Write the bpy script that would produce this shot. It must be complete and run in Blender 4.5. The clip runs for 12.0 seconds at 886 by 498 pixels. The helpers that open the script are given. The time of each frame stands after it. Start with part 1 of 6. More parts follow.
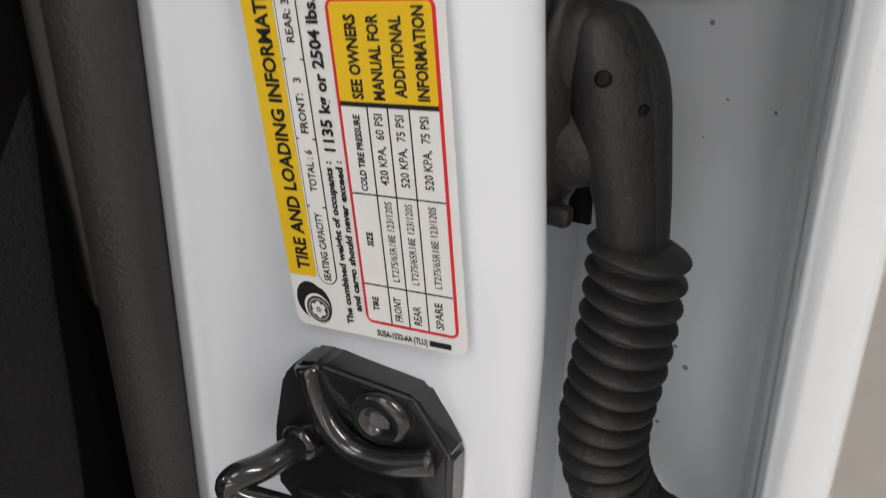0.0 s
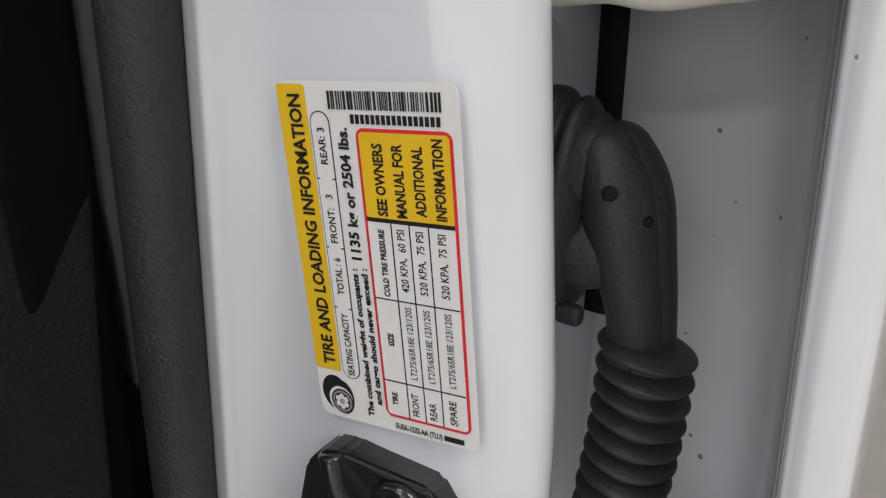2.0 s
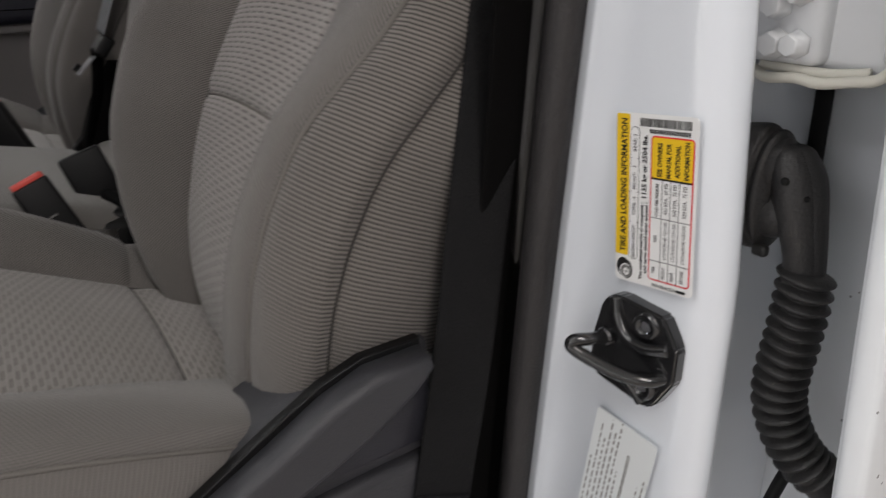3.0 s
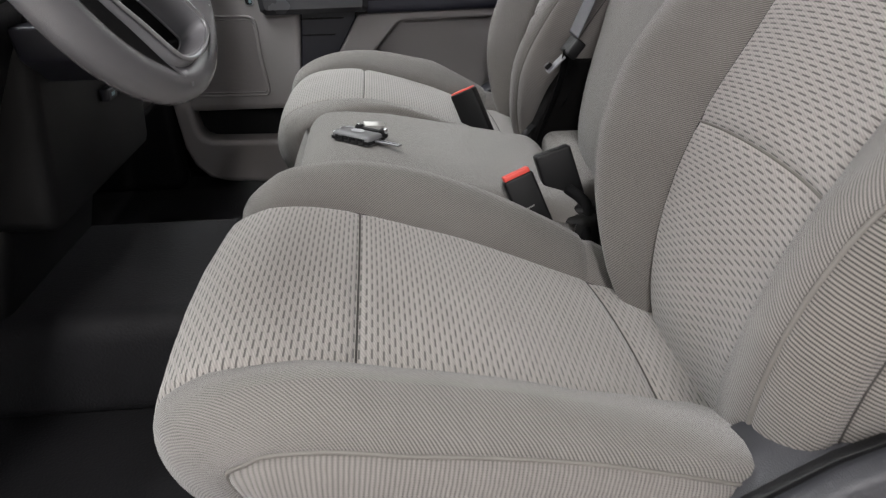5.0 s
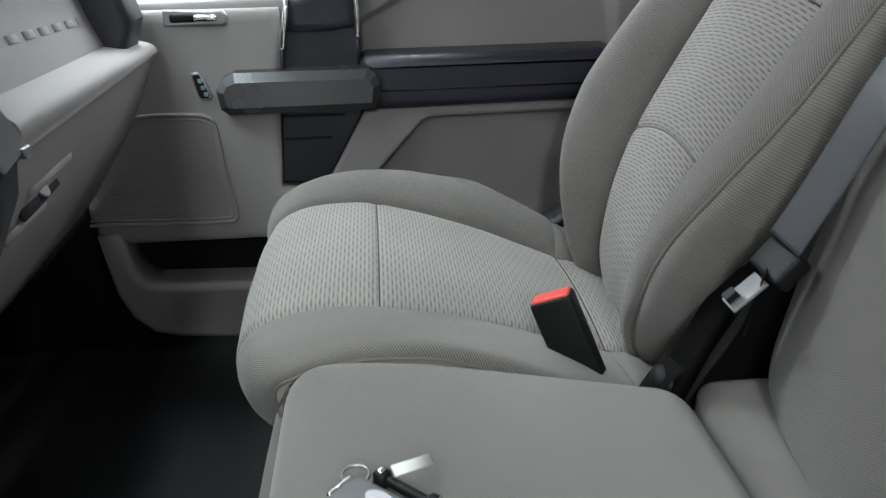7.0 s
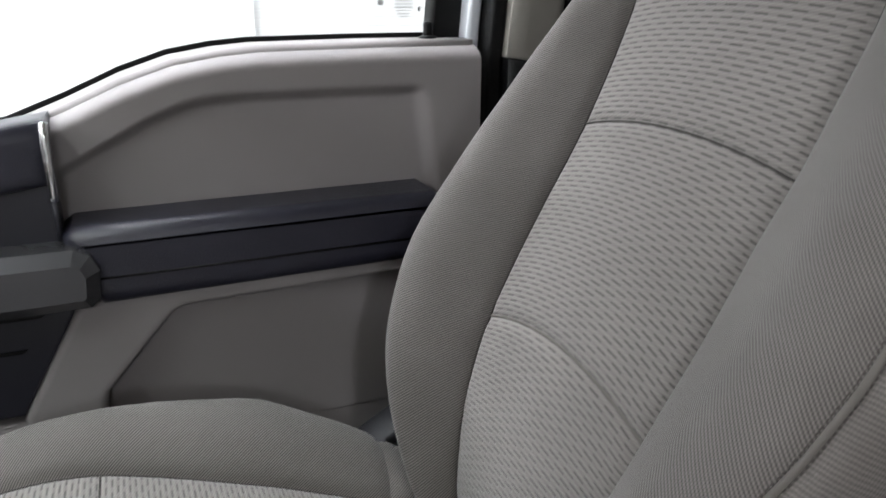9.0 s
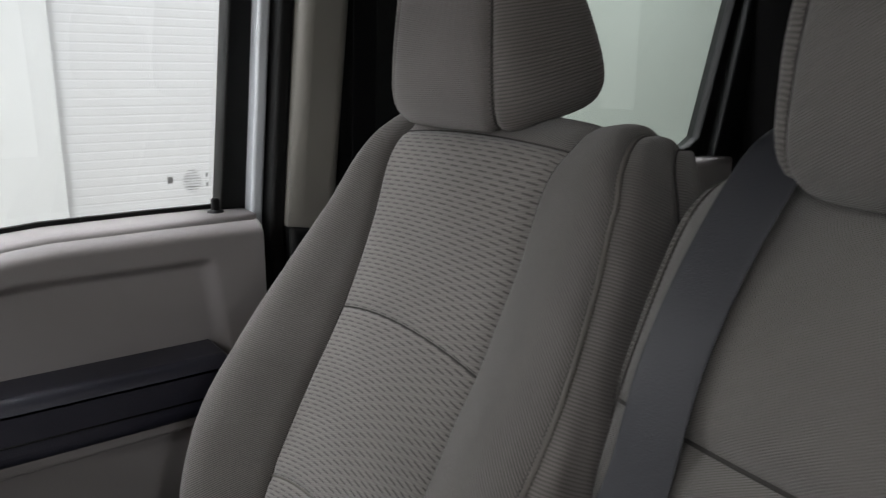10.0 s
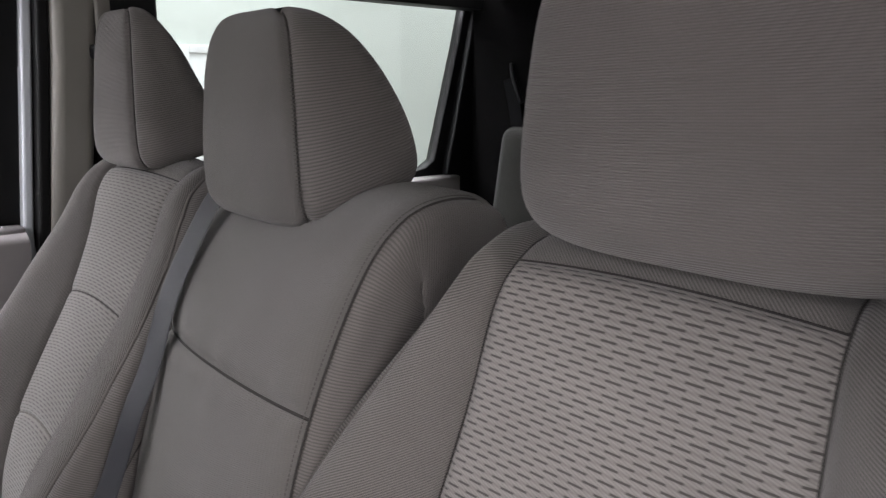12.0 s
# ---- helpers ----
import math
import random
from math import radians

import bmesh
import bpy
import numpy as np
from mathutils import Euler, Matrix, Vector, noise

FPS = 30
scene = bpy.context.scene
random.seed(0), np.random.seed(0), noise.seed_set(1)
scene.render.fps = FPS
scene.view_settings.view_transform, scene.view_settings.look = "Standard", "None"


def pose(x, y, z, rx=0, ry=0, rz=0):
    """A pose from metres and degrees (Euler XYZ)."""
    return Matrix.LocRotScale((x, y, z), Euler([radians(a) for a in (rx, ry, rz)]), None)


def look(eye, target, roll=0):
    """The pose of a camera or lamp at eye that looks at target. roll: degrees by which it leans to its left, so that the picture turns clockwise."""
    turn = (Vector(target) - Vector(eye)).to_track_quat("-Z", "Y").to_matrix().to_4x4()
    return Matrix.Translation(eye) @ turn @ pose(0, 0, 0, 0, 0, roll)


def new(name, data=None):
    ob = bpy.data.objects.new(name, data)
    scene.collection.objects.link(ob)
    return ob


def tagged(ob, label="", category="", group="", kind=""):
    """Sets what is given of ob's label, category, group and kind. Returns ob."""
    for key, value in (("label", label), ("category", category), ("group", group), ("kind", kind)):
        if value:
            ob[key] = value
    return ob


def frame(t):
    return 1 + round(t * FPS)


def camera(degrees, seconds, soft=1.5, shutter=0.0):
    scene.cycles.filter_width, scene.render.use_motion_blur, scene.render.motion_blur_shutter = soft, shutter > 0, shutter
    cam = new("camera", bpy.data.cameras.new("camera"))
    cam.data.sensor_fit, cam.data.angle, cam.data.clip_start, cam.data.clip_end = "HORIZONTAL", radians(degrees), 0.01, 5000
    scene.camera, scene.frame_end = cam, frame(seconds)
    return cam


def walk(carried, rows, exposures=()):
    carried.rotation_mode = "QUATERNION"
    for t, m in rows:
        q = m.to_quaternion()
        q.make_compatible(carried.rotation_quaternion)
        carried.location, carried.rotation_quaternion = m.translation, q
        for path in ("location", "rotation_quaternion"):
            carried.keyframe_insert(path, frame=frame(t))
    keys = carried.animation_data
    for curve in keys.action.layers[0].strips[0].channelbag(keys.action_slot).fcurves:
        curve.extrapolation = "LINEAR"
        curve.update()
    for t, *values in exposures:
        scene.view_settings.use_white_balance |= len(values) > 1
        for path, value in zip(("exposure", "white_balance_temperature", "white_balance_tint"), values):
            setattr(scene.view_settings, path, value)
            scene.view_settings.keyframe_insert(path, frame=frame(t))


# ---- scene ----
cam = camera(61.7, 12.0, soft=1.25, shutter=0.18)
PATH = [
    (0, (0.012, 0.001, 1.302), (1.501, 0.934, 0.347), 0.1),
    (0.5, (0.004, -0.005, 1.322), (1.53, 0.968, 0.47), 0.2),
    (1, (0.003, -0.005, 1.32), (1.533, 0.986, 0.496), 0.1),
    (1.5, (0.002, -0.005, 1.318), (1.523, 1.0, 0.496), 0.0),
    (2, (0.006, -0.007, 1.319), (1.512, 1.034, 0.514), 0.1),
    (2.2, (0.013, -0.014, 1.319), (1.481, 1.092, 0.528), 0.5),
    (2.4, (0.005, -0.033, 1.325), (1.37, 1.191, 0.527), 0.2),
    (2.5, (-0.013, -0.046, 1.331), (1.305, 1.227, 0.529), -0.4),
    (2.7, (-0.068, -0.089, 1.34), (1.116, 1.337, 0.589), -0.8),
    (2.9, (-0.134, -0.136, 1.356), (0.924, 1.396, 0.624), -0.8),
    (3, (-0.162, -0.16, 1.369), (0.816, 1.412, 0.611), -0.9),
    (3.2, (-0.197, -0.202, 1.375), (0.606, 1.457, 0.598), -1.1),
    (3.5, (-0.251, -0.256, 1.395), (0.332, 1.477, 0.585), -1.4),
    (3.7, (-0.286, -0.278, 1.406), (0.174, 1.486, 0.583), -1.4),
    (5.3, (-0.31, -0.07, 1.454), (-0.162, 1.744, 0.625), -1.0),
    (5.5, (-0.309, -0.014, 1.459), (-0.152, 1.799, 0.629), -0.8),
    (6, (-0.325, 0.131, 1.47), (-0.166, 1.941, 0.636), -0.8),
    (6.5, (-0.336, 0.334, 1.516), (-0.182, 2.146, 0.682), -0.7),
    (6.7, (-0.334, 0.417, 1.53), (-0.18, 2.227, 0.694), -0.8),
    (8.3, (-0.301, 0.889, 1.483), (0.046, 2.695, 0.696), -0.3),
    (8.5, (-0.284, 0.906, 1.493), (0.148, 2.702, 0.725), -0.2),
    (9, (-0.269, 0.943, 1.543), (0.457, 2.689, 0.892), 0.2),
    (9.5, (-0.265, 0.91, 1.645), (0.712, 2.57, 1.107), 0.7),
    (10, (-0.25, 0.809, 1.7), (0.877, 2.392, 1.229), 0.5),
    (10.5, (-0.236, 0.664, 1.727), (0.984, 2.188, 1.292), 0.8),
    (11, (-0.239, 0.534, 1.735), (1.039, 2.018, 1.329), 1.1),
    (11.5, (-0.241, 0.382, 1.748), (1.075, 1.833, 1.347), 1.2),
    (12, (-0.217, 0.239, 1.768), (1.109, 1.672, 1.338), 0.3),
]
EXPOSURES = [(0, 0.34, 6750, 12), (2.2, 0.18, 6600, 13), (3.0, 0.22, 6650, 13), (3.7, 0.80, 6650, 13), (5.3, 1.46, 6420, 11), (6.0, 1.33, 6300, 9), (6.6, 1.45, 6080, 3), (8.4, 1.43, 6300, 8),
             (9.2, 1.15, 6350, 10), (9.5, 0.80, 6400, 10), (10, 0.56, 6450, 10), (11, 0.84, 6450, 11), (12, 1.05, 6420, 16)]
walk(cam, [(t, look(eye, target, roll)) for t, eye, target, roll in PATH], EXPOSURES)

# ---- light: a white workshop with unseen ceiling lamps, some added as fill ----
world = bpy.data.worlds.new("workshop_air")
world.use_nodes = True
world.node_tree.nodes["Background"].inputs[0].default_value = (0.9, 0.95, 1.0, 1)
world.node_tree.nodes["Background"].inputs[1].default_value = 0.02
scene.world = world


def unseen_lamp(x, y, z, sx, sy, watts, colour=(0.955, 0.965, 1.0)):
    data = bpy.data.lights.new("unseen_lamp", "AREA")
    data.shape, data.size, data.size_y, data.energy, data.color = "RECTANGLE", sx, sy, watts, colour
    ob = new("unseen_lamp", data)
    ob.location = (x, y, z)
    return ob


for lx, ly, watts in ((-4.2, -0.6, 40), (-0.6, -4.1, 40), (2.0, -4.1, 20), (4.2, -3.0, 24)):
    unseen_lamp(lx, ly, 3.55, 0.35, 1.5, watts)
# Unseen warm lamp, added to brighten the cab beside the driver's door.
unseen_lamp(-0.5, -2.2, 3.55, 0.35, 1.5, 37, (1.0, 0.955, 0.92))
for lx, watts in ((-3.2, 58), (1.9, 24), (4.2, 14)):
    unseen_lamp(lx, 3.9, 3.55, 0.35, 0.9, watts)
# Unseen lamp, added to lift the cushion tops; its tint stands for windscreen glass.
unseen_lamp(-1.45, 0.97, 3.55, 0.9, 3.2, 38, (0.95, 1.0, 0.985))
# Unseen lamp, added to brighten the top of the passenger door.
unseen_lamp(-0.6, 2.9, 3.55, 0.35, 0.9, 23)
# Unseen tube rows, added for streaks on the pillar and low front light.
for lx, watts in ((-9.8, 330), (-14.5, 330)):
    unseen_lamp(lx, -4.2, 3.60, 0.15, 13.0, watts)


# ---- materials ----
def nodes_of(name, rough=0.6, metal=0.0, colour=(0.5, 0.5, 0.5)):
    m = bpy.data.materials.new(name)
    m.use_nodes = True
    t = m.node_tree
    b = t.nodes["Principled BSDF"]
    b.inputs["Roughness"].default_value, b.inputs["Metallic"].default_value = rough, metal
    b.inputs["Base Color"].default_value = (*colour, 1)
    return m, t, b


def add(t, kind, **values):
    n = t.nodes.new(kind)
    for k, v in values.items():
        n.inputs[k.replace("_", " ")].default_value = v
    return n


def op(t, what, a, b=None, c=None):
    n = t.nodes.new("ShaderNodeMath")
    n.operation = what
    for i, v in enumerate((a, b, c)):
        if v is None:
            continue
        if isinstance(v, (int, float)):
            n.inputs[i].default_value = v
        else:
            t.links.new(v, n.inputs[i])
    return n.outputs[0]


def mix(t, fac, a, b):
    n = t.nodes.new("ShaderNodeMix")
    n.data_type = "RGBA"
    for i, v in ((0, fac), (6, a), (7, b)):
        if isinstance(v, tuple):
            n.inputs[i].default_value = (*v, 1)
        elif isinstance(v, (int, float)):
            n.inputs[i].default_value = v
        else:
            t.links.new(v, n.inputs[i])
    return n.outputs[2]


def bump(t, b, height, strength, distance):
    n = add(t, "ShaderNodeBump", Strength=strength, Distance=distance)
    t.links.new(height, n.inputs["Height"])
    t.links.new(n.outputs[0], b.inputs["Normal"])


def plain(name, colour, rough=0.5, metal=0.0, grain=0.0, size=400.0, mottle=0.12, coat=0.0, specular=0.5):
    """Paint, plastic or metal with slight mottling and a moulded or brushed grain."""
    m, t, b = nodes_of(name, rough, metal, colour)
    c = t.nodes.new("ShaderNodeTexCoord").outputs["Object"]
    big = add(t, "ShaderNodeTexNoise", Scale=9.0, Detail=4.0)
    t.links.new(c, big.inputs["Vector"])
    lo = tuple(v * (1 - mottle) for v in colour)
    hi = tuple(min(1, v * (1 + mottle)) for v in colour)
    t.links.new(mix(t, big.outputs[0], lo, hi), b.inputs["Base Color"])
    b.inputs["Coat Weight"].default_value = coat
    b.inputs["Coat Roughness"].default_value = 0.04
    b.inputs["Specular IOR Level"].default_value = specular
    r = op(t, "MULTIPLY_ADD", big.outputs[0], 0.12, rough - 0.06)
    t.links.new(r, b.inputs["Roughness"])
    if grain:
        fine = add(t, "ShaderNodeTexNoise", Scale=size, Detail=2.0)
        t.links.new(c, fine.inputs["Vector"])
        bump(t, b, fine.outputs[0], grain, 0.001)
    return m


def speckled(name, colour):
    """Gloss body paint with a few specks of dirt on it."""
    m = plain(name, colour, 0.16, mottle=0.02, coat=0.9, grain=0.02, size=220)
    t = m.node_tree
    b = t.nodes["Principled BSDF"]
    src = b.inputs["Base Color"].links[0].from_socket
    c = t.nodes.new("ShaderNodeTexCoord").outputs["Object"]
    spots = add(t, "ShaderNodeTexVoronoi", Scale=75.0)
    t.links.new(c, spots.inputs["Vector"])
    pick = add(t, "ShaderNodeTexNoise", Scale=26.0, Detail=2.0)
    t.links.new(c, pick.inputs["Vector"])
    dot = op(t, "LESS_THAN", op(t, "ADD", spots.outputs["Distance"], op(t, "MULTIPLY", pick.outputs[0], -0.30)), -0.090)
    film = add(t, "ShaderNodeTexNoise", Scale=18.0, Detail=6.0)
    t.links.new(c, film.inputs["Vector"])
    haze = op(t, "MULTIPLY", op(t, "SUBTRACT", film.outputs[0], 0.45), 0.35)
    dusty = mix(t, op(t, "MAXIMUM", haze, 0.0), src, (0.42, 0.42, 0.41))
    t.links.new(mix(t, op(t, "MULTIPLY", dot, 0.75), dusty, (0.10, 0.10, 0.10)), b.inputs["Base Color"])
    return m


def fabric(name, base, dark, ribs=2.4, slope=0.35, dashes=False, depth=0.34):
    """Seat cloth: fine slanted ribs, and for the inserts rows of short dark dashes, in metres along the cloth."""
    m, t, b = nodes_of(name, 0.92, 0.0, base)
    uv = t.nodes.new("ShaderNodeUVMap").outputs[0]
    sep = t.nodes.new("ShaderNodeSeparateXYZ")
    t.links.new(uv, sep.inputs[0])
    u, v = sep.outputs[0], sep.outputs[1]
    cloud = add(t, "ShaderNodeTexNoise", Scale=14.0, Detail=5.0)
    t.links.new(uv, cloud.inputs["Vector"])
    fuzz = add(t, "ShaderNodeTexNoise", Scale=900.0, Detail=2.0)
    t.links.new(uv, fuzz.inputs["Vector"])
    line = op(t, "ADD", op(t, "MULTIPLY", v, 1000.0 / ribs), op(t, "MULTIPLY", u, 1000.0 / ribs * slope))
    rib = op(t, "MULTIPLY_ADD", op(t, "SINE", op(t, "MULTIPLY", line, 2 * math.pi)), 0.5, 0.5)
    thread = op(t, "MULTIPLY_ADD", op(t, "SINE", op(t, "MULTIPLY", u, 2 * math.pi * 1000 / 1.6)), 0.5, 0.5)
    rib = op(t, "POWER", rib, 0.6)
    weave = op(t, "ADD", op(t, "MULTIPLY", rib, 0.80), op(t, "MULTIPLY", thread, 0.20))
    tone = op(t, "ADD", op(t, "MULTIPLY", cloud.outputs[0], 0.5), op(t, "MULTIPLY", fuzz.outputs[0], 0.5))
    light = tuple(min(1, c * 1.18) for c in base)
    col = mix(t, tone, tuple(c * 0.84 for c in base), light)
    col = mix(t, op(t, "MULTIPLY", op(t, "SUBTRACT", 1.0, weave), depth), col, dark)
    height = weave
    if dashes:
        row = op(t, "DIVIDE", v, 0.0051)
        k = op(t, "FLOOR", row)
        half = op(t, "MULTIPLY", op(t, "MODULO", op(t, "ABSOLUTE", k), 2.0), 0.5)
        along = op(t, "FRACT", op(t, "ADD", op(t, "DIVIDE", u, 0.0222), half))
        across = op(t, "ABSOLUTE", op(t, "SUBTRACT", op(t, "FRACT", row), 0.5))
        la = op(t, "ABSOLUTE", op(t, "SUBTRACT", along, 0.5))
        in_a = op(t, "MULTIPLY", op(t, "SUBTRACT", 0.325, la), 16.0)
        in_b = op(t, "MULTIPLY", op(t, "SUBTRACT", 0.20, across), 13.0)
        dash = t.nodes.new("ShaderNodeClamp")
        t.links.new(op(t, "MINIMUM", in_a, in_b), dash.inputs[0])
        fleck = op(t, "MULTIPLY", dash.outputs[0], op(t, "MULTIPLY_ADD", fuzz.outputs[0], 0.4, 0.62))
        col = mix(t, fleck, col, tuple(c * 0.75 for c in dark))
        ridge = op(t, "ABSOLUTE", op(t, "SINE", op(t, "MULTIPLY", row, math.pi)))
        groove = op(t, "MULTIPLY", op(t, "POWER", ridge, 3.0), op(t, "MULTIPLY_ADD", fuzz.outputs[0], 0.5, 0.12))
        col = mix(t, groove, col, tuple(c * 0.42 for c in base))
        height = op(t, "SUBTRACT", op(t, "MULTIPLY_ADD", weave, 0.25, op(t, "MULTIPLY", ridge, -0.5)), op(t, "MULTIPLY", dash.outputs[0], 0.9))
    t.links.new(col, b.inputs["Base Color"])
    b.inputs["Specular IOR Level"].default_value = 0.2
    b.inputs["Sheen Weight"].default_value = 0.25
    b.inputs["Sheen Roughness"].default_value = 0.5
    bump(t, b, height, 0.6, 0.0010)
    return m


cloth = fabric("taupe_cloth", (0.218, 0.204, 0.191), (0.016, 0.015, 0.013), ribs=3.0, slope=0.9, depth=0.85)
cloth_plain = fabric("smooth_taupe_cloth", (0.158, 0.150, 0.140), (0.085, 0.08, 0.074), ribs=1.9, slope=0.6, depth=0.30)
cloth_head = fabric("fine_ribbed_taupe_cloth", (0.178, 0.164, 0.156), (0.050, 0.046, 0.043), ribs=1.9, slope=0.04, depth=0.26)
cloth_rib = fabric("ribbed_taupe_cloth", (0.188, 0.175, 0.163), (0.035, 0.032, 0.029), ribs=3.0, slope=0.03, depth=0.55)
cloth_side = fabric("bold_ribbed_taupe_cloth", (0.215, 0.198, 0.180), (0.012, 0.010, 0.009), ribs=3.1, slope=0.03, depth=1.0)
insert_cloth = fabric("dashed_insert_cloth", (0.335, 0.312, 0.294), (0.028, 0.025, 0.022), dashes=True)
# Passenger copy of insert_cloth, with the softer light and dark put into its colours.
soft_insert = fabric("soft_dashed_insert_cloth", (0.255, 0.241, 0.226), (0.092, 0.086, 0.078), dashes=True)
# Same taupe cloth as the front seats, darkened for the shade at the back.
shaded_rear_cloth = fabric("shaded_rear_seat_cloth", (0.066, 0.065, 0.058), (0.035, 0.035, 0.031), ribs=2.2)
stitch_thread = plain("stitch_thread", (0.085, 0.078, 0.070), 0.85)
seam_thread = plain("seam_thread", (0.040, 0.037, 0.034), 0.9)
piping_cloth = plain("piping_cloth", (0.140, 0.130, 0.118), 0.85, grain=0.3, size=900)
white_paint = plain("white_paint", (0.735, 0.77, 0.815), 0.16, mottle=0.02, coat=0.9, grain=0.006, size=220)
jamb_paint = speckled("dusty_white_paint", (0.77, 0.80, 0.825))
hinge_paint = plain("dull_white_paint", (0.66, 0.67, 0.68), 0.35, mottle=0.10, coat=0.2, grain=0.1, size=90)
sealer = plain("seam_sealer", (0.62, 0.60, 0.53), 0.6, mottle=0.2, grain=0.5, size=160)
rubber = plain("black_rubber", (0.007, 0.007, 0.007), 0.6, grain=0.25, size=700, mottle=0.3, specular=0.22)
dusty_rubber = plain("dusty_rubber", (0.024, 0.023, 0.023), 0.50, grain=0.45, size=500, mottle=0.6)


def scuffed(m, colour, amount, size):
    """Pale specks and rubbed patches on a dark surface."""
    t = m.node_tree
    b = t.nodes["Principled BSDF"]
    src = b.inputs["Base Color"].links[0].from_socket
    c = t.nodes.new("ShaderNodeTexCoord").outputs["Object"]
    fine = add(t, "ShaderNodeTexNoise", Scale=size, Detail=5.0, Roughness=0.75)
    t.links.new(c, fine.inputs["Vector"])
    patch = add(t, "ShaderNodeTexNoise", Scale=size * 0.12, Detail=3.0)
    t.links.new(c, patch.inputs["Vector"])
    k = op(t, "MULTIPLY", op(t, "SUBTRACT", op(t, "ADD", fine.outputs[0], op(t, "MULTIPLY", patch.outputs[0], 0.6)), 0.93), 7.0)
    k = op(t, "MINIMUM", op(t, "MAXIMUM", k, 0.0), 1.0)
    t.links.new(mix(t, op(t, "MULTIPLY", k, amount), src, colour), b.inputs["Base Color"])


scuffed(dusty_rubber, (0.12, 0.105, 0.09), 0.55, 420.0)
seal_rubber = plain("grained_seal_rubber", (0.025, 0.023, 0.0235), 0.5, grain=0.55, size=560, mottle=0.25)
seal_lip_rubber = plain("smooth_seal_rubber", (0.007, 0.0065, 0.0065), 0.30, grain=0.06, size=300, mottle=0.2)
flocking = plain("black_flocking", (0.004, 0.0038, 0.0038), 0.95, grain=0.2, size=900, mottle=0.2, specular=0.08)
gloss_black = plain("gloss_black_steel", (0.012, 0.012, 0.013), 0.18, mottle=0.2, coat=0.6)
steel = plain("bright_steel", (0.42, 0.42, 0.44), 0.34, metal=1.0)
tongue_steel = plain("dull_tongue_steel", (0.20, 0.20, 0.21), 0.5, metal=0.2)
chrome = plain("chrome", (0.85, 0.86, 0.88), 0.08, metal=1.0, mottle=0.03)
silver = plain("satin_silver", (0.5, 0.5, 0.52), 0.3, metal=0.9)
trim_gray = plain("warm_gray_plastic", (0.292, 0.272, 0.270), 0.55, grain=0.35, size=900, mottle=0.05)
trim_beige = plain("pillar_plastic", (0.26, 0.245, 0.22), 0.6, grain=0.3, size=900, mottle=0.05)
trim_black = plain("black_plastic", (0.0055, 0.0055, 0.006), 0.5, grain=0.35, size=800, mottle=0.12, specular=0.28)
trim_dark = plain("charcoal_plastic", (0.020, 0.020, 0.027), 0.40, grain=0.4, size=800, mottle=0.1)
pad_dark = plain("charcoal_armrest_skin", (0.023, 0.023, 0.035), 0.33, grain=0.4, size=600, mottle=0.12)
gray_metal = plain("dark_gray_handle_plastic", (0.100, 0.100, 0.108), 0.26, mottle=0.06, metal=0.6)
shield_gray = plain("seat_shield_plastic", (0.037, 0.037, 0.042), 0.5, grain=0.45, size=800, mottle=0.08)
leather = plain("wheel_leather", (0.118, 0.115, 0.122), 0.27, grain=0.28, size=900, mottle=0.15)
stack_gray = plain("console_gray_plastic", (0.215, 0.212, 0.222), 0.33, grain=0.3, size=800, mottle=0.06)
hub_skin = plain("hub_skin", (0.036, 0.036, 0.039), 0.5, grain=0.6, size=600, mottle=0.12)
spoke_gray = plain("wheel_spoke_plastic", (0.205, 0.202, 0.214), 0.36, grain=0.3, size=700)
webbing = plain("belt_webbing", (0.021, 0.022, 0.028), 0.5, grain=0.25, size=700, mottle=0.2)
webbing_worn = plain("worn_black_webbing", (0.0065, 0.0065, 0.007), 0.75, grain=0.9, size=650, mottle=0.3, specular=0.2)
webbing_dark = plain("black_belt_webbing", (0.007, 0.007, 0.0075), 0.8, grain=0.8, size=700, mottle=0.2, specular=0.1)
red_plastic = plain("red_release_plastic", (0.70, 0.075, 0.055), 0.4, mottle=0.06)
carpet = plain("black_vinyl_floor", (0.012, 0.012, 0.0135), 0.70, grain=1.0, size=260, mottle=0.35, specular=0.25)
headliner = plain("headliner_felt", (0.36, 0.35, 0.32), 0.95, grain=0.5, size=700)
wall_white = plain("white_wall_paint", (0.80, 0.82, 0.82), 0.7, mottle=0.03, grain=0.1, size=60)
shutter_white = plain("white_shutter_enamel", (0.80, 0.81, 0.82), 0.45, mottle=0.03)
wall_green = plain("pale_green_white_wall", (0.66, 0.71, 0.67), 0.75, mottle=0.03)
concrete = plain("sealed_workshop_floor", (0.50, 0.46, 0.42), 0.5, mottle=0.12, coat=1.0)
label_white = plain("label_film", (0.80, 0.80, 0.79), 0.3, mottle=0.02, coat=0.3)
cert_film = plain("clear_label_film", (0.765, 0.795, 0.80), 0.3, mottle=0.04, coat=0.3)
label_yellow = plain("label_yellow_ink", (0.80, 0.52, 0.02), 0.35, mottle=0.04)
label_red = plain("label_red_ink", (0.70, 0.03, 0.04), 0.35, mottle=0.04)
label_black = plain("label_black_ink", (0.015, 0.015, 0.015), 0.4, mottle=0.05)
label_gray = plain("label_faded_ink", (0.32, 0.32, 0.31), 0.5, mottle=0.1)
etched_gray = plain("etched_glass_mark", (0.52, 0.53, 0.53), 0.7, mottle=0.1)
fob_gray = plain("key_fob_plastic", (0.12, 0.12, 0.125), 0.38, grain=0.2, size=900)
tag_white = plain("pale_tag_enamel", (0.72, 0.72, 0.70), 0.25, mottle=0.05)
blue_dial = plain("blue_dial_mark", (0.02, 0.05, 0.75), 0.3, mottle=0.02)
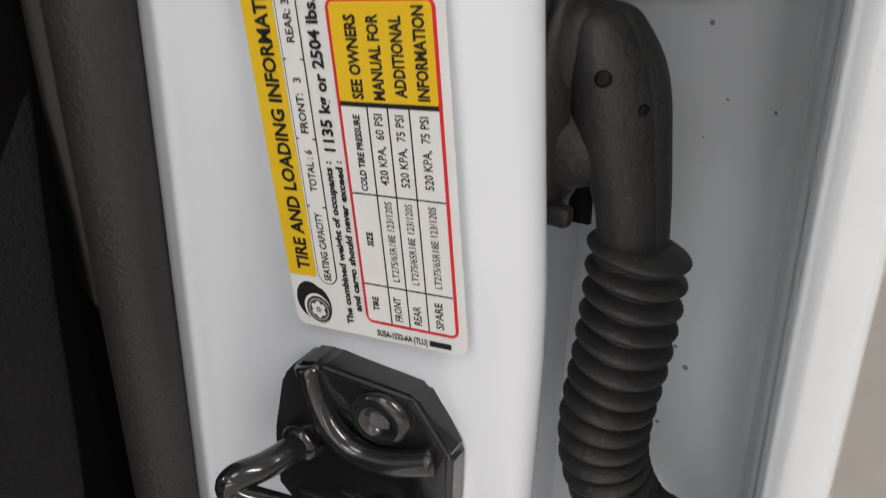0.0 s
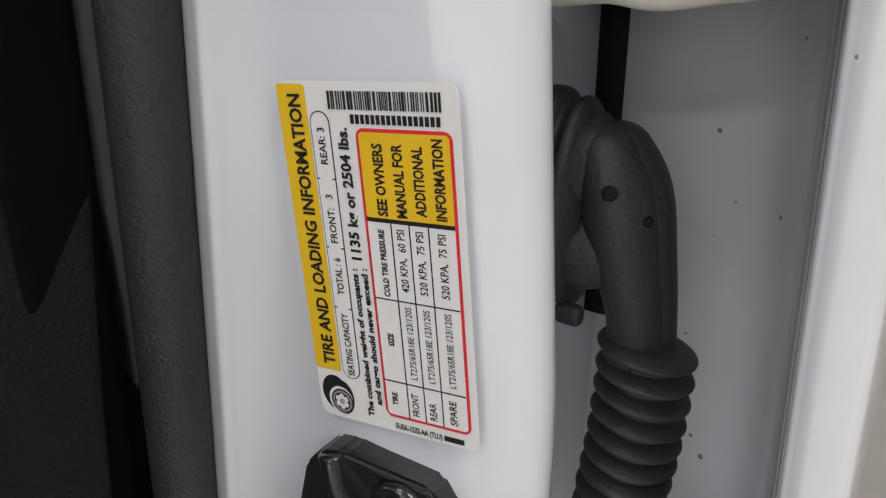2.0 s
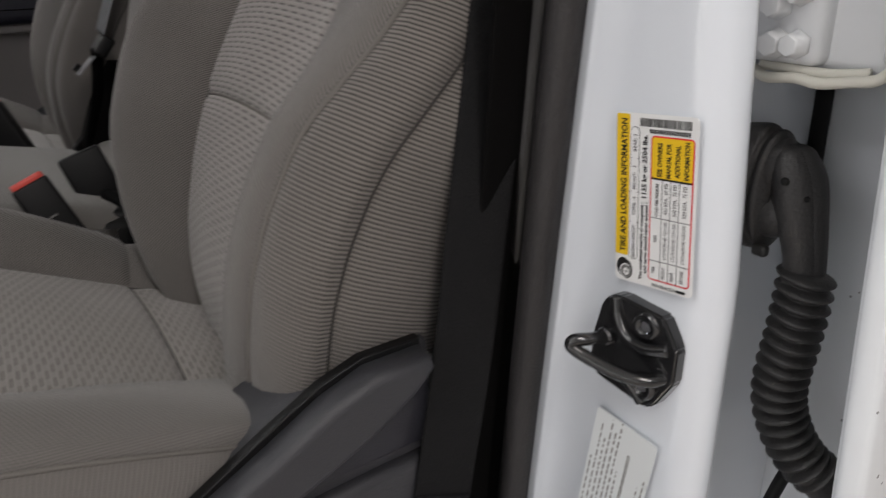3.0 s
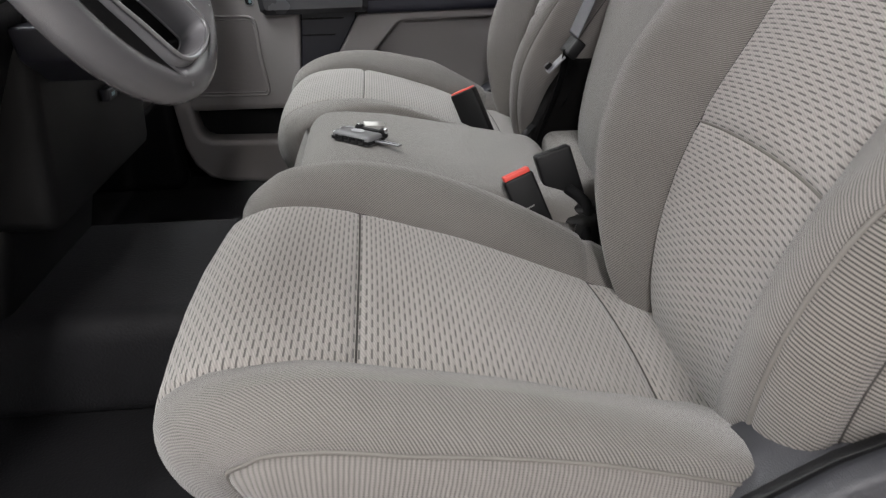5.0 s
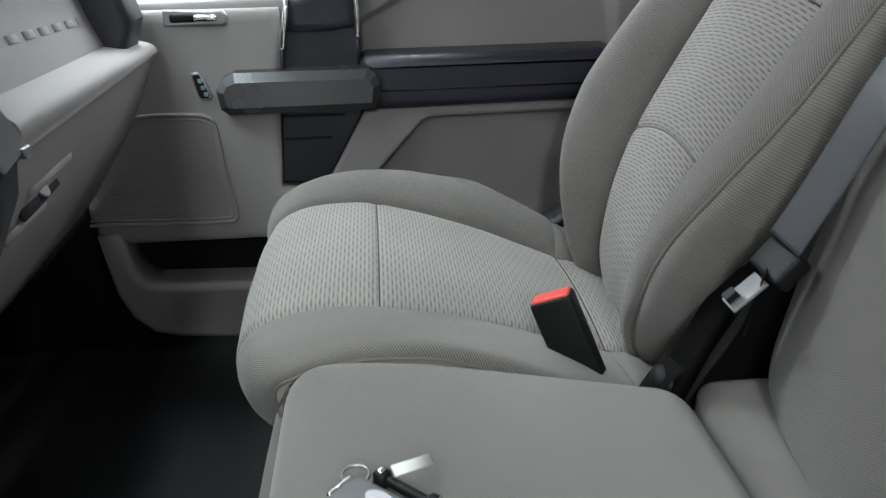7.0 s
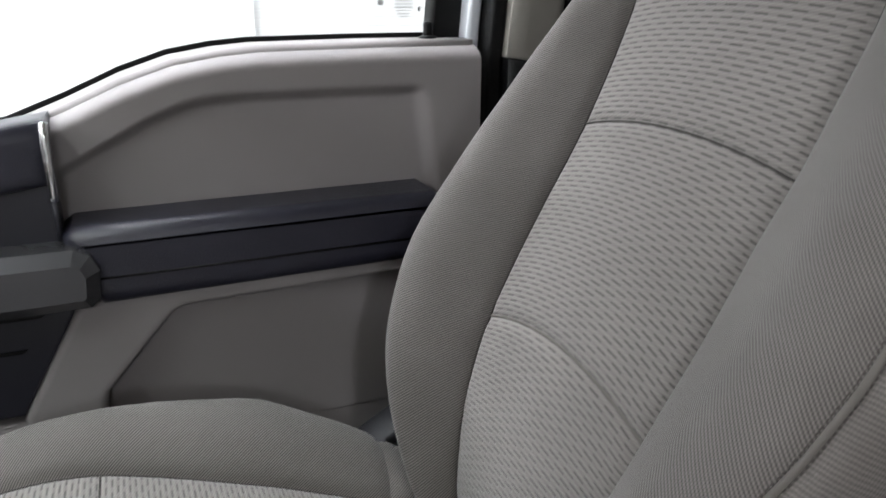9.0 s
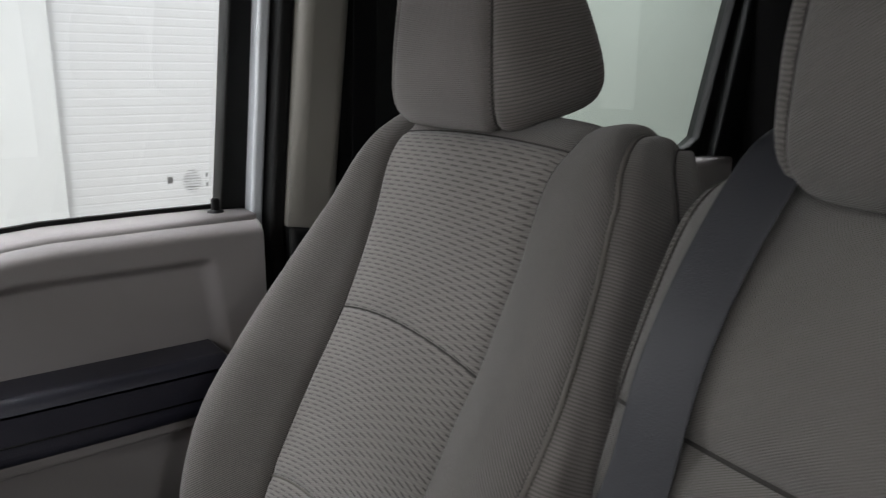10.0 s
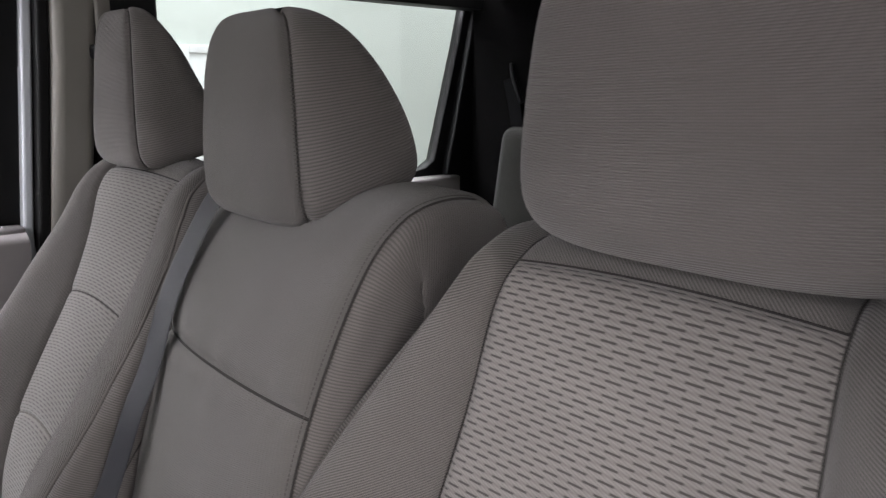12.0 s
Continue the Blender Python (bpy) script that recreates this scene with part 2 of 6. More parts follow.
red_dial = plain("red_dial_mark", (0.65, 0.05, 0.04), 0.3, mottle=0.02)
icon_blue = plain("pale_icon_print", (0.24, 0.36, 0.40), 0.4)


def glass_material(name, colour):
    m, t, b = nodes_of(name, 0.0, 0.0, colour)
    b.inputs["Transmission Weight"].default_value = 1.0
    b.inputs["IOR"].default_value = 1.45
    return m


glass = glass_material("window_glass", (0.97, 0.98, 0.97))
tint_glass = glass_material("green_tinted_glass", (0.80, 0.86, 0.82))


# ---- building helpers ----
def mesh_object(name, mesh, material, parent=None, label="", smooth=True):
    ob = new(name, mesh)
    if material:
        mesh.materials.append(material)
    if smooth:
        mesh.polygons.foreach_set("use_smooth", [True] * len(mesh.polygons))
    if parent:
        ob.parent = parent
    if label:
        ob["label"] = label
    return ob


def part(name, bm, material, parent, label="", smooth=True, boxmap=True):
    """Links a bmesh as one mesh object under a thing or a part."""
    if boxmap:
        uv = bm.loops.layers.uv.verify()
        bm.normal_update()
        for f in bm.faces:
            n = f.normal
            k = max(range(3), key=lambda i: abs(n[i]))
            a, b = ((1, 2), (0, 2), (1, 0))[k]
            for l in f.loops:
                l[uv].uv = (l.vert.co[a], l.vert.co[b])
    me = bpy.data.meshes.new(name)
    bm.to_mesh(me)
    bm.free()
    return mesh_object(name, me, material, parent, label, smooth)


def thing(name, label, category, group="", kind="", at=(0, 0, 0)):
    ob = new(name)
    ob.empty_display_size = 0.05
    ob.location = at
    bpy.context.view_layer.update()
    return tagged(ob, label, category, group, kind)


def under(ob, parent):
    """Makes ob, built in world metres, a part of a thing that stands away from the origin."""
    ob.parent = parent
    ob.matrix_parent_inverse = Matrix.Translation(-Vector(parent.location))
    return ob


def spline(rows):
    """A smooth curve through rows of numbers; its parameter runs from 0 to len - 1."""
    r = np.array(rows, float)
    n = len(r)

    def at(t):
        t = min(max(t, 0.0), n - 1.0)
        i = min(int(t), n - 2)
        w = t - i
        p0, p1, p2, p3 = r[max(i - 1, 0)], r[i], r[i + 1], r[min(i + 2, n - 1)]
        return 0.5 * (2 * p1 + (p2 - p0) * w + (2 * p0 - 5 * p1 + 4 * p2 - p3) * w * w + (3 * p1 - p0 - 3 * p2 + p3) * w ** 3)

    return at


def eased(n, a=0.0, b=1.0):
    return [a + (b - a) * (0.5 - 0.5 * math.cos(math.pi * i / n)) for i in range(n + 1)]


def sheet(name, f, us, vs, inside, material, parent, dips=(0, 0, 0, 0), depth=0.0045, width=0.006, label="", wave=0.0, pucker=0.0):
    """A cloth panel over f(u, v), drawn in along the flagged edges (u0, u1, v0, v1) where it is sewn to its neighbour."""
    p = np.array([[f(u, v) for u in us] for v in vs], float)
    nv, nu = p.shape[:2]
    tu, tv = np.gradient(p, axis=1), np.gradient(p, axis=0)
    nrm = np.cross(tu, tv)
    nrm /= np.linalg.norm(nrm, axis=2, keepdims=True) + 1e-12
    flip = ((p - np.array(inside)) * nrm).sum() < 0
    if flip:
        nrm = -nrm
    du = np.concatenate([np.zeros((nv, 1)), np.linalg.norm(np.diff(p, axis=1), axis=2).cumsum(1)], 1)
    dv = np.concatenate([np.zeros((1, nu)), np.linalg.norm(np.diff(p, axis=0), axis=2).cumsum(0)], 0)
    off = np.full((nv, nu), -depth if any(dips) else 0.0)
    rise = off[0, 0]
    for flag, d in zip(dips, (du, du[:, -1:] - du, dv, dv[-1:] - dv)):
        if flag:
            off *= 1 - flag * np.exp(-(d / width) ** 2)
    if pucker:
        for flag, d in zip(dips[2:], (dv, dv[-1:] - dv)):
            for i in range(nv):
                for j in range(nu):
                    k = flag * (math.exp(-(d[i, j] / 0.030) ** 2) - math.exp(-(d[i, j] / 0.009) ** 2))
                    off[i, j] += pucker * k * noise.noise(Vector((p[i, j, 1] * 55.0, 3.0 * flag, p[i, j, 2] * 9.0)))
    if wave:
        for i in range(nv):
            for j in range(nu):
                off[i, j] += wave * noise.noise(Vector(p[i, j]) * 16.0) * (off[i, j] / rise if rise else 1.0)
    p = p - nrm * off[..., None]
    faces = []
    for i in range(nv - 1):
        for j in range(nu - 1):
            q = (i * nu + j, i * nu + j + 1, (i + 1) * nu + j + 1, (i + 1) * nu + j)
            faces.append(q[::-1] if flip else q)
    me = bpy.data.meshes.new(name)
    me.from_pydata(p.reshape(-1, 3).tolist(), [], faces)
    uu = (du - du[:, -1:] / 2).reshape(-1)
    vv = np.repeat(dv[:, nu // 2], nu)
    layer = me.uv_layers.new(name="UVMap")
    idx = np.zeros(len(me.loops), dtype=np.int32)
    me.loops.foreach_get("vertex_index", idx)
    layer.data.foreach_set("uv", np.stack([uu[idx], vv[idx]], 1).astype(np.float32).ravel())
    return mesh_object(name, me, material, parent, label)


def rbox(name, lo, hi, r, material, parent, label="", seg=3, turn=None, bulge=0.0):
    """A box with rounded edges between two corners."""
    lo, hi = Vector(lo), Vector(hi)
    bm = bmesh.new()
    bmesh.ops.create_cube(bm, size=1.0)
    c, s = (lo + hi) / 2, hi - lo
    for v in bm.verts:
        v.co = Vector((v.co.x * s.x, v.co.y * s.y, v.co.z * s.z))
    if bulge:
        bmesh.ops.subdivide_edges(bm, edges=bm.edges[:], cuts=5, use_grid_fill=True)
        for v in bm.verts:
            q = Vector((2 * v.co.x / s.x, 2 * v.co.y / s.y, 2 * v.co.z / s.z))
            k = [1 - min(1, abs(a)) ** 2 for a in q]
            v.co += Vector((q.x * k[1] * k[2], q.y * k[0] * k[2], q.z * k[0] * k[1])) * bulge
        sharp = [e for e in bm.edges if len(e.link_faces) == 2 and e.calc_face_angle(0) > 0.9]
        bmesh.ops.bevel(bm, geom=sharp, offset=r, segments=seg, affect="EDGES", profile=0.5)
    elif r > 0:
        bmesh.ops.bevel(bm, geom=bm.edges[:], offset=min(r, min(s) * 0.49), segments=seg, affect="EDGES", profile=0.5)
    m = Matrix.Translation(c) @ (turn or Matrix.Identity(4))
    bmesh.ops.transform(bm, matrix=m, verts=bm.verts[:])
    return part(name, bm, material, parent, label, smooth=r > 0)


def slab(name, poly, y0, y1, material, parent, r=0.006, label="", seg=3):
    """A moulded panel: an outline in x and z, its face at y0 with rounded edges, its back at y1."""
    bm = bmesh.new()
    vs = [bm.verts.new((x, y0, z)) for x, z in poly]
    front = bm.faces.new(vs)
    back = bmesh.ops.extrude_face_region(bm, geom=[front])
    up = [g for g in back["geom"] if isinstance(g, bmesh.types.BMVert)]
    for v in up:
        v.co.y = y1
    bmesh.ops.recalc_face_normals(bm, faces=bm.faces[:])
    if r:
        es = [e for e in bm.edges if all(abs(v.co.y - y0) < 1e-6 for v in e.verts)]
        bmesh.ops.bevel(bm, geom=es, offset=r, segments=seg, affect="EDGES", profile=0.5)
    ob = part(name, bm, material, parent, label, smooth=False)
    for p in ob.data.polygons:
        p.use_smooth = seg > 1 and len(p.vertices) == 4 and p.area < 0.02
    return ob


def tube(name, points, radius, material, parent, label="", sides=10, flat=None, closed=False):
    """A round, or with flat=(w, t) ribbon-shaped, bar along a smooth line of points."""
    pts = [Vector(q) for q in points]
    n = len(pts)
    bm = bmesh.new()
    rings = []
    side0 = None
    for i, q in enumerate(pts):
        a, b = (pts[i - 1], pts[(i + 1) % n]) if closed else (pts[max(i - 1, 0)], pts[min(i + 1, n - 1)])
        d = (b - a).normalized()
        if side0 is None:
            side0 = d.orthogonal().normalized() if flat is None else Vector(flat[2])
        if flat is not None and len(flat) > 3:
            side0 = Vector(flat[2]).lerp(Vector(flat[3]), i / (n - 1))
        s = (side0 - d * side0.dot(d)).normalized()
        side0 = s
        w = d.cross(s)
        ring = []
        for k in range(sides):
            an = 2 * math.pi * k / sides
            if flat is None:
                rr = radius[i] if isinstance(radius, (list, tuple)) else radius
                co = q + (s * math.cos(an) + w * math.sin(an)) * rr
            else:
                c, sn = math.cos(an), math.sin(an)
                co = q + s * flat[0] / 2 * math.copysign(abs(c) ** 0.35, c) + w * flat[1] / 2 * math.copysign(abs(sn) ** 0.7, sn)
            ring.append(bm.verts.new(co))
        rings.append(ring)
    for i in range(n if closed else n - 1):
        r0, r1 = rings[i], rings[(i + 1) % n]
        for k in range(sides):
            bm.faces.new((r0[k], r0[(k + 1) % sides], r1[(k + 1) % sides], r1[k]))
    if not closed:
        bm.faces.new(rings[0][::-1])
        bm.faces.new(rings[-1])
    bmesh.ops.recalc_face_normals(bm, faces=bm.faces[:])
    return part(name, bm, material, parent, label)


def stitching(parent, low, high, material, step=0.0036, lift=0.0022, inside=(0, 0, 0), along=False, width=0.0011):
    """Sewn thread between two lines that run on either side of a seam: bars across it, or two rows of dashes beside it."""
    a, b = [np.array(q, float) for q in low], [np.array(q, float) for q in high]
    run = np.concatenate([[0.0], np.cumsum([np.linalg.norm(a[i + 1] - a[i]) for i in range(len(a) - 1)])])
    bm = bmesh.new()

    def at(line, s):
        i = min(max(int(np.searchsorted(run, s)) - 1, 0), len(line) - 2)
        w = (s - run[i]) / max(1e-9, run[i + 1] - run[i])
        return line[i] + (line[i + 1] - line[i]) * w

    def bar(p, q, side, up):
        vs = [bm.verts.new(c) for c in (p - side - up, p + side - up, p + up * 0.4, q - side - up, q + side - up, q + up * 0.4)]
        for f in ((0, 2, 5, 3), (2, 1, 4, 5), (0, 1, 2), (3, 5, 4)):
            bm.faces.new([vs[i] for i in f])

    s = step
    while s < run[-1] - step:
        p, q = at(a, s), at(b, s)
        t = at(a, s + step * 0.5) - at(a, s - step * 0.5)
        t = t / np.linalg.norm(t)
        n = np.cross(q - p, t)
        n = n / np.linalg.norm(n)
        if np.dot(n, p - np.array(inside)) < 0:
            n = -n
        up = n * 0.0005
        if along:
            c = (q - p) / np.linalg.norm(q - p) * width * 0.5
            for line in (a, b):
                m = at(line, s) + n * lift
                bar(m - t * step * 0.33, m + t * step * 0.33, c, up)
        else:
            bar(p + n * lift, q + n * lift, t * width * 0.5, up)
        s += step
    bmesh.ops.recalc_face_normals(bm, faces=bm.faces[:])
    return under(part("stitching", bm, material, None), parent)


def smooth_line(rows, n=24):
    c = spline(rows)
    return [tuple(c(i * (len(rows) - 1) / n)) for i in range(n + 1)]


def lathe(name, profile, place, axis, material, parent, label="", sides=28, lobes=0, lobe=0.0):
    """A turned piece: rows of (distance along the axis, radius); lobes give a fluted edge."""
    bm = bmesh.new()
    q = Vector((0, 0, 1)).rotation_difference(Vector(axis).normalized()).to_matrix()
    rings = []
    for h, r in profile:
        ring = []
        for k in range(sides):
            a = 2 * math.pi * k / sides
            rr = r * (1 + (lobe * math.cos(lobes * a) if lobes else 0))
            ring.append(bm.verts.new(Vector(place) + q @ Vector((rr * math.cos(a), rr * math.sin(a), h))))
        rings.append(ring)
    for r0, r1 in zip(rings, rings[1:]):
        for k in range(sides):
            bm.faces.new((r0[k], r0[(k + 1) % sides], r1[(k + 1) % sides], r1[k]))
    bm.faces.new(rings[0][::-1])
    bm.faces.new(rings[-1])
    bmesh.ops.recalc_face_normals(bm, faces=bm.faces[:])
    ob = part(name, bm, material, parent, label, smooth=False)
    for p in ob.data.polygons:
        p.use_smooth = len(p.vertices) == 4
    return ob


def structure(ob, label, category):
    return tagged(ob, label, category, kind="structure")


# ---- the workshop round the truck ----
def room_box(name, lo, hi, material, label, category):
    return structure(rbox(name, lo, hi, 0.0, material, None), label, category)


room_box("floor", (-17, -13, -0.2), (10, 4.6, 0), concrete, "smooth pale concrete workshop floor under the truck", "floor")
room_box("ceiling", (-17, -13, 3.7), (10, 4.6, 3.9), wall_white, "white painted workshop ceiling", "ceiling")
room_box("wall_front", (-17.2, -13, 0), (-17, 4.6, 3.7), wall_white, "plain white workshop wall", "wall")
room_box("wall_left", (-17, -13.2, 0), (10, -13, 3.7), wall_white, "plain white workshop wall", "wall")
room_box("wall_back", (7.0, -13, 0), (7.2, 4.6, 3.7), wall_white, "plain white workshop wall behind the truck", "wall")
room_box("wall_right", (-17, 4.6, 0), (0.30, 4.8, 3.7), wall_white, "plain white workshop wall beside the truck", "wall")


def wall_cupboard():
    """A shallow white steel door in the side wall: frame strips, leaf and two hinges."""
    ob = thing("wall_door", "flush white steel door with frame and dark hinges in the workshop wall", "door", at=(3.0, 4.6, 0))
    under(rbox("leaf", (1.75, 4.585, 0.05), (2.62, 4.602, 1.95), 0.004, wall_white, None), ob)
    for lo, hi in (((1.69, 4.575, 0), (1.75, 4.602, 1.995)), ((2.62, 4.575, 0), (2.68, 4.602, 1.995)), ((1.75, 4.575, 1.95), (2.62, 4.602, 1.995))):
        under(rbox("frame_strip", lo, hi, 0.004, shutter_white, None), ob)
    for z in (0.5, 1.3, 1.72):
        under(rbox("hinge", (2.61, 4.568, z), (2.635, 4.586, z + 0.10), 0.004, gray_metal, None), ob)
    return ob


room_box("wall_pilaster", (6.90, 3.84, 0), (7.0, 4.6, 3.7), shutter_white, "white boxed pipe run in the workshop corner", "wall")
room_box("wall_right_rear", (1.55, 4.6, 0), (7.0, 4.8, 3.7), wall_green, "pale greenish white workshop wall", "wall")


def roller_shutter(x0, x1, y, z1):
    bm = bmesh.new()
    step, rows = 0.042, []
    k = int(z1 / step)
    for i in range(k):
        z = i * step
        for dz, dy in ((0.0, 0.0006), (0.006, -0.0003), (0.036, -0.0003), (0.041, 0.0006)):
            rows.append([bm.verts.new((x, y + dy, z + dz)) for x in (x0, x1)])
    for a, b in zip(rows, rows[1:]):
        bm.faces.new((a[0], a[1], b[1], b[0]))
    back = [bm.verts.new((x, y + 0.06, z)) for x, z in ((x0, 0), (x1, 0), (x1, z1), (x0, z1))]
    bm.faces.new(back)
    return structure(part("roller_shutter", bm, shutter_white, None, smooth=False), "white ribbed roller shutter closed in the workshop wall", "shutter")


roller_shutter(0.30, 1.55, 4.66, 3.7)

wall_cupboard()
fuse_box = thing("fuse_box", "small pale gray steel fuse box on the back wall", "fuse box", at=(7.0, 3.05, 1.4))
under(rbox("box_body", (6.90, 2.90, 1.40), (7.0, 3.20, 1.70), 0.01, wall_green, None), fuse_box)
under(rbox("box_lid", (6.885, 2.92, 1.42), (6.90, 3.18, 1.68), 0.006, shutter_white, None), fuse_box)

# ---- the cab: floor, roof, pillars ----
structure(rbox("cab_floor", (-1.25, 0.16, 0.72), (1.55, 1.95, 0.78), 0.01, carpet, None), "black moulded vinyl floor of the truck cab", "floor")
structure(rbox("floor_tunnel", (-1.2, 0.78, 0.775), (-0.40, 1.165, 0.945), 0.04, carpet, None, seg=5), "raised black vinyl transmission tunnel", "floor")
structure(rbox("firewall", (-1.32, 0.10, 0.70), (-1.2, 1.88, 1.30), 0.02, carpet, None), "black front wall of the footwell", "wall")
structure(rbox("kick_panel", (-1.25, 1.775, 0.775), (-0.83, 1.86, 1.30), 0.03, trim_black, None), "black footwell side panel", "trim")
structure(rbox("headliner", (-0.62, 0.26, 2.05), (1.52, 1.70, 2.11), 0.02, headliner, None), "pale gray felt headliner", "ceiling")
structure(rbox("roof", (-0.72, 0.16, 2.112), (1.62, 1.80, 2.15), 0.015, white_paint, None), "white painted cab roof", "roof")
structure(rbox("sill_left", (-1.0, 0.05, 0.66), (0.16, 0.155, 0.775), 0.02, white_paint, None), "white painted door sill", "trim")
for nm, y0, y1 in (("roof_rail_left", 0.16, 0.27), ("roof_rail_right", 1.69, 1.80)):
    structure(rbox(nm, (-0.7, y0, 2.02), (1.55, y1, 2.108), 0.02, trim_beige, None), "gray plastic trim along the roof edge", "trim")


# ---- seats ----
DRIVER, PASSENGER, MIDDLE = 0.515, 1.429, 0.972
CUSHION = spline([  # x, z of the insert, its half width, crest, piping and hem heights over it, half width of the cushion
    (0.03, 0.985, 0.112, 0.050, 0.045, -0.030, 0.250),
    (-0.06, 1.014, 0.125, 0.056, 0.052, -0.020, 0.266),
    (-0.20, 1.072, 0.160, 0.052, 0.036, -0.036, 0.272),
    (-0.34, 1.110, 0.185, 0.040, 0.014, -0.052, 0.272),
    (-0.43, 1.110, 0.186, 0.026, 0.002, -0.070, 0.266),
    (-0.487, 1.088, 0.182, 0.014, -0.006, -0.066, 0.254),
    (-0.506, 1.040, 0.176, 0.006, -0.012, -0.040, 0.240),
    (-0.492, 0.990, 0.172, 0.000, -0.016, -0.026, 0.228),
    (-0.445, 0.955, 0.170, 0.000, -0.018, -0.024, 0.220)])
BACK = spline([  # x, z of the insert, its half width, half width, bolster crest
    (0.010, 0.985, 0.100, 0.125, 0.022),
    (0.002, 1.060, 0.112, 0.172, 0.044),
    (0.020, 1.150, 0.131, 0.238, 0.066),
    (0.055, 1.240, 0.140, 0.273, 0.070),
    (0.104, 1.330, 0.143, 0.270, 0.064),
    (0.150, 1.420, 0.140, 0.252, 0.054),
    (0.186, 1.510, 0.136, 0.220, 0.038),
    (0.210, 1.590, 0.132, 0.180, 0.022),
    (0.230, 1.622, 0.129, 0.166, 0.014),
    (0.264, 1.642, 0.126, 0.160, 0.008),
    (0.306, 1.635, 0.126, 0.160, 0.006),
    (0.336, 1.600, 0.126, 0.160, 0.006)])


def framed(curve, t, flipn):
    """Point, and the normal in the x-z plane, on a profile curve."""
    a, b = curve(t - 0.02), curve(t + 0.02)
    d = np.array([b[0] - a[0], b[1] - a[1]])
    d /= np.linalg.norm(d) + 1e-12
    return curve(t), np.array([-d[1], d[0]]) * flipn


def bent(points):
    c = spline(points)
    n = len(points) - 1
    return lambda q: c(q * n)


def front_seat(centre, back_centre, side, label, short=0.0, nose=0.0, lift=0.0):
    """A bucket seat; side is the way from its middle to the door."""
    seat = thing("front_seat", label, "seat", "front seats", at=(-0.2, centre, 0.78))
    inside_c, inside_b = (-0.25, centre, 0.95), (0.25, back_centre, 1.35)
    woven = insert_cloth if side < 0 else soft_insert
    ribbed = cloth_side if side < 0 else cloth_rib

    def cushion(kind, sign):
        def f(u, v):
            row, n = framed(CUSHION, v, -1)
            x, z, w, hc, hp, hb, hw = row
            far = float(np.interp(v, (0, 0.9, 2, 3, 4, 8), (0.150, 0.160, 0.168, 0.187, 0.190, 0.174)))
            if side > 0:
                wide, slim = far, float(np.interp(v, (0, 0.75, 1.7, 2.3, 3.1, 8), (0.100, 0.108, 0.136, 0.140, 0.148, 0.150)))
            else:
                wide, slim = float(np.interp(v, (0, 1.1, 2, 3, 8), (0.100, 0.114, 0.165, 0.166, 0.168))), far
            w = wide if sign > 0 else slim
            if kind == "insert":
                s, h = -slim + u * (wide + slim), 0.007 * (1 - (2 * u - 1) ** 2)
            else:
                k = hw - w
                if sign < 0:
                    low = max(0.0, 1.0 - v / 2.6)
                    hc, hp, hb = hc * (1 - 0.85 * low), hp - 0.085 * low, hb - 0.05 * low
                if side > 0:
                    hc *= 0.45 if sign < 0 else 0.75
                    if sign > 0:
                        low = max(0.0, 1.0 - v / 2.0)
                        hc, hp, hb = hc * (1 - 0.8 * low), hp - 0.075 * low, hb - 0.05 * low
                if kind == "bolster":
                    s, h = bent([(w, 0), (w + 0.30 * k, 0.72 * hc + 0.002), (w + 0.66 * k, hc + 0.004), (w + 0.92 * k, hp + 0.008), (hw, hp)])(u)
                else:
                    s, h = bent([(hw, hp), (hw + 0.007, hp + 0.4 * (hb - hp)), (hw + 0.004, hp + 0.8 * (hb - hp)), (hw - 0.012, hb)])(u)
                s *= sign
            x += short * min(1.0, max(0.0, (v - 3) / 2.5))
            if side < 0:
                x += float(np.interp(v, (5, 6, 7, 8), (0, 0.014, 0.030, 0.030)))
            z += lift * float(np.interp(v, (2.8, 4.2, 5, 6.5, 8), (0, 1, 1, 0.7, 1.6)))
            if kind != "insert":
                out = min(1.0, max(0.0, (abs(s) - w) / (hw - w)))
                x += (nose if sign < 0 else 0.058 if side < 0 else 0.0) * float(np.interp(v, (2.6, 4.6), (0, 1))) * (out if sign > 0 or side > 0 else min(1.0, abs(s) / hw))
                tuck = out * float(np.interp(v, (4.5, 8), (0, 1)))
                x, z = x + 0.02 * tuck, z + 0.035 * tuck
            return (x + n[0] * h, centre + side * s, z + n[1] * h)
        return f

    for nm, v0, v1, k in (("rear_insert", 0, 1, 8), ("cushion_insert", 1, 3, 26), ("front_insert", 3, 8, 40)):
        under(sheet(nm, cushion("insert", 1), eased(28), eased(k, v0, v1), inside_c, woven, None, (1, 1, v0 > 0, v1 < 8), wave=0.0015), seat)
    for sign in (1, -1):
        under(sheet("cushion_bolster", cushion("bolster", sign), eased(16), eased(50, 1, 8), inside_c, cloth, None, (1, 1, 1, 0), wave=0.002), seat)
        under(sheet("bolster_end", cushion("bolster", sign), eased(14), eased(10, 0, 1), inside_c, cloth, None, (1, 1, 0, 1)), seat)
        under(sheet("cushion_skirt", cushion("skirt", sign), eased(10), eased(54, 0.6, 8), inside_c, cloth_rib if side < 0 else cloth_plain, None, (1, 0, 0, 0), wave=0.003), seat)
        line = [cushion("skirt", sign)(0.0, 0.7 + 7.0 * i / 60) for i in range(61)]
        under(tube("piping", line, 0.0017, piping_cloth, None, sides=8), seat)

    def thread(f, us, vs):
        under(tube("seam", [f(u, v) for u, v in zip(us, vs)], 0.0011, seam_thread, None, sides=6), seat)

    n = 40
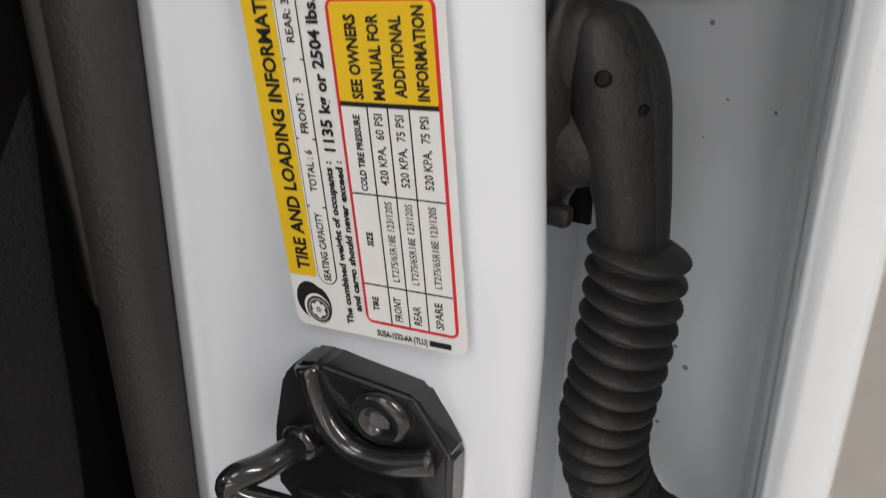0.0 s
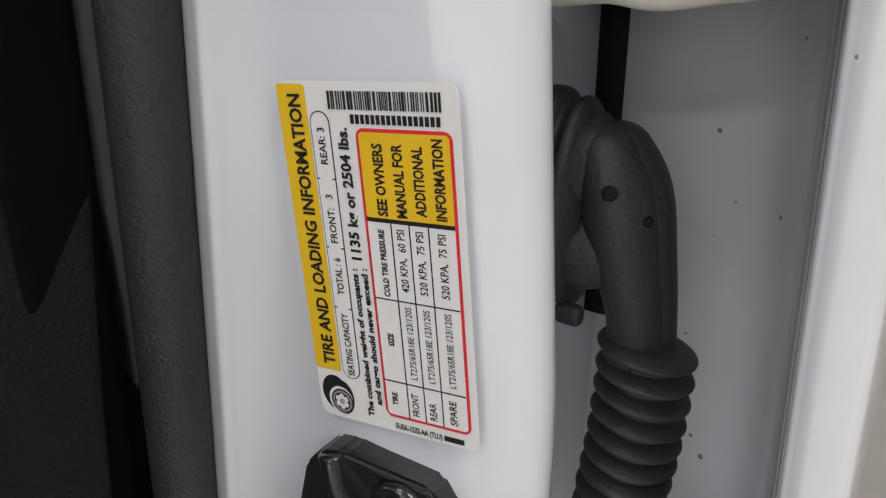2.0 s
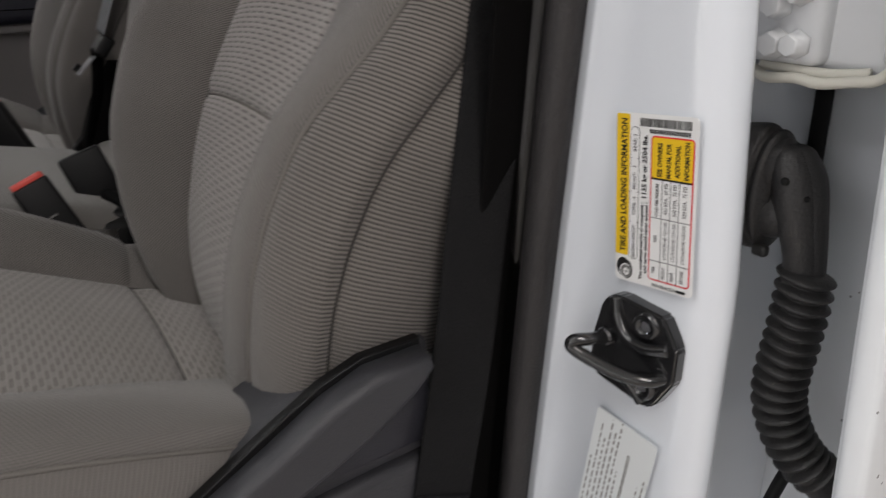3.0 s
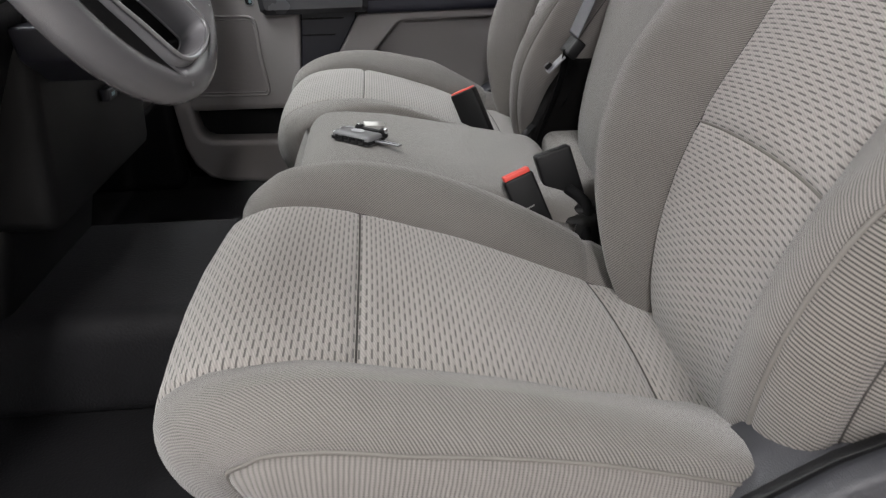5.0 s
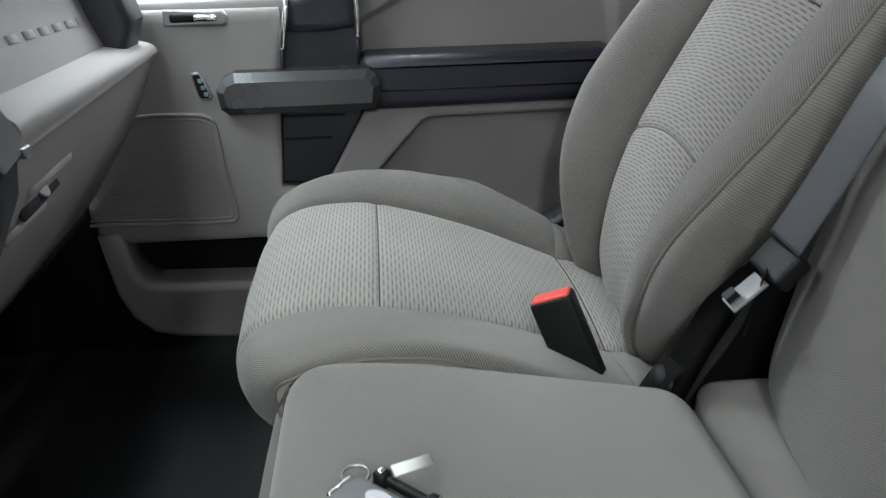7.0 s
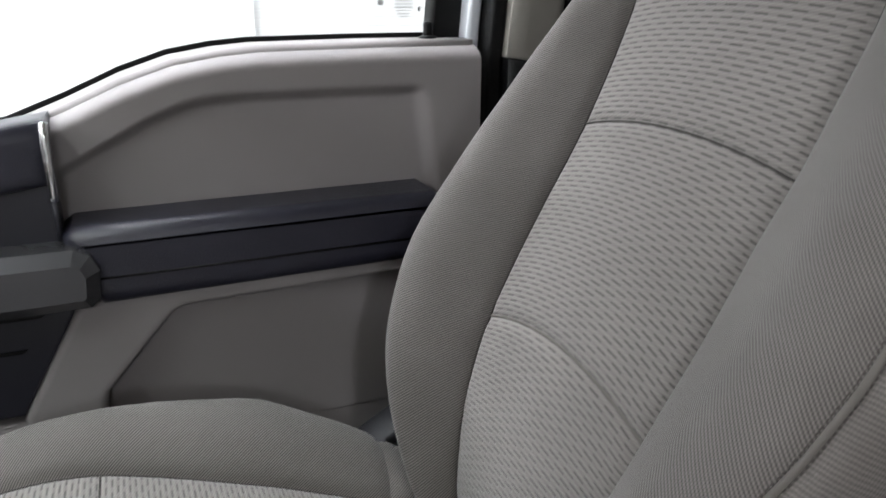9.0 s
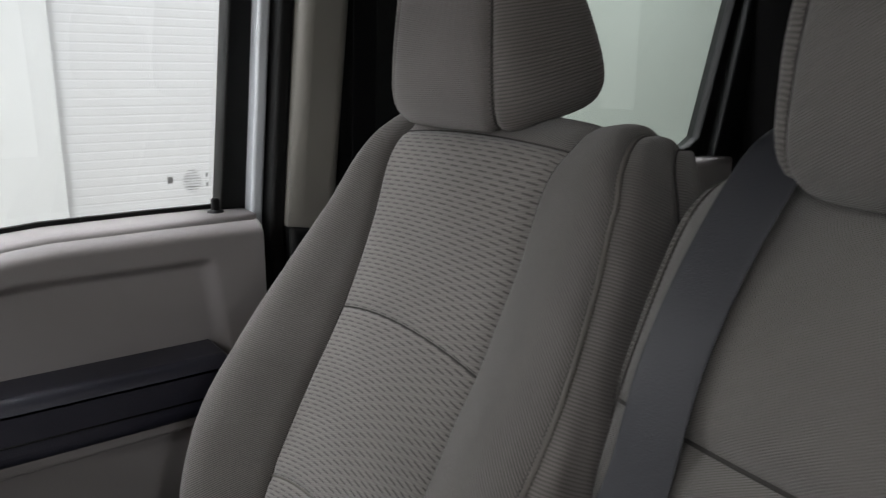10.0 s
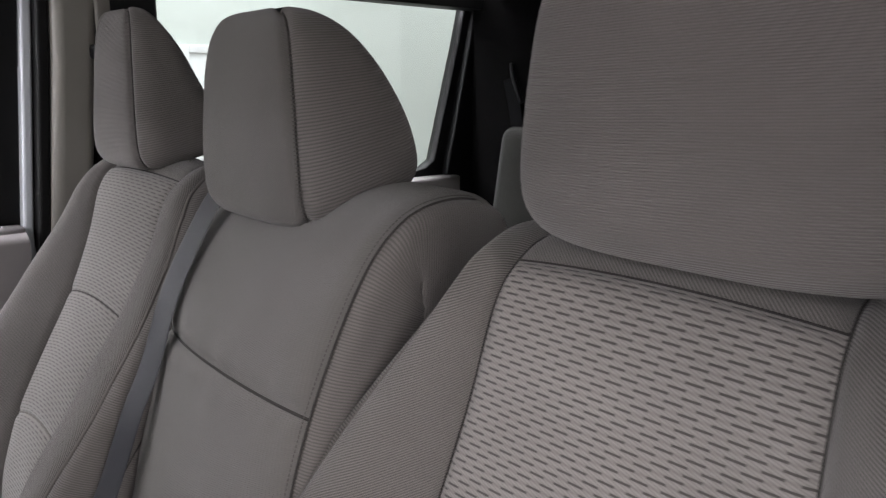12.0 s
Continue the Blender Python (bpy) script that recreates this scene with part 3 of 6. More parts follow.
    for v in (1, 3):
        thread(cushion("insert", 1), [i / n for i in range(n + 1)], [v] * (n + 1))
    for u in (0, 1):
        thread(cushion("insert", 1), [u] * 81, [8 * i / 80 for i in range(81)])

    def back(kind, sign):
        def f(u, v):
            if kind == "insert":
                v += (0.35 if side < 0 else 1.0) * float(np.interp(v, (0, 2.85, 5, 8.2, 11), (0, 0.24, 0.14, 0, 0))) * (1 - (2 * u - 1) ** 2)
            row, n = framed(BACK, v, 1)
            x, z, w, hw, b = row
            near = float(np.interp(v, (0, 2, 4.5, 6.2, 8.2, 11), (0, 1, 1, 0.1, -0.8, -0.8))) if side > 0 else 0.0
            door = side < 0 and sign > 0 and kind != "insert"  # the bolster that one slides over when getting in
            edge, q, rise = 0.0, 0.80, 1.0
            if sign < 0:
                w, b = w - 0.020 * near, b * (1 + 0.15 * max(0.0, near))
                if side < 0:
                    hw += 0.016 * float(np.interp(v, (0.6, 2, 4.5, 7), (0, 1, 1, 0)))
                else:
                    hw += float(np.interp(v, (2.5, 3.5, 4.5, 6, 7, 8, 9.5, 11), (0, 0.022, 0.034, 0.050, 0.072, 0.062, 0.040, 0.02)))
                    q = float(np.interp(v, (2, 4), (0.80, 0.88)))
            if door and v < 3:
                hw, b = max(hw, float(np.interp(v, (0, 1, 2, 3), (0.215, 0.250, 0.264, 0.27)))), max(b, float(np.interp(v, (0, 1, 2), (0.03, 0.056, 0.07))))
            if side < 0:
                edge = 0.020 * float(np.interp(v, (0.3, 1.2, 4, 5.5), (0, 1, 1, 0)))
            if door:
                w += float(np.interp(v, (0, 1, 2.5, 4, 5.5), (0.013, 0.013, 0.006, -0.004, 0)))
                rise = float(np.interp(v, (1.0, 2.4, 3.0, 3.6, 4.2, 6), (0.86, 0.90, 0.84, 0.60, 0.45, 0.45)))
                q = float(np.interp(v, (0, 1.5, 3, 4, 6), (0.70, 0.66, 0.68, 0.80, 0.84)))
            k = hw - w
            g = 0.040 if door else 0.062
            d, deep = 1 - 0.6 * min(1.0, max(0.0, (v - 7.5) / 2.5)), 0.0
            b *= rise
            if kind == "insert":
                s, h = (2 * u - 1) * w + 0.020 * near * (1 - u), 0.010 * (1 - (2 * u - 1) ** 2)
                if side < 0:
                    w1 = w + float(np.interp(v, (0, 1, 2.5, 4, 5.5), (0.013, 0.013, 0.006, -0.004, 0)))
                    s = -w + u * (w + w1)
                    h += edge * max(0.0, 2 * u - 1) ** 3
            elif kind == "bolster":
                e = edge if door else 0.0
                s, h = bent([(w, e), (w + 0.28 * q * k, e + 0.50 * (b - e)), (w + 0.58 * q * k, e + 0.93 * (b - e)), (w + 0.80 * q * k, b), (w + q * k, b - 0.006)])(u)
            elif kind == "side":
                s, deep = bent([(w + q * k, 0), (w + (q + 0.65 * (1 - q)) * k, 0.012 * d), (hw, 0.6 * g * d), (hw + 0.003, g * d)])(u)
            elif kind == "flank":
                s, deep = bent([(hw + 0.003, g * d), (hw + 0.001, 0.094 * d), (hw - 0.012, 0.13 * d), (hw - 0.05, 0.145 * d)])(u)
            else:
                s, deep = (2 * u - 1) * (hw - 0.05), 0.145 * d
            if deep or kind in ("side", "flank", "rear"):
                h = b - 0.006
            s *= sign
            return (x + n[0] * h + 0.93 * deep, back_centre + side * s, z + n[1] * h - 0.37 * deep)
        return f

    for nm, v0, v1, k in (("lower_back_insert", 0, 2.85, 34), ("middle_back_insert", 2.85, 5, 24), ("upper_back_insert", 5, 8.2, 30), ("top_band", 8.2, 11, 20)):
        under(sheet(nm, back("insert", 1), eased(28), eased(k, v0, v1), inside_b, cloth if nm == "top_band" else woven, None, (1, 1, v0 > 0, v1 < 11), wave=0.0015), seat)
    for sign in (1, -1):
        low = 0.62 if side < 0 and sign > 0 else 0.2
        under(sheet("back_bolster", back("bolster", sign), eased(18), eased(80, 0, 11), inside_b, cloth, None, (1, 1, 0, 0), wave=0.0015), seat)
        under(sheet("back_side", back("side", sign), eased(10), eased(80, low, 11), inside_b, ribbed, None, (1, 1, low > 0.5, 0), 0.005, 0.007), seat)
        under(sheet("back_flank", back("flank", sign), eased(12), eased(80, low, 11), inside_b, ribbed, None, (1, 0, low > 0.5, 0), 0.005, 0.008), seat)
        line = [back("side", sign)(0.0, 0.3 + 9.5 * i / 70) for i in range(71)]
        under(tube("piping", line, 0.0024, piping_cloth, None, sides=10), seat)
        pair = [[back(kd, sign)(q, 0.3 + 9.5 * i / 140) for i in range(141)] for kd, q in (("bolster", 0.955), ("side", 0.07))]
        stitching(seat, pair[0], pair[1], stitch_thread, 0.0042, 0.0016, inside_b, True)
    for v in (5, 8.2):
        thread(back("insert", 1), [i / 40 for i in range(41)], [v] * 41)
    under(tube("pale_seam", [back("insert", 1)(i / 40, 2.85) for i in range(41)], 0.0016, piping_cloth, None, sides=6), seat)
    for u in (0, 1):
        thread(back("insert", 1), [u] * 81, [9.5 * i / 80 for i in range(81)])
    for sign in (1, -1):
        thread(back("flank", sign), [0] * 81, [0.2 + 9.5 * i / 80 for i in range(81)])
    under(sheet("back_panel", back("rear", 1), eased(8), eased(40, 0, 10.4), inside_b, trim_black, None), seat)
    under(rbox("cushion_underside", (-0.435, centre - 0.180, 0.958), (-0.25, centre + 0.180, 1.03), 0.022, cloth_plain, None, seg=4), seat)
    under(rbox("seat_base", (-0.42, centre - 0.19, 0.80), (0.02, centre + 0.19, 0.99), 0.03, trim_black, None), seat)
    return seat


def headrest(parent, cy, x0, z0, x1, z1, w0, w1, d0, d1, material, side_material, flare=0.0, soft=0.46, seam=0.25, drop=0.28, wedge=1.7):
    """A padded head restraint that thins towards its top: front face at x0 below and x1 above, half widths w, depths d."""
    h = z1 - z0
    rows = spline([(0.0, 0.14), (0.010, 0.50), (0.050, 0.78), (0.15, 0.95), (0.34, 1.0), (0.56, 0.99), (0.76, 0.94), (0.90, 0.80), (0.975, 0.52), (1.0, 0.12)])

    def f(u, v):
        k, sc = rows(v)
        a = math.pi * u
        wy, dp = w0 + (w1 - w0) * k, d1 + (d0 - d1) * max(0.0, 1 - max(0.0, k) ** wedge) ** (0.5 if wedge > 1.6 else 0.68 if wedge > 1.3 else 0.85)
        xf = x0 + (x1 - x0) * k
        c, s = math.cos(a), math.sin(a)
        rear = sc ** 0.4 if c < 0 and k < 0.4 else sc
        px = xf + dp / 2 - (dp / 2) * rear * math.copysign(abs(c) ** soft, c) * (1.0 - 0.06 * (abs(s) ** 2 if c > 0 else 0))
        py = cy + wy * (1 - (1 - sc) * 0.6) * math.copysign(abs(s) ** soft, s) * (1 + flare * (px - xf) / dp)
        return (px, py, z0 + h * k + drop * (px - xf) * (1 - k))

    inside = (x0 + d0 / 2, cy, (z0 + z1) / 2)

    def child(ob, of):
        under(ob, parent)
        ob.parent, ob.matrix_parent_inverse = of, Matrix.Identity(4)

    ob = under(sheet("headrest", f, eased(40, -seam, seam), eased(46, 0, 9), inside, material, None, (1, 1, 0, 0), 0.005, 0.006, wave=0.0012), parent)
    for sg in (1, -1):
        a, b = (seam, 1.0) if sg > 0 else (-1.0, -seam)
        child(sheet("headrest_side", f, eased(40, a, b), eased(46, 0, 9), inside, side_material, None, (1, 0, 0, 0) if sg > 0 else (0, 1, 0, 0), 0.005, 0.006, wave=0.0012), ob)
        child(tube("seam", [f(sg * seam, 0.8 + 7.6 * i / 60) for i in range(61)], 0.0013, seam_thread, None, sides=6), ob)
        pair = [[f(sg * (seam + d), 1.2 + 7.0 * i / 120) for i in range(121)] for d in (-0.014, 0.014)]
        child(stitching(parent, pair[0], pair[1], stitch_thread, 0.0040, 0.0024, inside), ob)
    return ob


def seat_posts(parent, cy, x, z0, z1):
    for dy in (-0.075, 0.075):
        under(tube("headrest_post", [(x, cy + dy, z0), (x, cy + dy, z1)], 0.006, steel, None), parent)
        under(rbox("post_guide", (x - 0.014, cy + dy - 0.02, z0 - 0.002), (x + 0.014, cy + dy + 0.02, z0 + 0.012), 0.004, trim_beige, None), parent)


driver_seat = front_seat(DRIVER, 0.507, -1, "taupe cloth driver seat with dashed woven insert and gray plastic shield", -0.003, 0.026, 0.016)
passenger_seat = front_seat(PASSENGER, 1.437, 1, "taupe cloth passenger seat with dashed woven insert by the door", 0.0, 0.036)
for s, cy, w, fl in ((driver_seat, 0.470, 0.160, 0.06), (passenger_seat, 1.456, 0.116, 0.20)):
    headrest(s, cy, 0.192, 1.645 if cy < 1 else 1.630, 0.212, 1.876, w, w * (0.95 if cy < 1 else 0.74), 0.130 if cy < 1 else 0.152, 0.050 if cy < 1 else 0.034, cloth_head, cloth_rib, fl, 0.46 if cy > 1 else 0.60, 0.20 if cy > 1 else 0.43, wedge=1.15 if cy > 1 else 1.7)
    seat_posts(s, cy, 0.262, 1.655, 1.70)

# side shield, levers and knob of the driver seat
SH = driver_seat


def shield_piece(name, poly, y0, y1, material, r=0.008, label=""):
    return under(slab(name, poly, y0, y1, material, None, r, label, 4), SH)


shield_piece("side_shield", [(-0.412, 1.080), (-0.30, 1.062), (-0.20, 1.050), (-0.135, 1.046), (-0.110, 1.050), (-0.088, 1.062), (-0.050, 1.082), (-0.015, 1.100), (0.03, 1.112), (0.067, 1.116), (0.070, 1.02),
                             (0.055, 0.955), (-0.032, 0.962), (-0.109, 0.963), (-0.162, 0.940), (-0.20, 0.86), (-0.21, 0.80), (-0.37, 0.80), (-0.400, 0.94)], 0.224, 0.30, shield_gray, 0.012)
shield_piece("shield_foot", [(-0.20, 0.80), (-0.215, 0.90), (-0.12, 0.995), (0.07, 1.0), (0.085, 0.80)], 0.238, 0.262, trim_dark, 0.006)
shield_piece("front_block", [(-0.404, 1.046), (-0.358, 1.046), (-0.350, 1.030), (-0.345, 0.96), (-0.345, 0.82), (-0.372, 0.82), (-0.396, 0.95)], 0.2105, 0.228, shield_gray, 0.009)
shield_piece("block_slope", [(-0.350, 1.044), (-0.326, 1.066), (-0.318, 1.056), (-0.329, 1.016), (-0.335, 0.96), (-0.335, 0.82), (-0.348, 0.82), (-0.348, 0.96)], 0.2165, 0.228, shield_gray, 0.006)
shield_piece("knob_panel_rim", [(-0.331, 0.972), (-0.26, 0.958), (-0.18, 0.966), (-0.166, 0.974), (-0.150, 0.945), (-0.20, 0.90), (-0.335, 0.90)], 0.2170, 0.228, shield_gray, 0.006)
shield_piece("shield_arm", [(-0.150, 0.945), (-0.100, 0.990), (-0.060, 1.022), (-0.030, 1.028), (0.062, 1.036), (0.064, 0.966), (-0.030, 0.970), (-0.100, 0.968)], 0.2140, 0.228, shield_gray, 0.006)
shield_piece("lever_pocket", [(-0.050, 1.034), (0.060, 1.042), (0.064, 1.098), (0.010, 1.096), (-0.030, 1.062)], 0.2225, 0.230, trim_dark, 0.002)
shield_piece("recliner_lever", [(-0.100, 1.056), (-0.094, 1.062), (-0.056, 1.084), (-0.020, 1.106), (0.012, 1.119), (0.054, 1.121), (0.057, 1.111), (0.040, 1.094), (0.010, 1.074), (-0.033, 1.053), (-0.076, 1.034), (-0.082, 1.036)], 0.200, 0.228, shield_gray, 0.007, "curved gray plastic recliner lever")
shield_piece("lever_gap", [(-0.104, 1.060), (-0.056, 1.090), (-0.018, 1.112), (0.012, 1.123), (0.056, 1.125), (0.056, 1.117), (0.012, 1.114), (-0.020, 1.100), (-0.056, 1.078), (-0.084, 1.032), (-0.078, 1.028), (-0.110, 1.052)], 0.2215, 0.230, trim_black, 0.001)
under(lathe("lumbar_knob", [(0, 0.0265), (0.004, 0.0275), (0.016, 0.0265), (0.021, 0.0235), (0.022, 0.0210), (0.0215, 0.0190), (0.0225, 0.0185)], (-0.271, 0.224, 1.010), (0, -1, 0), shield_gray, None, "round fluted gray plastic lumbar knob", 80, 12, 0.055), SH)
kc = lathe("knob_collar", [(0, 0.033), (0.003, 0.032), (0.004, 0.029)], (-0.272, 0.222, 1.010), (0, -1, 0), trim_black, None)
under(kc, SH)

# middle seat with its fold-down backrest
middle = thing("jump_seat", "plain taupe cloth middle seat with upright backrest and headrest", "seat", "front seats", at=(-0.2, MIDDLE, 0.78))
pad = under(rbox("cushion", (-0.434, MIDDLE - 0.198, 0.985), (-0.016, MIDDLE + 0.198, 1.134), 0.044, cloth_plain, None, seg=7, bulge=0.009), middle)
for v in pad.data.vertices:
    v.co.z -= 0.20 * max(0.0, v.co.x + 0.33) ** 1.0 * min(1.0, max(0.0, (v.co.z - 1.0) / 0.08))
under(rbox("cushion_front", (-0.445, MIDDLE - 0.19, 0.86), (-0.40, MIDDLE + 0.19, 1.06), 0.02, cloth_plain, None, seg=5), middle)
under(rbox("rear_cushion", (-0.020, MIDDLE - 0.110, 0.96), (0.075, MIDDLE + 0.185, 1.082), 0.022, cloth_plain, None, seg=5), middle)
under(rbox("seat_base", (-0.40, MIDDLE - 0.17, 0.80), (0.05, MIDDLE + 0.17, 1.0), 0.02, trim_black, None), middle)
for sgn in (-1, 1):
    line = [(x, MIDDLE + sgn * w, z) for x, w, z in ((-0.05, 0.193, 1.050), (-0.2, 0.199, 1.082), (-0.33, 0.200, 1.108), (-0.38, 0.197, 1.108), (-0.412, 0.186, 1.098), (-0.430, 0.176, 1.065), (-0.442, 0.180, 1.01), (-0.447, 0.182, 0.95))]
    under(tube("piping", smooth_line(line, 40), 0.0020, piping_cloth, None, sides=8), middle)
MID = spline([(0.035, 1.03), (0.020, 1.10), (0.028, 1.18), (0.050, 1.28), (0.078, 1.38), (0.108, 1.48), (0.147, 1.57), (0.178, 1.622), (0.208, 1.648), (0.245, 1.660), (0.290, 1.660), (0.328, 1.645), (0.345, 1.60)])


MIDB = 0.935


def mid_half(v, sign):
    top = min(1.0, max(0.0, (v - 4.5) / 3.0))
    return 0.212 - 0.006 * top if sign > 0 else 0.171 + 0.014 * top


def mid_drop(y):
    """The rounding of the backrest towards its belt side."""
    return 0.50 * max(0.0, y - 0.85) ** 2


def mid_puff(v):
    return 0.012 * (1 - min(1.0, max(0.0, (v - 5.6) / 1.6)))


def mid_back(kind, sign):
    def f(u, v):
        row, n = framed(MID, v, 1)
        x, z = row
        hw = mid_half(v, sign)
        if kind == "front":
            hw = mid_half(v, 2 * u - 1)
            s, h = (2 * u - 1) * hw, mid_puff(v) * (1 - (2 * u - 1) ** 4)
            h -= mid_drop(MIDB + sign * s)
            return (x + n[0] * h, MIDB + sign * s, z + n[1] * h)
        low = mid_drop(MIDB + sign * hw)
        x, z = x - n[0] * low, z - n[1] * low
        top = max(0.0, min(1.0, (v - 6.0) / 2.5))
        tx, tz = 0.15 * (1 - top), -0.05 * (1 - top) - 0.16 * top
        s, k = bent([(hw, 0), (hw + 0.006, 0.05), (hw + 0.009, 0.18), (hw + 0.008, 0.6), (hw, 1)])(u)
        return (x + tx * k, MIDB + sign * s, z + tz * k)
    return f


for nm, v0, v1, k in (("backrest_lower", 0, 5, 44), ("backrest_upper", 5, 12, 60)):
    under(sheet(nm, mid_back("front", 1), eased(36), eased(k, v0, v1), (0.25, MIDB, 1.3), cloth_plain, None, (1, 1, v0 > 0, v1 < 12), 0.007, 0.010, wave=0.0022, pucker=0.0036), middle)
for sign in (-1, 1):
    under(sheet("backrest_side", mid_back("side", sign), eased(14), eased(80, 0, 12), (0.25, MIDB, 1.3), cloth_rib, None, (1, 0, 0, 0)), middle)
n = 40
under(tube("seam", [mid_back("front", 1)(i / n, 5.0) for i in range(n + 1)], 0.0016, seam_thread, None, sides=6), middle)
for sign in (-1, 1):
    pair = [[mid_back(kd, sg)(q, 0.3 + 10 * i / 160) for i in range(161)] for kd, sg, q in (("front", 1, 0.5 + sign * 0.485), ("side", sign, 0.10))]
    stitching(middle, pair[0], pair[1], stitch_thread, 0.0044, 0.0030, (0.25, MIDB, 1.3), True)
for u in (0, 1):
    under(tube("seam", [mid_back("front", 1)(u, 0.2 + 10 * i / 80) for i in range(81)], 0.0013, seam_thread, None, sides=6), middle)
under(rbox("backrest_shell", (0.19, MIDB - 0.18, 1.05), (0.30, MIDB + 0.18, 1.60), 0.02, trim_black, None, turn=pose(0, 0, 0, 0, 14, 0)), middle)
headrest(middle, 0.953, 0.146, 1.616, 0.156, 1.838, 0.116, 0.098, 0.178, 0.060, cloth_plain, cloth_rib, 0.10, 0.50, 0.26, wedge=1.45)
seat_posts(middle, MIDB, 0.235, 1.67, 1.70)


# ---- driver door pillar with its labels, striker and seals ----
def pillar_in(z):
    return 0.164 + 0.10 * (1.30 - z)


def pillar_face(u, z):
    a = pillar_in(z)
    o = 0.0695 + 0.08 * max(-0.06, z - 1.25)
    x, y = bent([(0.170, a + 0.035), (0.142, a + 0.012), (0.1330, a - 0.005), (0.1338, a - 0.012), (0.1385, a - 0.027), (0.1405, 0.118), (0.1440, 0.096), (0.1478, o + 0.013), (0.1550, o + 0.002),
                 (0.1660, o), (0.178, o + 0.009), (0.188, o + 0.025), (0.205, o + 0.036), (0.245, o + 0.042), (0.30, o + 0.044)])(u)
    return (x, y, z)


structure(sheet("door_pillar", pillar_face, [i / 130 for i in range(131)], [0.70 + 0.02 * i for i in range(68)], (0.22, 0.16, 1.2), white_paint, None, (0, 0, 0, 0)),
                   "glossy white painted door pillar with labels and striker", "pillar")
structure(rbox("pillar_core", (0.20, 0.115, 0.72), (0.33, 0.24, 2.06), 0.01, white_paint, None), "white painted steel behind the door pillar", "pillar")


def along_z(fx, fy, z0, z1, n=30):
    return [(fx(z0 + (z1 - z0) * i / n), fy(z0 + (z1 - z0) * i / n), z0 + (z1 - z0) * i / n) for i in range(n + 1)]


seal = thing("door_seal", "black grained rubber weatherstrip along the door pillar", "weatherstrip", at=(0.12, 0.19, 0.78))
under(tube("seal_bulb", along_z(lambda z: 0.131, lambda z: pillar_in(z) + 0.0140, 0.78, 2.02), 0.0120, seal_rubber, None, sides=24), seal)
under(tube("seal_lip", along_z(lambda z: 0.1375, lambda z: pillar_in(z) + 0.0440, 0.78, 2.02), 0.0125, seal_lip_rubber, None, sides=18), seal)
# Black strip added to hide the seat side where the gap is dark.
under(tube("gap_dark_strip", along_z(lambda z: 0.116, lambda z: pillar_in(z) + 0.0400, 0.78, 2.02), 0.01, flocking, None, flat=(0.036, 0.004, (1, 0.05, 0)), sides=16), seal)
under(rbox("seal_carrier", (0.125, 0.21, 0.78), (0.20, 0.26, 2.02), 0.01, flocking, None), seal)
structure(rbox("pillar_trim_left", (0.13, 0.245, 0.78), (0.34, 0.30, 2.05), 0.015, flocking, None), "black cloth-covered inner trim of the door pillar", "trim")


class Sticker:
    """A flat printed label: p runs along its text, q up its lines, in metres from its corner."""

    def __init__(self, ob, origin, a, b, squeeze=1.0):
        self.ob, self.o = ob, Vector(origin)
        self.a, self.b = Vector(a).normalized(), Vector(b).normalized()
        self.n = self.a.cross(self.b)
        self.b *= squeeze

    def spot(self, p, q, lift):
        return self.o + self.a * p + self.b * q + self.n * lift

    def patch(self, name, p0, p1, q0, q1, material, lift, r=0.0, thick=0.00012, label=""):
        bm = bmesh.new()
        pts = []
        if r:
            for cx, cy, a0 in ((p1 - r, q1 - r, 0), (p0 + r, q1 - r, 90), (p0 + r, q0 + r, 180), (p1 - r, q0 + r, 270)):
                for k in range(7):
                    an = radians(a0 + 15 * k)
                    pts.append((cx + r * math.cos(an), cy + r * math.sin(an)))
        else:
            pts = [(p0, q0), (p1, q0), (p1, q1), (p0, q1)]
        top = [bm.verts.new(self.spot(p, q, lift)) for p, q in pts]
        low = [bm.verts.new(self.spot(p, q, lift - thick)) for p, q in pts]
        bm.faces.new(top)
        for i in range(len(pts)):
            j = (i + 1) % len(pts)
            bm.faces.new((top[i], low[i], low[j], top[j]))
        bmesh.ops.recalc_face_normals(bm, faces=bm.faces[:])
        return under(part(name, bm, material, None, label, smooth=False), self.ob)

    def letter(self, text, p, q, size, material, length=None, turn=0, lift=0.0004, name="lettering", bold=0.0):
        cu = bpy.data.curves.new(name, "FONT")
        cu.body, cu.size, cu.offset = text, size, bold
        cu.resolution_u = 2
        tmp = bpy.data.objects.new(name, cu)
        scene.collection.objects.link(tmp)
        bpy.context.view_layer.update()
        me = bpy.data.meshes.new_from_object(tmp)
        bpy.data.objects.remove(tmp)
        co = np.zeros(len(me.vertices) * 3)
        me.vertices.foreach_get("co", co)
        co = co.reshape(-1, 3)
        k = 1.0 if length is None else length / max(1e-6, co[:, 0].max() - co[:, 0].min())
        x0 = co[:, 0].min()
        out = []
        for x, y, _ in co:
            s, h = (x - x0) * k, y
            if turn:
                s, h = h, -s
            out.append(self.spot(p + s, q + h, lift))
        me.vertices.foreach_set("co", np.array(out, float).ravel())
        me.materials.clear()
        ob = mesh_object(name, me, material, None, smooth=False)
        return under(ob, self.ob)


label = thing("tyre_label", "white tyre information label with yellow and red print", "label", at=(0.1415, 0.1040, 1.185))
L = Sticker(label, (0.1434, 0.0762, 1.1880), (0.0, 0.085, 0.996), (-0.115, 0.99, -0.085), 0.93)
L.patch("label_film", 0.0012, 0.0992, -0.0008, 0.0550, label_white, 0.0006, 0.0032, 0.0004)
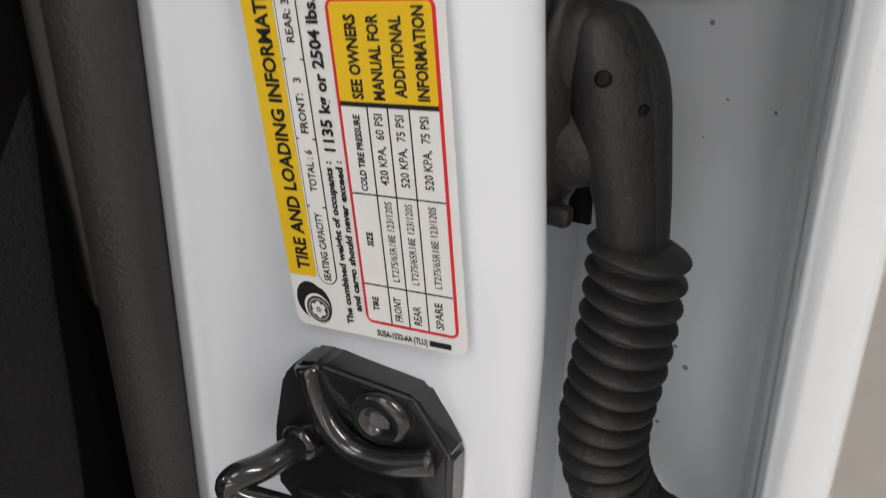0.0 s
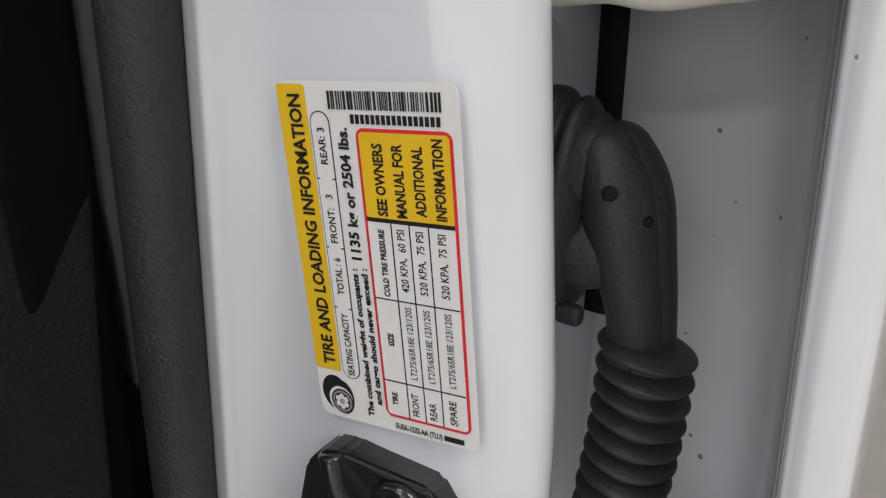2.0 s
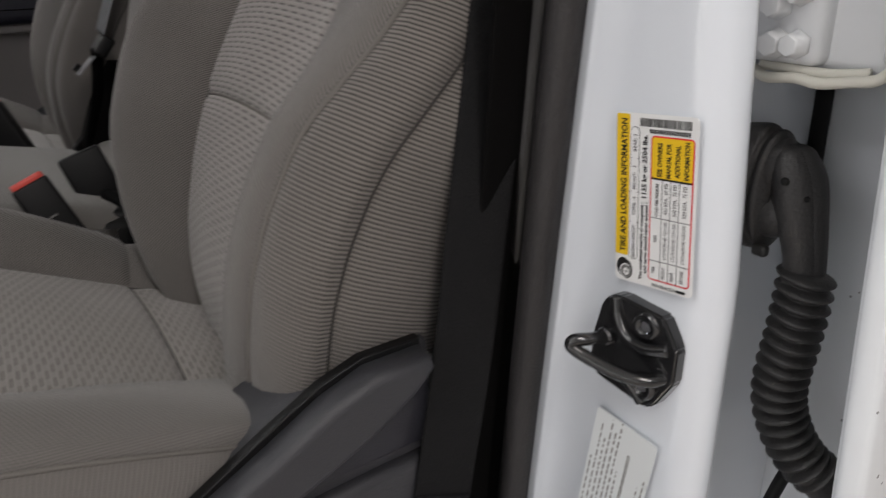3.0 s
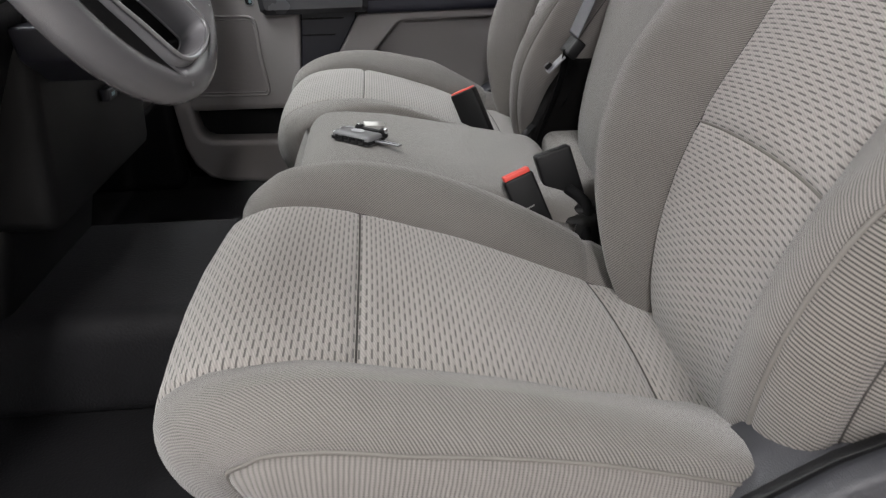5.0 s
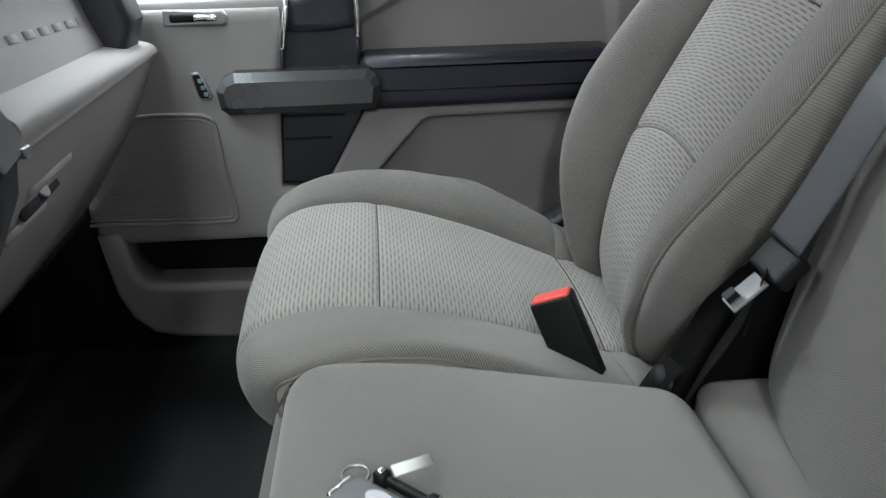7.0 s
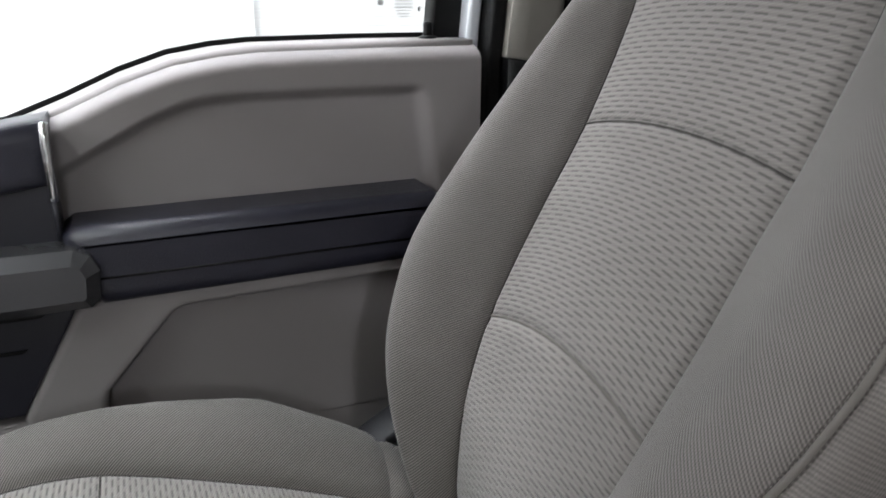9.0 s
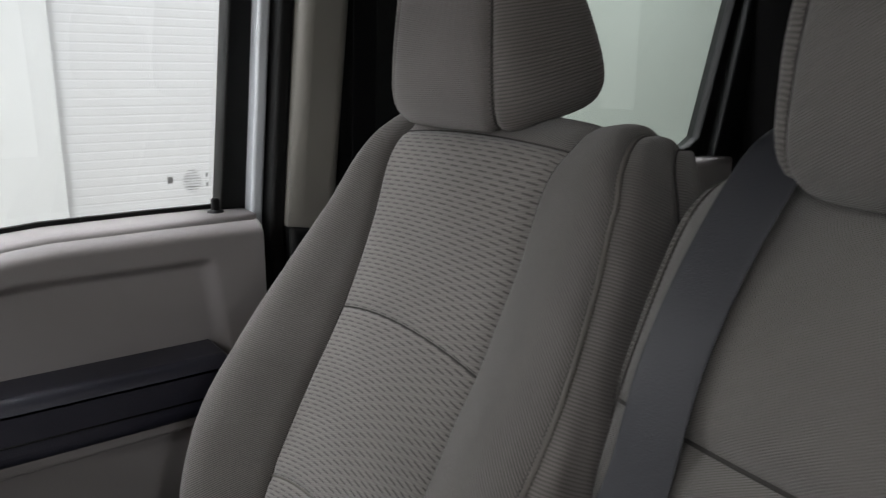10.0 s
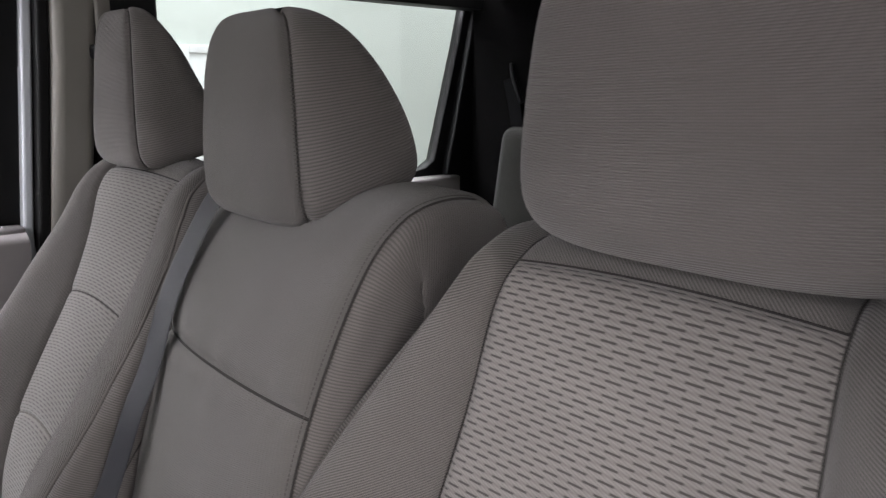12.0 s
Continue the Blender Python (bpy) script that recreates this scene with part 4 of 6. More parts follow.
L.patch("yellow_band", 0.0170, 0.0985, 0.0454, 0.0549, label_yellow, 0.0008, 0.0009, label="yellow title band")
L.letter("TIRE AND LOADING INFORMATION", 0.0190, 0.0472, 0.0058, label_black, 0.0770, lift=0.0010, bold=0.00017)
# seating row: an outlined capsule
L.patch("capsule_outline", 0.0155, 0.0919, 0.0383, 0.0447, label_black, 0.00082, 0.0030, 0.00008)
L.patch("capsule_field", 0.0158, 0.0916, 0.0386, 0.0444, label_white, 0.00092, 0.0028, 0.00008)
for p in (0.0378, 0.0555, 0.0745):
    for q in (0.0384, 0.0436):
        L.patch("capsule_tick", p - 0.00016, p + 0.00016, q, q + 0.0010, label_black, 0.00105)
for text, p, n in (("SEATING CAPACITY", 0.0166, 0.0196), ("TOTAL : 6", 0.0419, 0.0108), ("FRONT:   3", 0.0569, 0.0134), ("REAR: 3", 0.0783, 0.0095)):
    L.letter(text, p, 0.0402, 0.0033, label_black, n, bold=0.00006, lift=0.00105)
L.letter("The combined weight of occupants :", 0.0043, 0.0348, 0.0029, label_black, 0.0459, lift=0.00085, bold=0.00012)
L.letter("and cargo should never exceed :", 0.0088, 0.0315, 0.0029, label_black, 0.0418, lift=0.00085, bold=0.00012)
L.letter("1135 kg or 2504 lbs.", 0.0528, 0.0329, 0.0046, label_black, 0.0352, lift=0.00085, bold=0.00016)
# red frame, as four bars with a yellow and a white field
F0, F1, G0, G1, W = 0.0061, 0.0880, 0.0014, 0.0302, 0.0009
L.patch("red_frame", F0, F1, G0, G1, label_red, 0.0008, 0.0024)
L.patch("table_field", F0 + W, 0.0648, G0 + W, G1 - W, label_white, 0.0009, 0.0012)
L.patch("yellow_field", 0.0648, F1 - W, G0 + W, G1 - W, label_yellow, 0.0009, 0.0012, label="yellow notice field")
L.patch("table_rule", 0.0642, 0.0653, G0 + W, G1 - W, label_black, 0.0010)
for q in (0.0218, 0.0161, 0.0102):
    L.patch("table_rule", F0 + W, 0.0643, q - 0.00018, q + 0.00018, label_black, 0.0010)
for p in (0.0179, 0.0428):
    L.patch("table_rule", p - 0.00018, p + 0.00018, G0 + W, G1 - W, label_black, 0.0010)
for text, q, p, n in (("SEE OWNERS", 0.0224, 0.0659, 0.0186), ("MANUAL FOR", 0.0164, 0.0659, 0.0187), ("ADDITIONAL", 0.0104, 0.0667, 0.0175), ("INFORMATION", 0.0044, 0.0662, 0.0200)):
    L.letter(text, p, q, 0.0043, label_black, n, lift=0.0010, bold=0.00015)
for text, q, p, n, s in (("TIRE", 0.0254, 0.0103, 0.0041, 0.0026), ("SIZE", 0.0247, 0.0289, 0.0039, 0.0026), ("COLD TIRE PRESSURE", 0.0243, 0.0436, 0.0187, 0.0026)):
    L.letter(text, p, q, s, label_black, n, lift=0.0010, bold=0.00010)
for word, n, press, q in (("FRONT", 0.0071, "420 KPA,  60 PSI", 0.0178), ("REAR", 0.0055, "520 KPA,  75 PSI", 0.0119), ("SPARE", 0.0076, "520 KPA,  75 PSI", 0.0052)):
    L.letter(word, 0.0082, q + 0.0004, 0.0033, label_black, n, lift=0.0010, bold=0.00005)
    L.letter("LT275/65R18E 123/120S", 0.0199, q, 0.0030, label_black, 0.0216, lift=0.0010, bold=0.00003)
    L.letter(press, 0.0456, q, 0.0034, label_black, 0.0172, lift=0.0010, bold=0.00005)
L.letter("5U5A-1532-AA (TLU)", 0.0024, 0.0272, 0.0026, label_black, 0.0160, turn=1, lift=0.00085, bold=0.00008)
L.patch("maker_bar", 0.0024, 0.0040, 0.0040, 0.0105, label_black, 0.00085)
for i in range(17):
    L.patch("number_bar", 0.0890, 0.0913, 0.0045 + 0.00161 * i, 0.0045 + 0.00161 * i + 0.0011, label_black, 0.00085)
random.seed(5)
q = 0.0040
while q < 0.0378:
    w = random.choice((0.00025, 0.0004, 0.0007))
    L.patch("code_bar", 0.0924, 0.0969, q, q + w, label_black, 0.00085)
    q += w + random.choice((0.00025, 0.0004, 0.0006))


# the small printed tyre: a black tread seen at an angle with its wheel
def tyre_disc(p0, q0, rp, rq, lift, mat, name="tyre_print"):
    bm = bmesh.new()
    bm.faces.new([bm.verts.new(L.spot(p0 + rp * math.cos(2 * math.pi * k / 36), q0 + rq * math.sin(2 * math.pi * k / 36), lift)) for k in range(36)])
    return under(part(name, bm, mat, None, smooth=False), label)


tyre_disc(0.0094, 0.0488, 0.0058, 0.0050, 0.00070, label_black)
tyre_disc(0.0083, 0.0464, 0.0058, 0.0046, 0.00075, label_black)
tyre_disc(0.0072, 0.0468, 0.0046, 0.0046, 0.00080, label_white)
tyre_disc(0.0070, 0.0464, 0.0041, 0.0042, 0.00085, label_black)
tyre_disc(0.0070, 0.0464, 0.0035, 0.0036, 0.00090, label_gray)
tyre_disc(0.0070, 0.0464, 0.0029, 0.0030, 0.00095, label_black)
for k in range(6):
    an = 2 * math.pi * k / 6
    tyre_disc(0.0070 + 0.0017 * math.cos(an), 0.0464 + 0.0017 * math.sin(an), 0.0009, 0.0009, 0.00100, label_white, "spoke_print")
tyre_disc(0.0070, 0.0464, 0.0008, 0.0008, 0.00105, label_gray)

cert = thing("certification_label", "pale gray printed certification label below the striker", "label", at=(0.1365, 0.11, 0.985))
C = Sticker(cert, (0.1380, 0.1057, 0.9885), (0.02, -0.131, 0.991), (-0.105, 0.985, 0.131), 0.75)
C.patch("label_film", -0.006, 0.100, -0.011, 0.052, cert_film, 0.0008, 0.003, 0.0004)
for q, p0, p1, h, m in ((-0.008, 0.004, 0.070, 0.0016, label_gray), (-0.003, 0.030, 0.062, 0.0014, label_gray), (0.0190, 0.000, 0.062, 0.0018, label_gray), (0.0235, 0.002, 0.100, 0.0018, label_gray),
                        (0.0280, 0.000, 0.090, 0.0018, label_gray), (0.0330, 0.004, 0.098, 0.0018, label_gray), (0.0375, 0.000, 0.080, 0.0018, label_gray), (0.0425, 0.004, 0.090, 0.0016, label_gray), (0.0475, 0.010, 0.060, 0.0016, label_gray)):
    random.seed(int((q + 1) * 1e5))
    p = p0
    while p < p1:
        n = random.uniform(0.0015, 0.006)
        C.patch("print_bar", p, min(p + n, p1), q, q + h, m, 0.0010)
        p += n + random.uniform(0.001, 0.003)
p = 0.002
random.seed(8)
while p < 0.080:
    w = random.choice((0.0003, 0.0005, 0.0009))
    C.patch("code_bar", p, p + w, 0.0105, 0.0135, label_gray, 0.0010)
    p += w + random.choice((0.0003, 0.0005))

striker = thing("door_striker", "black steel door striker plate with latch loop on the pillar", "striker", at=(0.14, 0.105, 1.11))
bm = bmesh.new()
outline = [(0.1285, 1.170), (0.1235, 1.1765), (0.116, 1.1780), (0.0885, 1.1740), (0.0780, 1.1560), (0.0785, 1.1340), (0.0890, 1.1150), (0.0955, 1.1110), (0.1285, 1.1195), (0.1345, 1.1280), (0.1335, 1.1480)]
vs = [bm.verts.new((0.1395 - 0.21 * (y - 0.0765), y, z)) for y, z in outline]
f = bm.faces.new(vs)
ext = bmesh.ops.extrude_face_region(bm, geom=[f])
for v in ext["geom"]:
    if isinstance(v, bmesh.types.BMVert):
        v.co.x = 0.1480
bmesh.ops.recalc_face_normals(bm, faces=bm.faces[:])
bmesh.ops.bevel(bm, geom=[e for e in bm.edges], offset=0.0016, segments=3, affect="EDGES")
under(part("plate", bm, gloss_black, None, smooth=False), striker)
under(tube("latch_loop", smooth_line([(0.138, 0.123, 1.1490), (0.126, 0.1215, 1.1505), (0.114, 0.1225, 1.1520), (0.1065, 0.1262, 1.1518), (0.1050, 0.1265, 1.1480), (0.110, 0.1180, 1.1430), (0.119, 0.1020, 1.1375), (0.129, 0.0900, 1.1350), (0.141, 0.0850, 1.1350)], 44), 0.0040, gloss_black, None, sides=14), striker)
under(lathe("loop_collar", [(0, 0.0062), (0.004, 0.0060), (0.0055, 0.0045)], (0.1305, 0.1222, 1.1498), (-1, 0, 0), gloss_black, None, sides=20), striker)
under(tube("raised_rib", smooth_line([(0.1315, 0.1195, 1.1765), (0.1305, 0.1165, 1.1660), (0.1300, 0.1110, 1.1580), (0.1305, 0.1035, 1.1535), (0.1325, 0.0930, 1.1530), (0.1365, 0.0820, 1.1560)], 30), 0.0040, gloss_black, None, sides=12), striker)
under(tube("pressed_rib", smooth_line([(0.1300, 0.1260, 1.1260), (0.1305, 0.1140, 1.1270), (0.1325, 0.1040, 1.1240), (0.1350, 0.0960, 1.1150)], 24), 0.0034, gloss_black, None, sides=12), striker)
for y, z in ((0.0975, 1.1655), (0.0965, 1.1260)):
    bx = 0.1395 - 0.21 * (y - 0.0765)
    bolt = under(lathe("bolt", [(0, 0.0088), (0.0022, 0.0088), (0.0034, 0.0072), (0.0036, 0.0040), (0.0014, 0.0034)], (bx + 0.0002, y, z), (-1, -0.2, 0), gloss_black, None, sides=28), striker)
    socket = lathe("socket", [(0.0012, 0.0036), (0.0017, 0.0034)], (bx, y, z), (-1, -0.2, 0), steel, None, sides=6)
    under(socket, striker)
    socket.parent, socket.matrix_parent_inverse = bolt, Matrix.Identity(4)

# ---- rear door edge, hinge and wire boot ----
rear_door = thing("rear_door", "closed white rear door with rolled front edge", "door", at=(0.3, 0.0, 0.7))


def lip(z):
    return -0.002 - 0.063 * (1.30 - z)


def door_edge(u, z):
    o = lip(z)
    x, y = bent([(0.300, 0.125), (0.298, 0.090 + o / 2), (0.292, 0.056 + o), (0.270, 0.034 + o), (0.225, 0.0235 + o), (0.196, 0.0190 + o), (0.1845, 0.0170 + o), (0.1815, 0.0145 + o), (0.1800, 0.0115 + o), (0.1808, 0.0060 + o), (0.1830, 0.0020 + o),
                 (0.190, 0.0004 + o), (0.215, 0.0004 + o), (0.30, 0.002 + o), (0.70, 0.012 + o), (1.25, 0.030 + o)])(u)
    return (x, y, z)


under(sheet("door_skin", door_edge, [i / 150 for i in range(151)], [0.70 + 0.025 * i for i in range(32)], (0.5, 0.06, 1.1), jamb_paint, None), rear_door)
under(rbox("door_body", (0.31, 0.03, 0.72), (1.24, 0.10, 1.46), 0.02, white_paint, None), rear_door)
under(rbox("inner_trim", (0.34, 0.10, 0.80), (1.24, 0.16, 1.46), 0.02, trim_gray, None), rear_door)
under(rbox("frame_rear", (1.20, 0.06, 1.44), (1.27, 0.12, 2.04), 0.01, trim_black, None), rear_door)
pane = under(rbox("pane", (0.36, 0.075, 1.44), (1.21, 0.080, 2.03), 0.0, glass, None), rear_door)

hinge = under(rbox("hinge", (0.212, 0.030, 1.305), (0.300, 0.104, 1.420), 0.007, hinge_paint, None, "white painted steel hinge", seg=4), rear_door)


def on_hinge(ob):
    ob.parent = hinge
    return ob


on_hinge(rbox("hinge_arm", (0.203, 0.064, 1.308), (0.232, 0.108, 1.420), 0.006, hinge_paint, None, seg=4))
on_hinge(rbox("hinge_flange", (0.208, 0.024, 1.312), (0.290, 0.036, 1.420), 0.004, hinge_paint, None, seg=3))
on_hinge(tube("sealer_bead", smooth_line([(0.207, 0.103, 1.303), (0.203, 0.092, 1.3005), (0.204, 0.076, 1.3020), (0.203, 0.062, 1.3010), (0.206, 0.046, 1.3035), (0.207, 0.034, 1.306), (0.210, 0.025, 1.316)], 40), 0.0030, sealer, None, "yellowed sealer bead"))
on_hinge(tube("sealer_smear", smooth_line([(0.2095, 0.100, 1.306), (0.208, 0.080, 1.3055), (0.208, 0.060, 1.3052), (0.210, 0.040, 1.3075)], 30), 0.0030, sealer, None, sides=8))
for y, z, r in ((0.0885, 1.3185, 0.0068), (0.0765, 1.3190, 0.0062), (0.090, 1.338, 0.0066), (0.078, 1.345, 0.0062)):
    on_hinge(lathe("bolt", [(0, r * 1.25), (0.0015, r * 1.25), (0.002, r), (0.008, r), (0.0095, r * 0.85)], (0.203, y, z), (-1, 0, 0), hinge_paint, None, sides=6))
cable = thing("check_strap", "flat black strap behind the hinge", "strap", at=(0.27, 0.08, 1.2))
under(tube("strap", [(0.286, 0.108, 1.40), (0.286, 0.107, 1.30), (0.286, 0.106, 1.24), (0.286, 0.104, 1.16)], 0.005, rubber, None, flat=(0.012, 0.004, (0, 1, 0)), sides=8), cable)

boot = thing("wire_boot", "ribbed black rubber wire boot between pillar and rear door", "cable boot", at=(0.22, 0.07, 1.06))


def flange(u, v):
    y, ax, az = bent([(0.106, 0.021, 0.036), (0.097, 0.022, 0.0375), (0.0925, 0.0215, 0.037), (0.0905, 0.019, 0.034), (0.0885, 0.019, 0.034), (0.0865, 0.0205, 0.0355), (0.084, 0.019, 0.034), (0.080, 0.012, 0.026)])(v)
    an = 2 * math.pi * u
    return (0.214 + ax * math.cos(an), y - 0.002, 1.236 + az * math.sin(an))


under(sheet("grommet", flange, [i / 44 for i in range(45)], [i / 36 for i in range(37)], (0.214, 0.10, 1.236), dusty_rubber, None), boot)


def hood_shell(grow, dx, dy):
    rows = spline([(0.2180, 0.0570, 1.187, 0.0105, 0.0105), (0.2175, 0.0572, 1.198, 0.0100, 0.0100), (0.2165, 0.0590, 1.210, 0.0110, 0.0108), (0.2150, 0.0625, 1.224, 0.0128, 0.0128), (0.2140, 0.0655, 1.240, 0.0135, 0.0136),
                   (0.2135, 0.0680, 1.250, 0.0130, 0.0130), (0.213, 0.0705, 1.258, 0.0108, 0.0106), (0.213, 0.0717, 1.2630, 0.007, 0.007), (0.213, 0.0725, 1.2650, 0.001, 0.001)])

    def f(u, v):
        x, y, z, a, b = rows(v * 8)
        an = 2 * math.pi * u
        k = 1 + 0.07 * math.cos(an) ** 4
        return (x + dx + a * grow * k * math.cos(an), y + dy + b * grow * math.sin(an), z + (0.002 * v if grow > 1 else 0))
    return f


under(sheet("hood", hood_shell(0.96, -0.0015, 0.0042), [i / 48 for i in range(49)], [i / 56 for i in range(57)], (0.214, 0.064, 1.23), dusty_rubber, None), boot)
under(sheet("hood_rim", hood_shell(0.96, 0.0030, 0.0022), [i / 48 for i in range(49)], [i / 56 for i in range(57)], (0.220, 0.062, 1.23), dusty_rubber, None), boot)
under(lathe("dimple", [(0, 0.0024), (0.0010, 0.0022), (0.0014, 0.0012)], (0.1985, 0.0680, 1.2480), (-1, -0.2, 0), rubber, None, sides=14), boot)
under(lathe("dimple", [(0, 0.0018), (0.0008, 0.0016), (0.0011, 0.0008)], (0.2060, 0.0585, 1.2390), (-0.6, -1, 0), rubber, None, sides=14), boot)
under(tube("hood_bridge", smooth_line([(0.214, 0.074, 1.256), (0.213, 0.083, 1.252), (0.214, 0.092, 1.244)], 10), [0.012 + 0.0006 * i for i in range(11)], dusty_rubber, None, sides=20), boot)
under(tube("hood_bridge", smooth_line([(0.214, 0.068, 1.226), (0.213, 0.080, 1.224), (0.214, 0.092, 1.226)], 10), [0.011 + 0.0008 * i for i in range(11)], dusty_rubber, None, sides=20), boot)
under(rbox("pull_tab", (0.2015, 0.0755, 1.1990), (0.2075, 0.0850, 1.2060), 0.0022, dusty_rubber, None), boot)
axis_b = spline([(0.217, 0.0572, 1.194), (0.2165, 0.0570, 1.175), (0.2155, 0.0580, 1.150), (0.215, 0.0600, 1.125), (0.2165, 0.0590, 1.105), (0.221, 0.0535, 1.085), (0.228, 0.0455, 1.068), (0.238, 0.036, 1.055)])
SPAN = [0.0]
for i in range(300):
    SPAN.append(SPAN[-1] + float(np.linalg.norm(axis_b(7 * (i + 1) / 300) - axis_b(7 * i / 300))))
bm = bmesh.new()
rings = []
for i in range(301):
    c, d = Vector(axis_b(7 * i / 300)), Vector(axis_b(min(7.0, 7 * i / 300 + 0.05)) - axis_b(max(0.0, 7 * i / 300 - 0.05))).normalized()
    w = 0.5 + 0.5 * math.cos(2 * math.pi * (SPAN[i] - 0.003) / 0.0083)
    r = 0.0106 + 0.0058 * w ** 0.8
    side = Vector((0.55, -0.83, 0.0))
    side = (side - d * side.dot(d)).normalized()
    other = d.cross(side)
    tilt = -0.16 * max(0.0, 1 - SPAN[i] / 0.06)
    rings.append([bm.verts.new(c + side * r * math.cos(a) + other * r * math.sin(a) + d * (-tilt * r * math.cos(a))) for a in (2 * math.pi * k / 32 for k in range(32))])
for r0, r1 in zip(rings, rings[1:]):
    for k in range(32):
        bm.faces.new((r0[k], r0[(k + 1) % 32], r1[(k + 1) % 32], r1[k]))
bm.faces.new(rings[0][::-1])
bm.faces.new(rings[-1])
bmesh.ops.recalc_face_normals(bm, faces=bm.faces[:])
under(part("bellows", bm, dusty_rubber, None, "scuffed ribbed rubber bellows"), boot)
under(tube("boot_end", smooth_line([(0.232, 0.042, 1.062), (0.240, 0.034, 1.050), (0.252, 0.026, 1.036), (0.270, 0.020, 1.020)], 12), 0.0130, dusty_rubber, None, sides=20), boot)
under(tube("wire_loom", smooth_line([(0.250, 0.052, 1.066), (0.246, 0.060, 1.045), (0.240, 0.066, 1.015), (0.238, 0.070, 0.985)], 14), 0.0045, rubber, None, sides=10), boot)


# ---- passenger door ----
door = thing("passenger_door", "closed gray passenger door trim with charcoal armrest and grab handle", "door", at=(-0.3, 1.85, 0.78))


def dpanel(name, poly, y0, y1, material, r=0.006, label="", seg=4):
    return under(slab(name, poly, y0, y1, material, None, r, label, seg), door)


SILL = [(-0.90, 1.388), (-0.66, 1.391), (-0.46, 1.393), (-0.41, 1.398), (-0.343, 1.424), (-0.28, 1.452), (-0.223, 1.471), (-0.17, 1.480), (-0.124, 1.484), (0.02, 1.486), (0.158, 1.486)]
dpanel("trim_base", SILL + [(0.160, 0.80), (-0.80, 0.80), (-0.83, 1.0), (-0.90, 1.15)], 1.860, 1.955, trim_gray, 0.012)
# raised rim round the upper recess
RECESS = [(-0.36, 1.350), (-0.255, 1.405), (-0.213, 1.421), (-0.175, 1.427), (-0.143, 1.428), (0.16, 1.428)]


def ease(t):
    t = min(1.0, max(0.0, t))
    return t * t * (3 - 2 * t)


def upper_skin(u, v):
    x = -0.357 + 0.513 * u
    top = float(np.interp(x, [p[0] for p in SILL], [p[1] for p in SILL])) - 0.003
    if v < 0.25:
        a = v / 0.25 * math.pi / 2
        return (x, 1.893 - 0.055 * math.sin(a), top - 0.022 * (1 - math.cos(a)))
    z = top - 0.022 - (v - 0.25) / 0.75 * (top - 0.022 - 1.285)
    under_edge = float(np.interp(x, [p[0] for p in RECESS], [p[1] for p in RECESS])) - z
    before_end = 0.072 + 0.13 * (1.428 - z) - x
    return (x, 1.838 + 0.015 * ease(under_edge / 0.016 + 0.5) * ease(before_end / 0.020 + 0.5), z)


under(sheet("upper_skin", upper_skin, [i / 90 for i in range(91)], [i / 80 for i in range(81)], (-0.1, 1.95, 1.35), trim_gray, None, label="soft gray moulded upper door skin"), door)
# front block with lever, switches and speaker grille
dpanel("front_trim", [(-0.90, 1.384), (-0.482, 1.384), (-0.476, 1.34), (-0.492, 1.24), (-0.505, 1.08), (-0.425, 1.078), (-0.41, 1.045), (-0.40, 0.985), (-0.836, 0.985), (-0.840, 1.045), (-0.90, 1.15)], 1.788, 1.88, trim_gray, 0.018, seg=6)
dpanel("sill_cap", [(-0.90, 1.392), (-0.47, 1.396), (-0.475, 1.36), (-0.90, 1.36)], 1.812, 1.90, trim_gray, 0.014, seg=6)
lower = dpanel("lower_trim", [(-0.352, 1.222), (0.158, 1.238), (0.158, 0.98), (-0.45, 0.98), (-0.44, 1.02), (-0.425, 1.085)], 1.820, 1.88, trim_gray, 0.008)
for v in lower.data.vertices:
    v.co.y += 0.16 * max(0.0, 1.20 - v.co.z) if v.co.y < 1.85 else 0.0
dpanel("lower_rim", [(-0.350, 1.216), (0.05, 1.226), (0.05, 1.202), (-0.240, 1.196), (-0.254, 1.190), (-0.335, 1.101), (-0.345, 1.03), (-0.41, 1.03), (-0.425, 1.085)], 1.796, 1.872, trim_gray, 0.0085)
# dark column with chrome strips
dpanel("dark_column", [(-0.470, 1.400), (-0.355, 1.418), (-0.357, 1.30), (-0.357, 1.205), (-0.424, 1.088), (-0.502, 1.090), (-0.492, 1.22), (-0.478, 1.33)], 1.800, 1.87, trim_dark, 0.004)
dpanel("column_cap", [(-0.468, 1.402), (-0.356, 1.420), (-0.357, 1.352), (-0.40, 1.345), (-0.472, 1.345)], 1.788, 1.87, pad_dark, 0.016, seg=6)
for nm, y in (("column_step", 1.166), ("column_step", 1.205)):
    dpanel(nm, [(-0.492, y + 0.004), (-0.385 - (1.205 - y) * 0.6, y + 0.004), (-0.39 - (1.205 - y) * 0.6, y), (-0.494, y)], 1.797, 1.81, trim_black, 0.001)
for x0, x1, k, m in ((-0.467, -0.480, 1.395, chrome), (-0.355, -0.357, 1.412, chrome)):
    line = [(x0, 1.7915, k + 0.006), (x0 - 0.001, 1.786, k - 0.012), ((x0 + x1) / 2, 1.783, k - 0.04), (x1, 1.790, k - 0.075)]
    under(tube("chrome_strip", smooth_line(line, 14), 0.0048, chrome, None, "bright chrome trim strip", sides=8), door)
    line = [(x1, 1.790, k - 0.072), (x1 - 0.004 * (x0 < -0.4), 1.793, k - 0.12)]
    under(tube("strip_tail", line, 0.0030, trim_dark, None, sides=8), door)
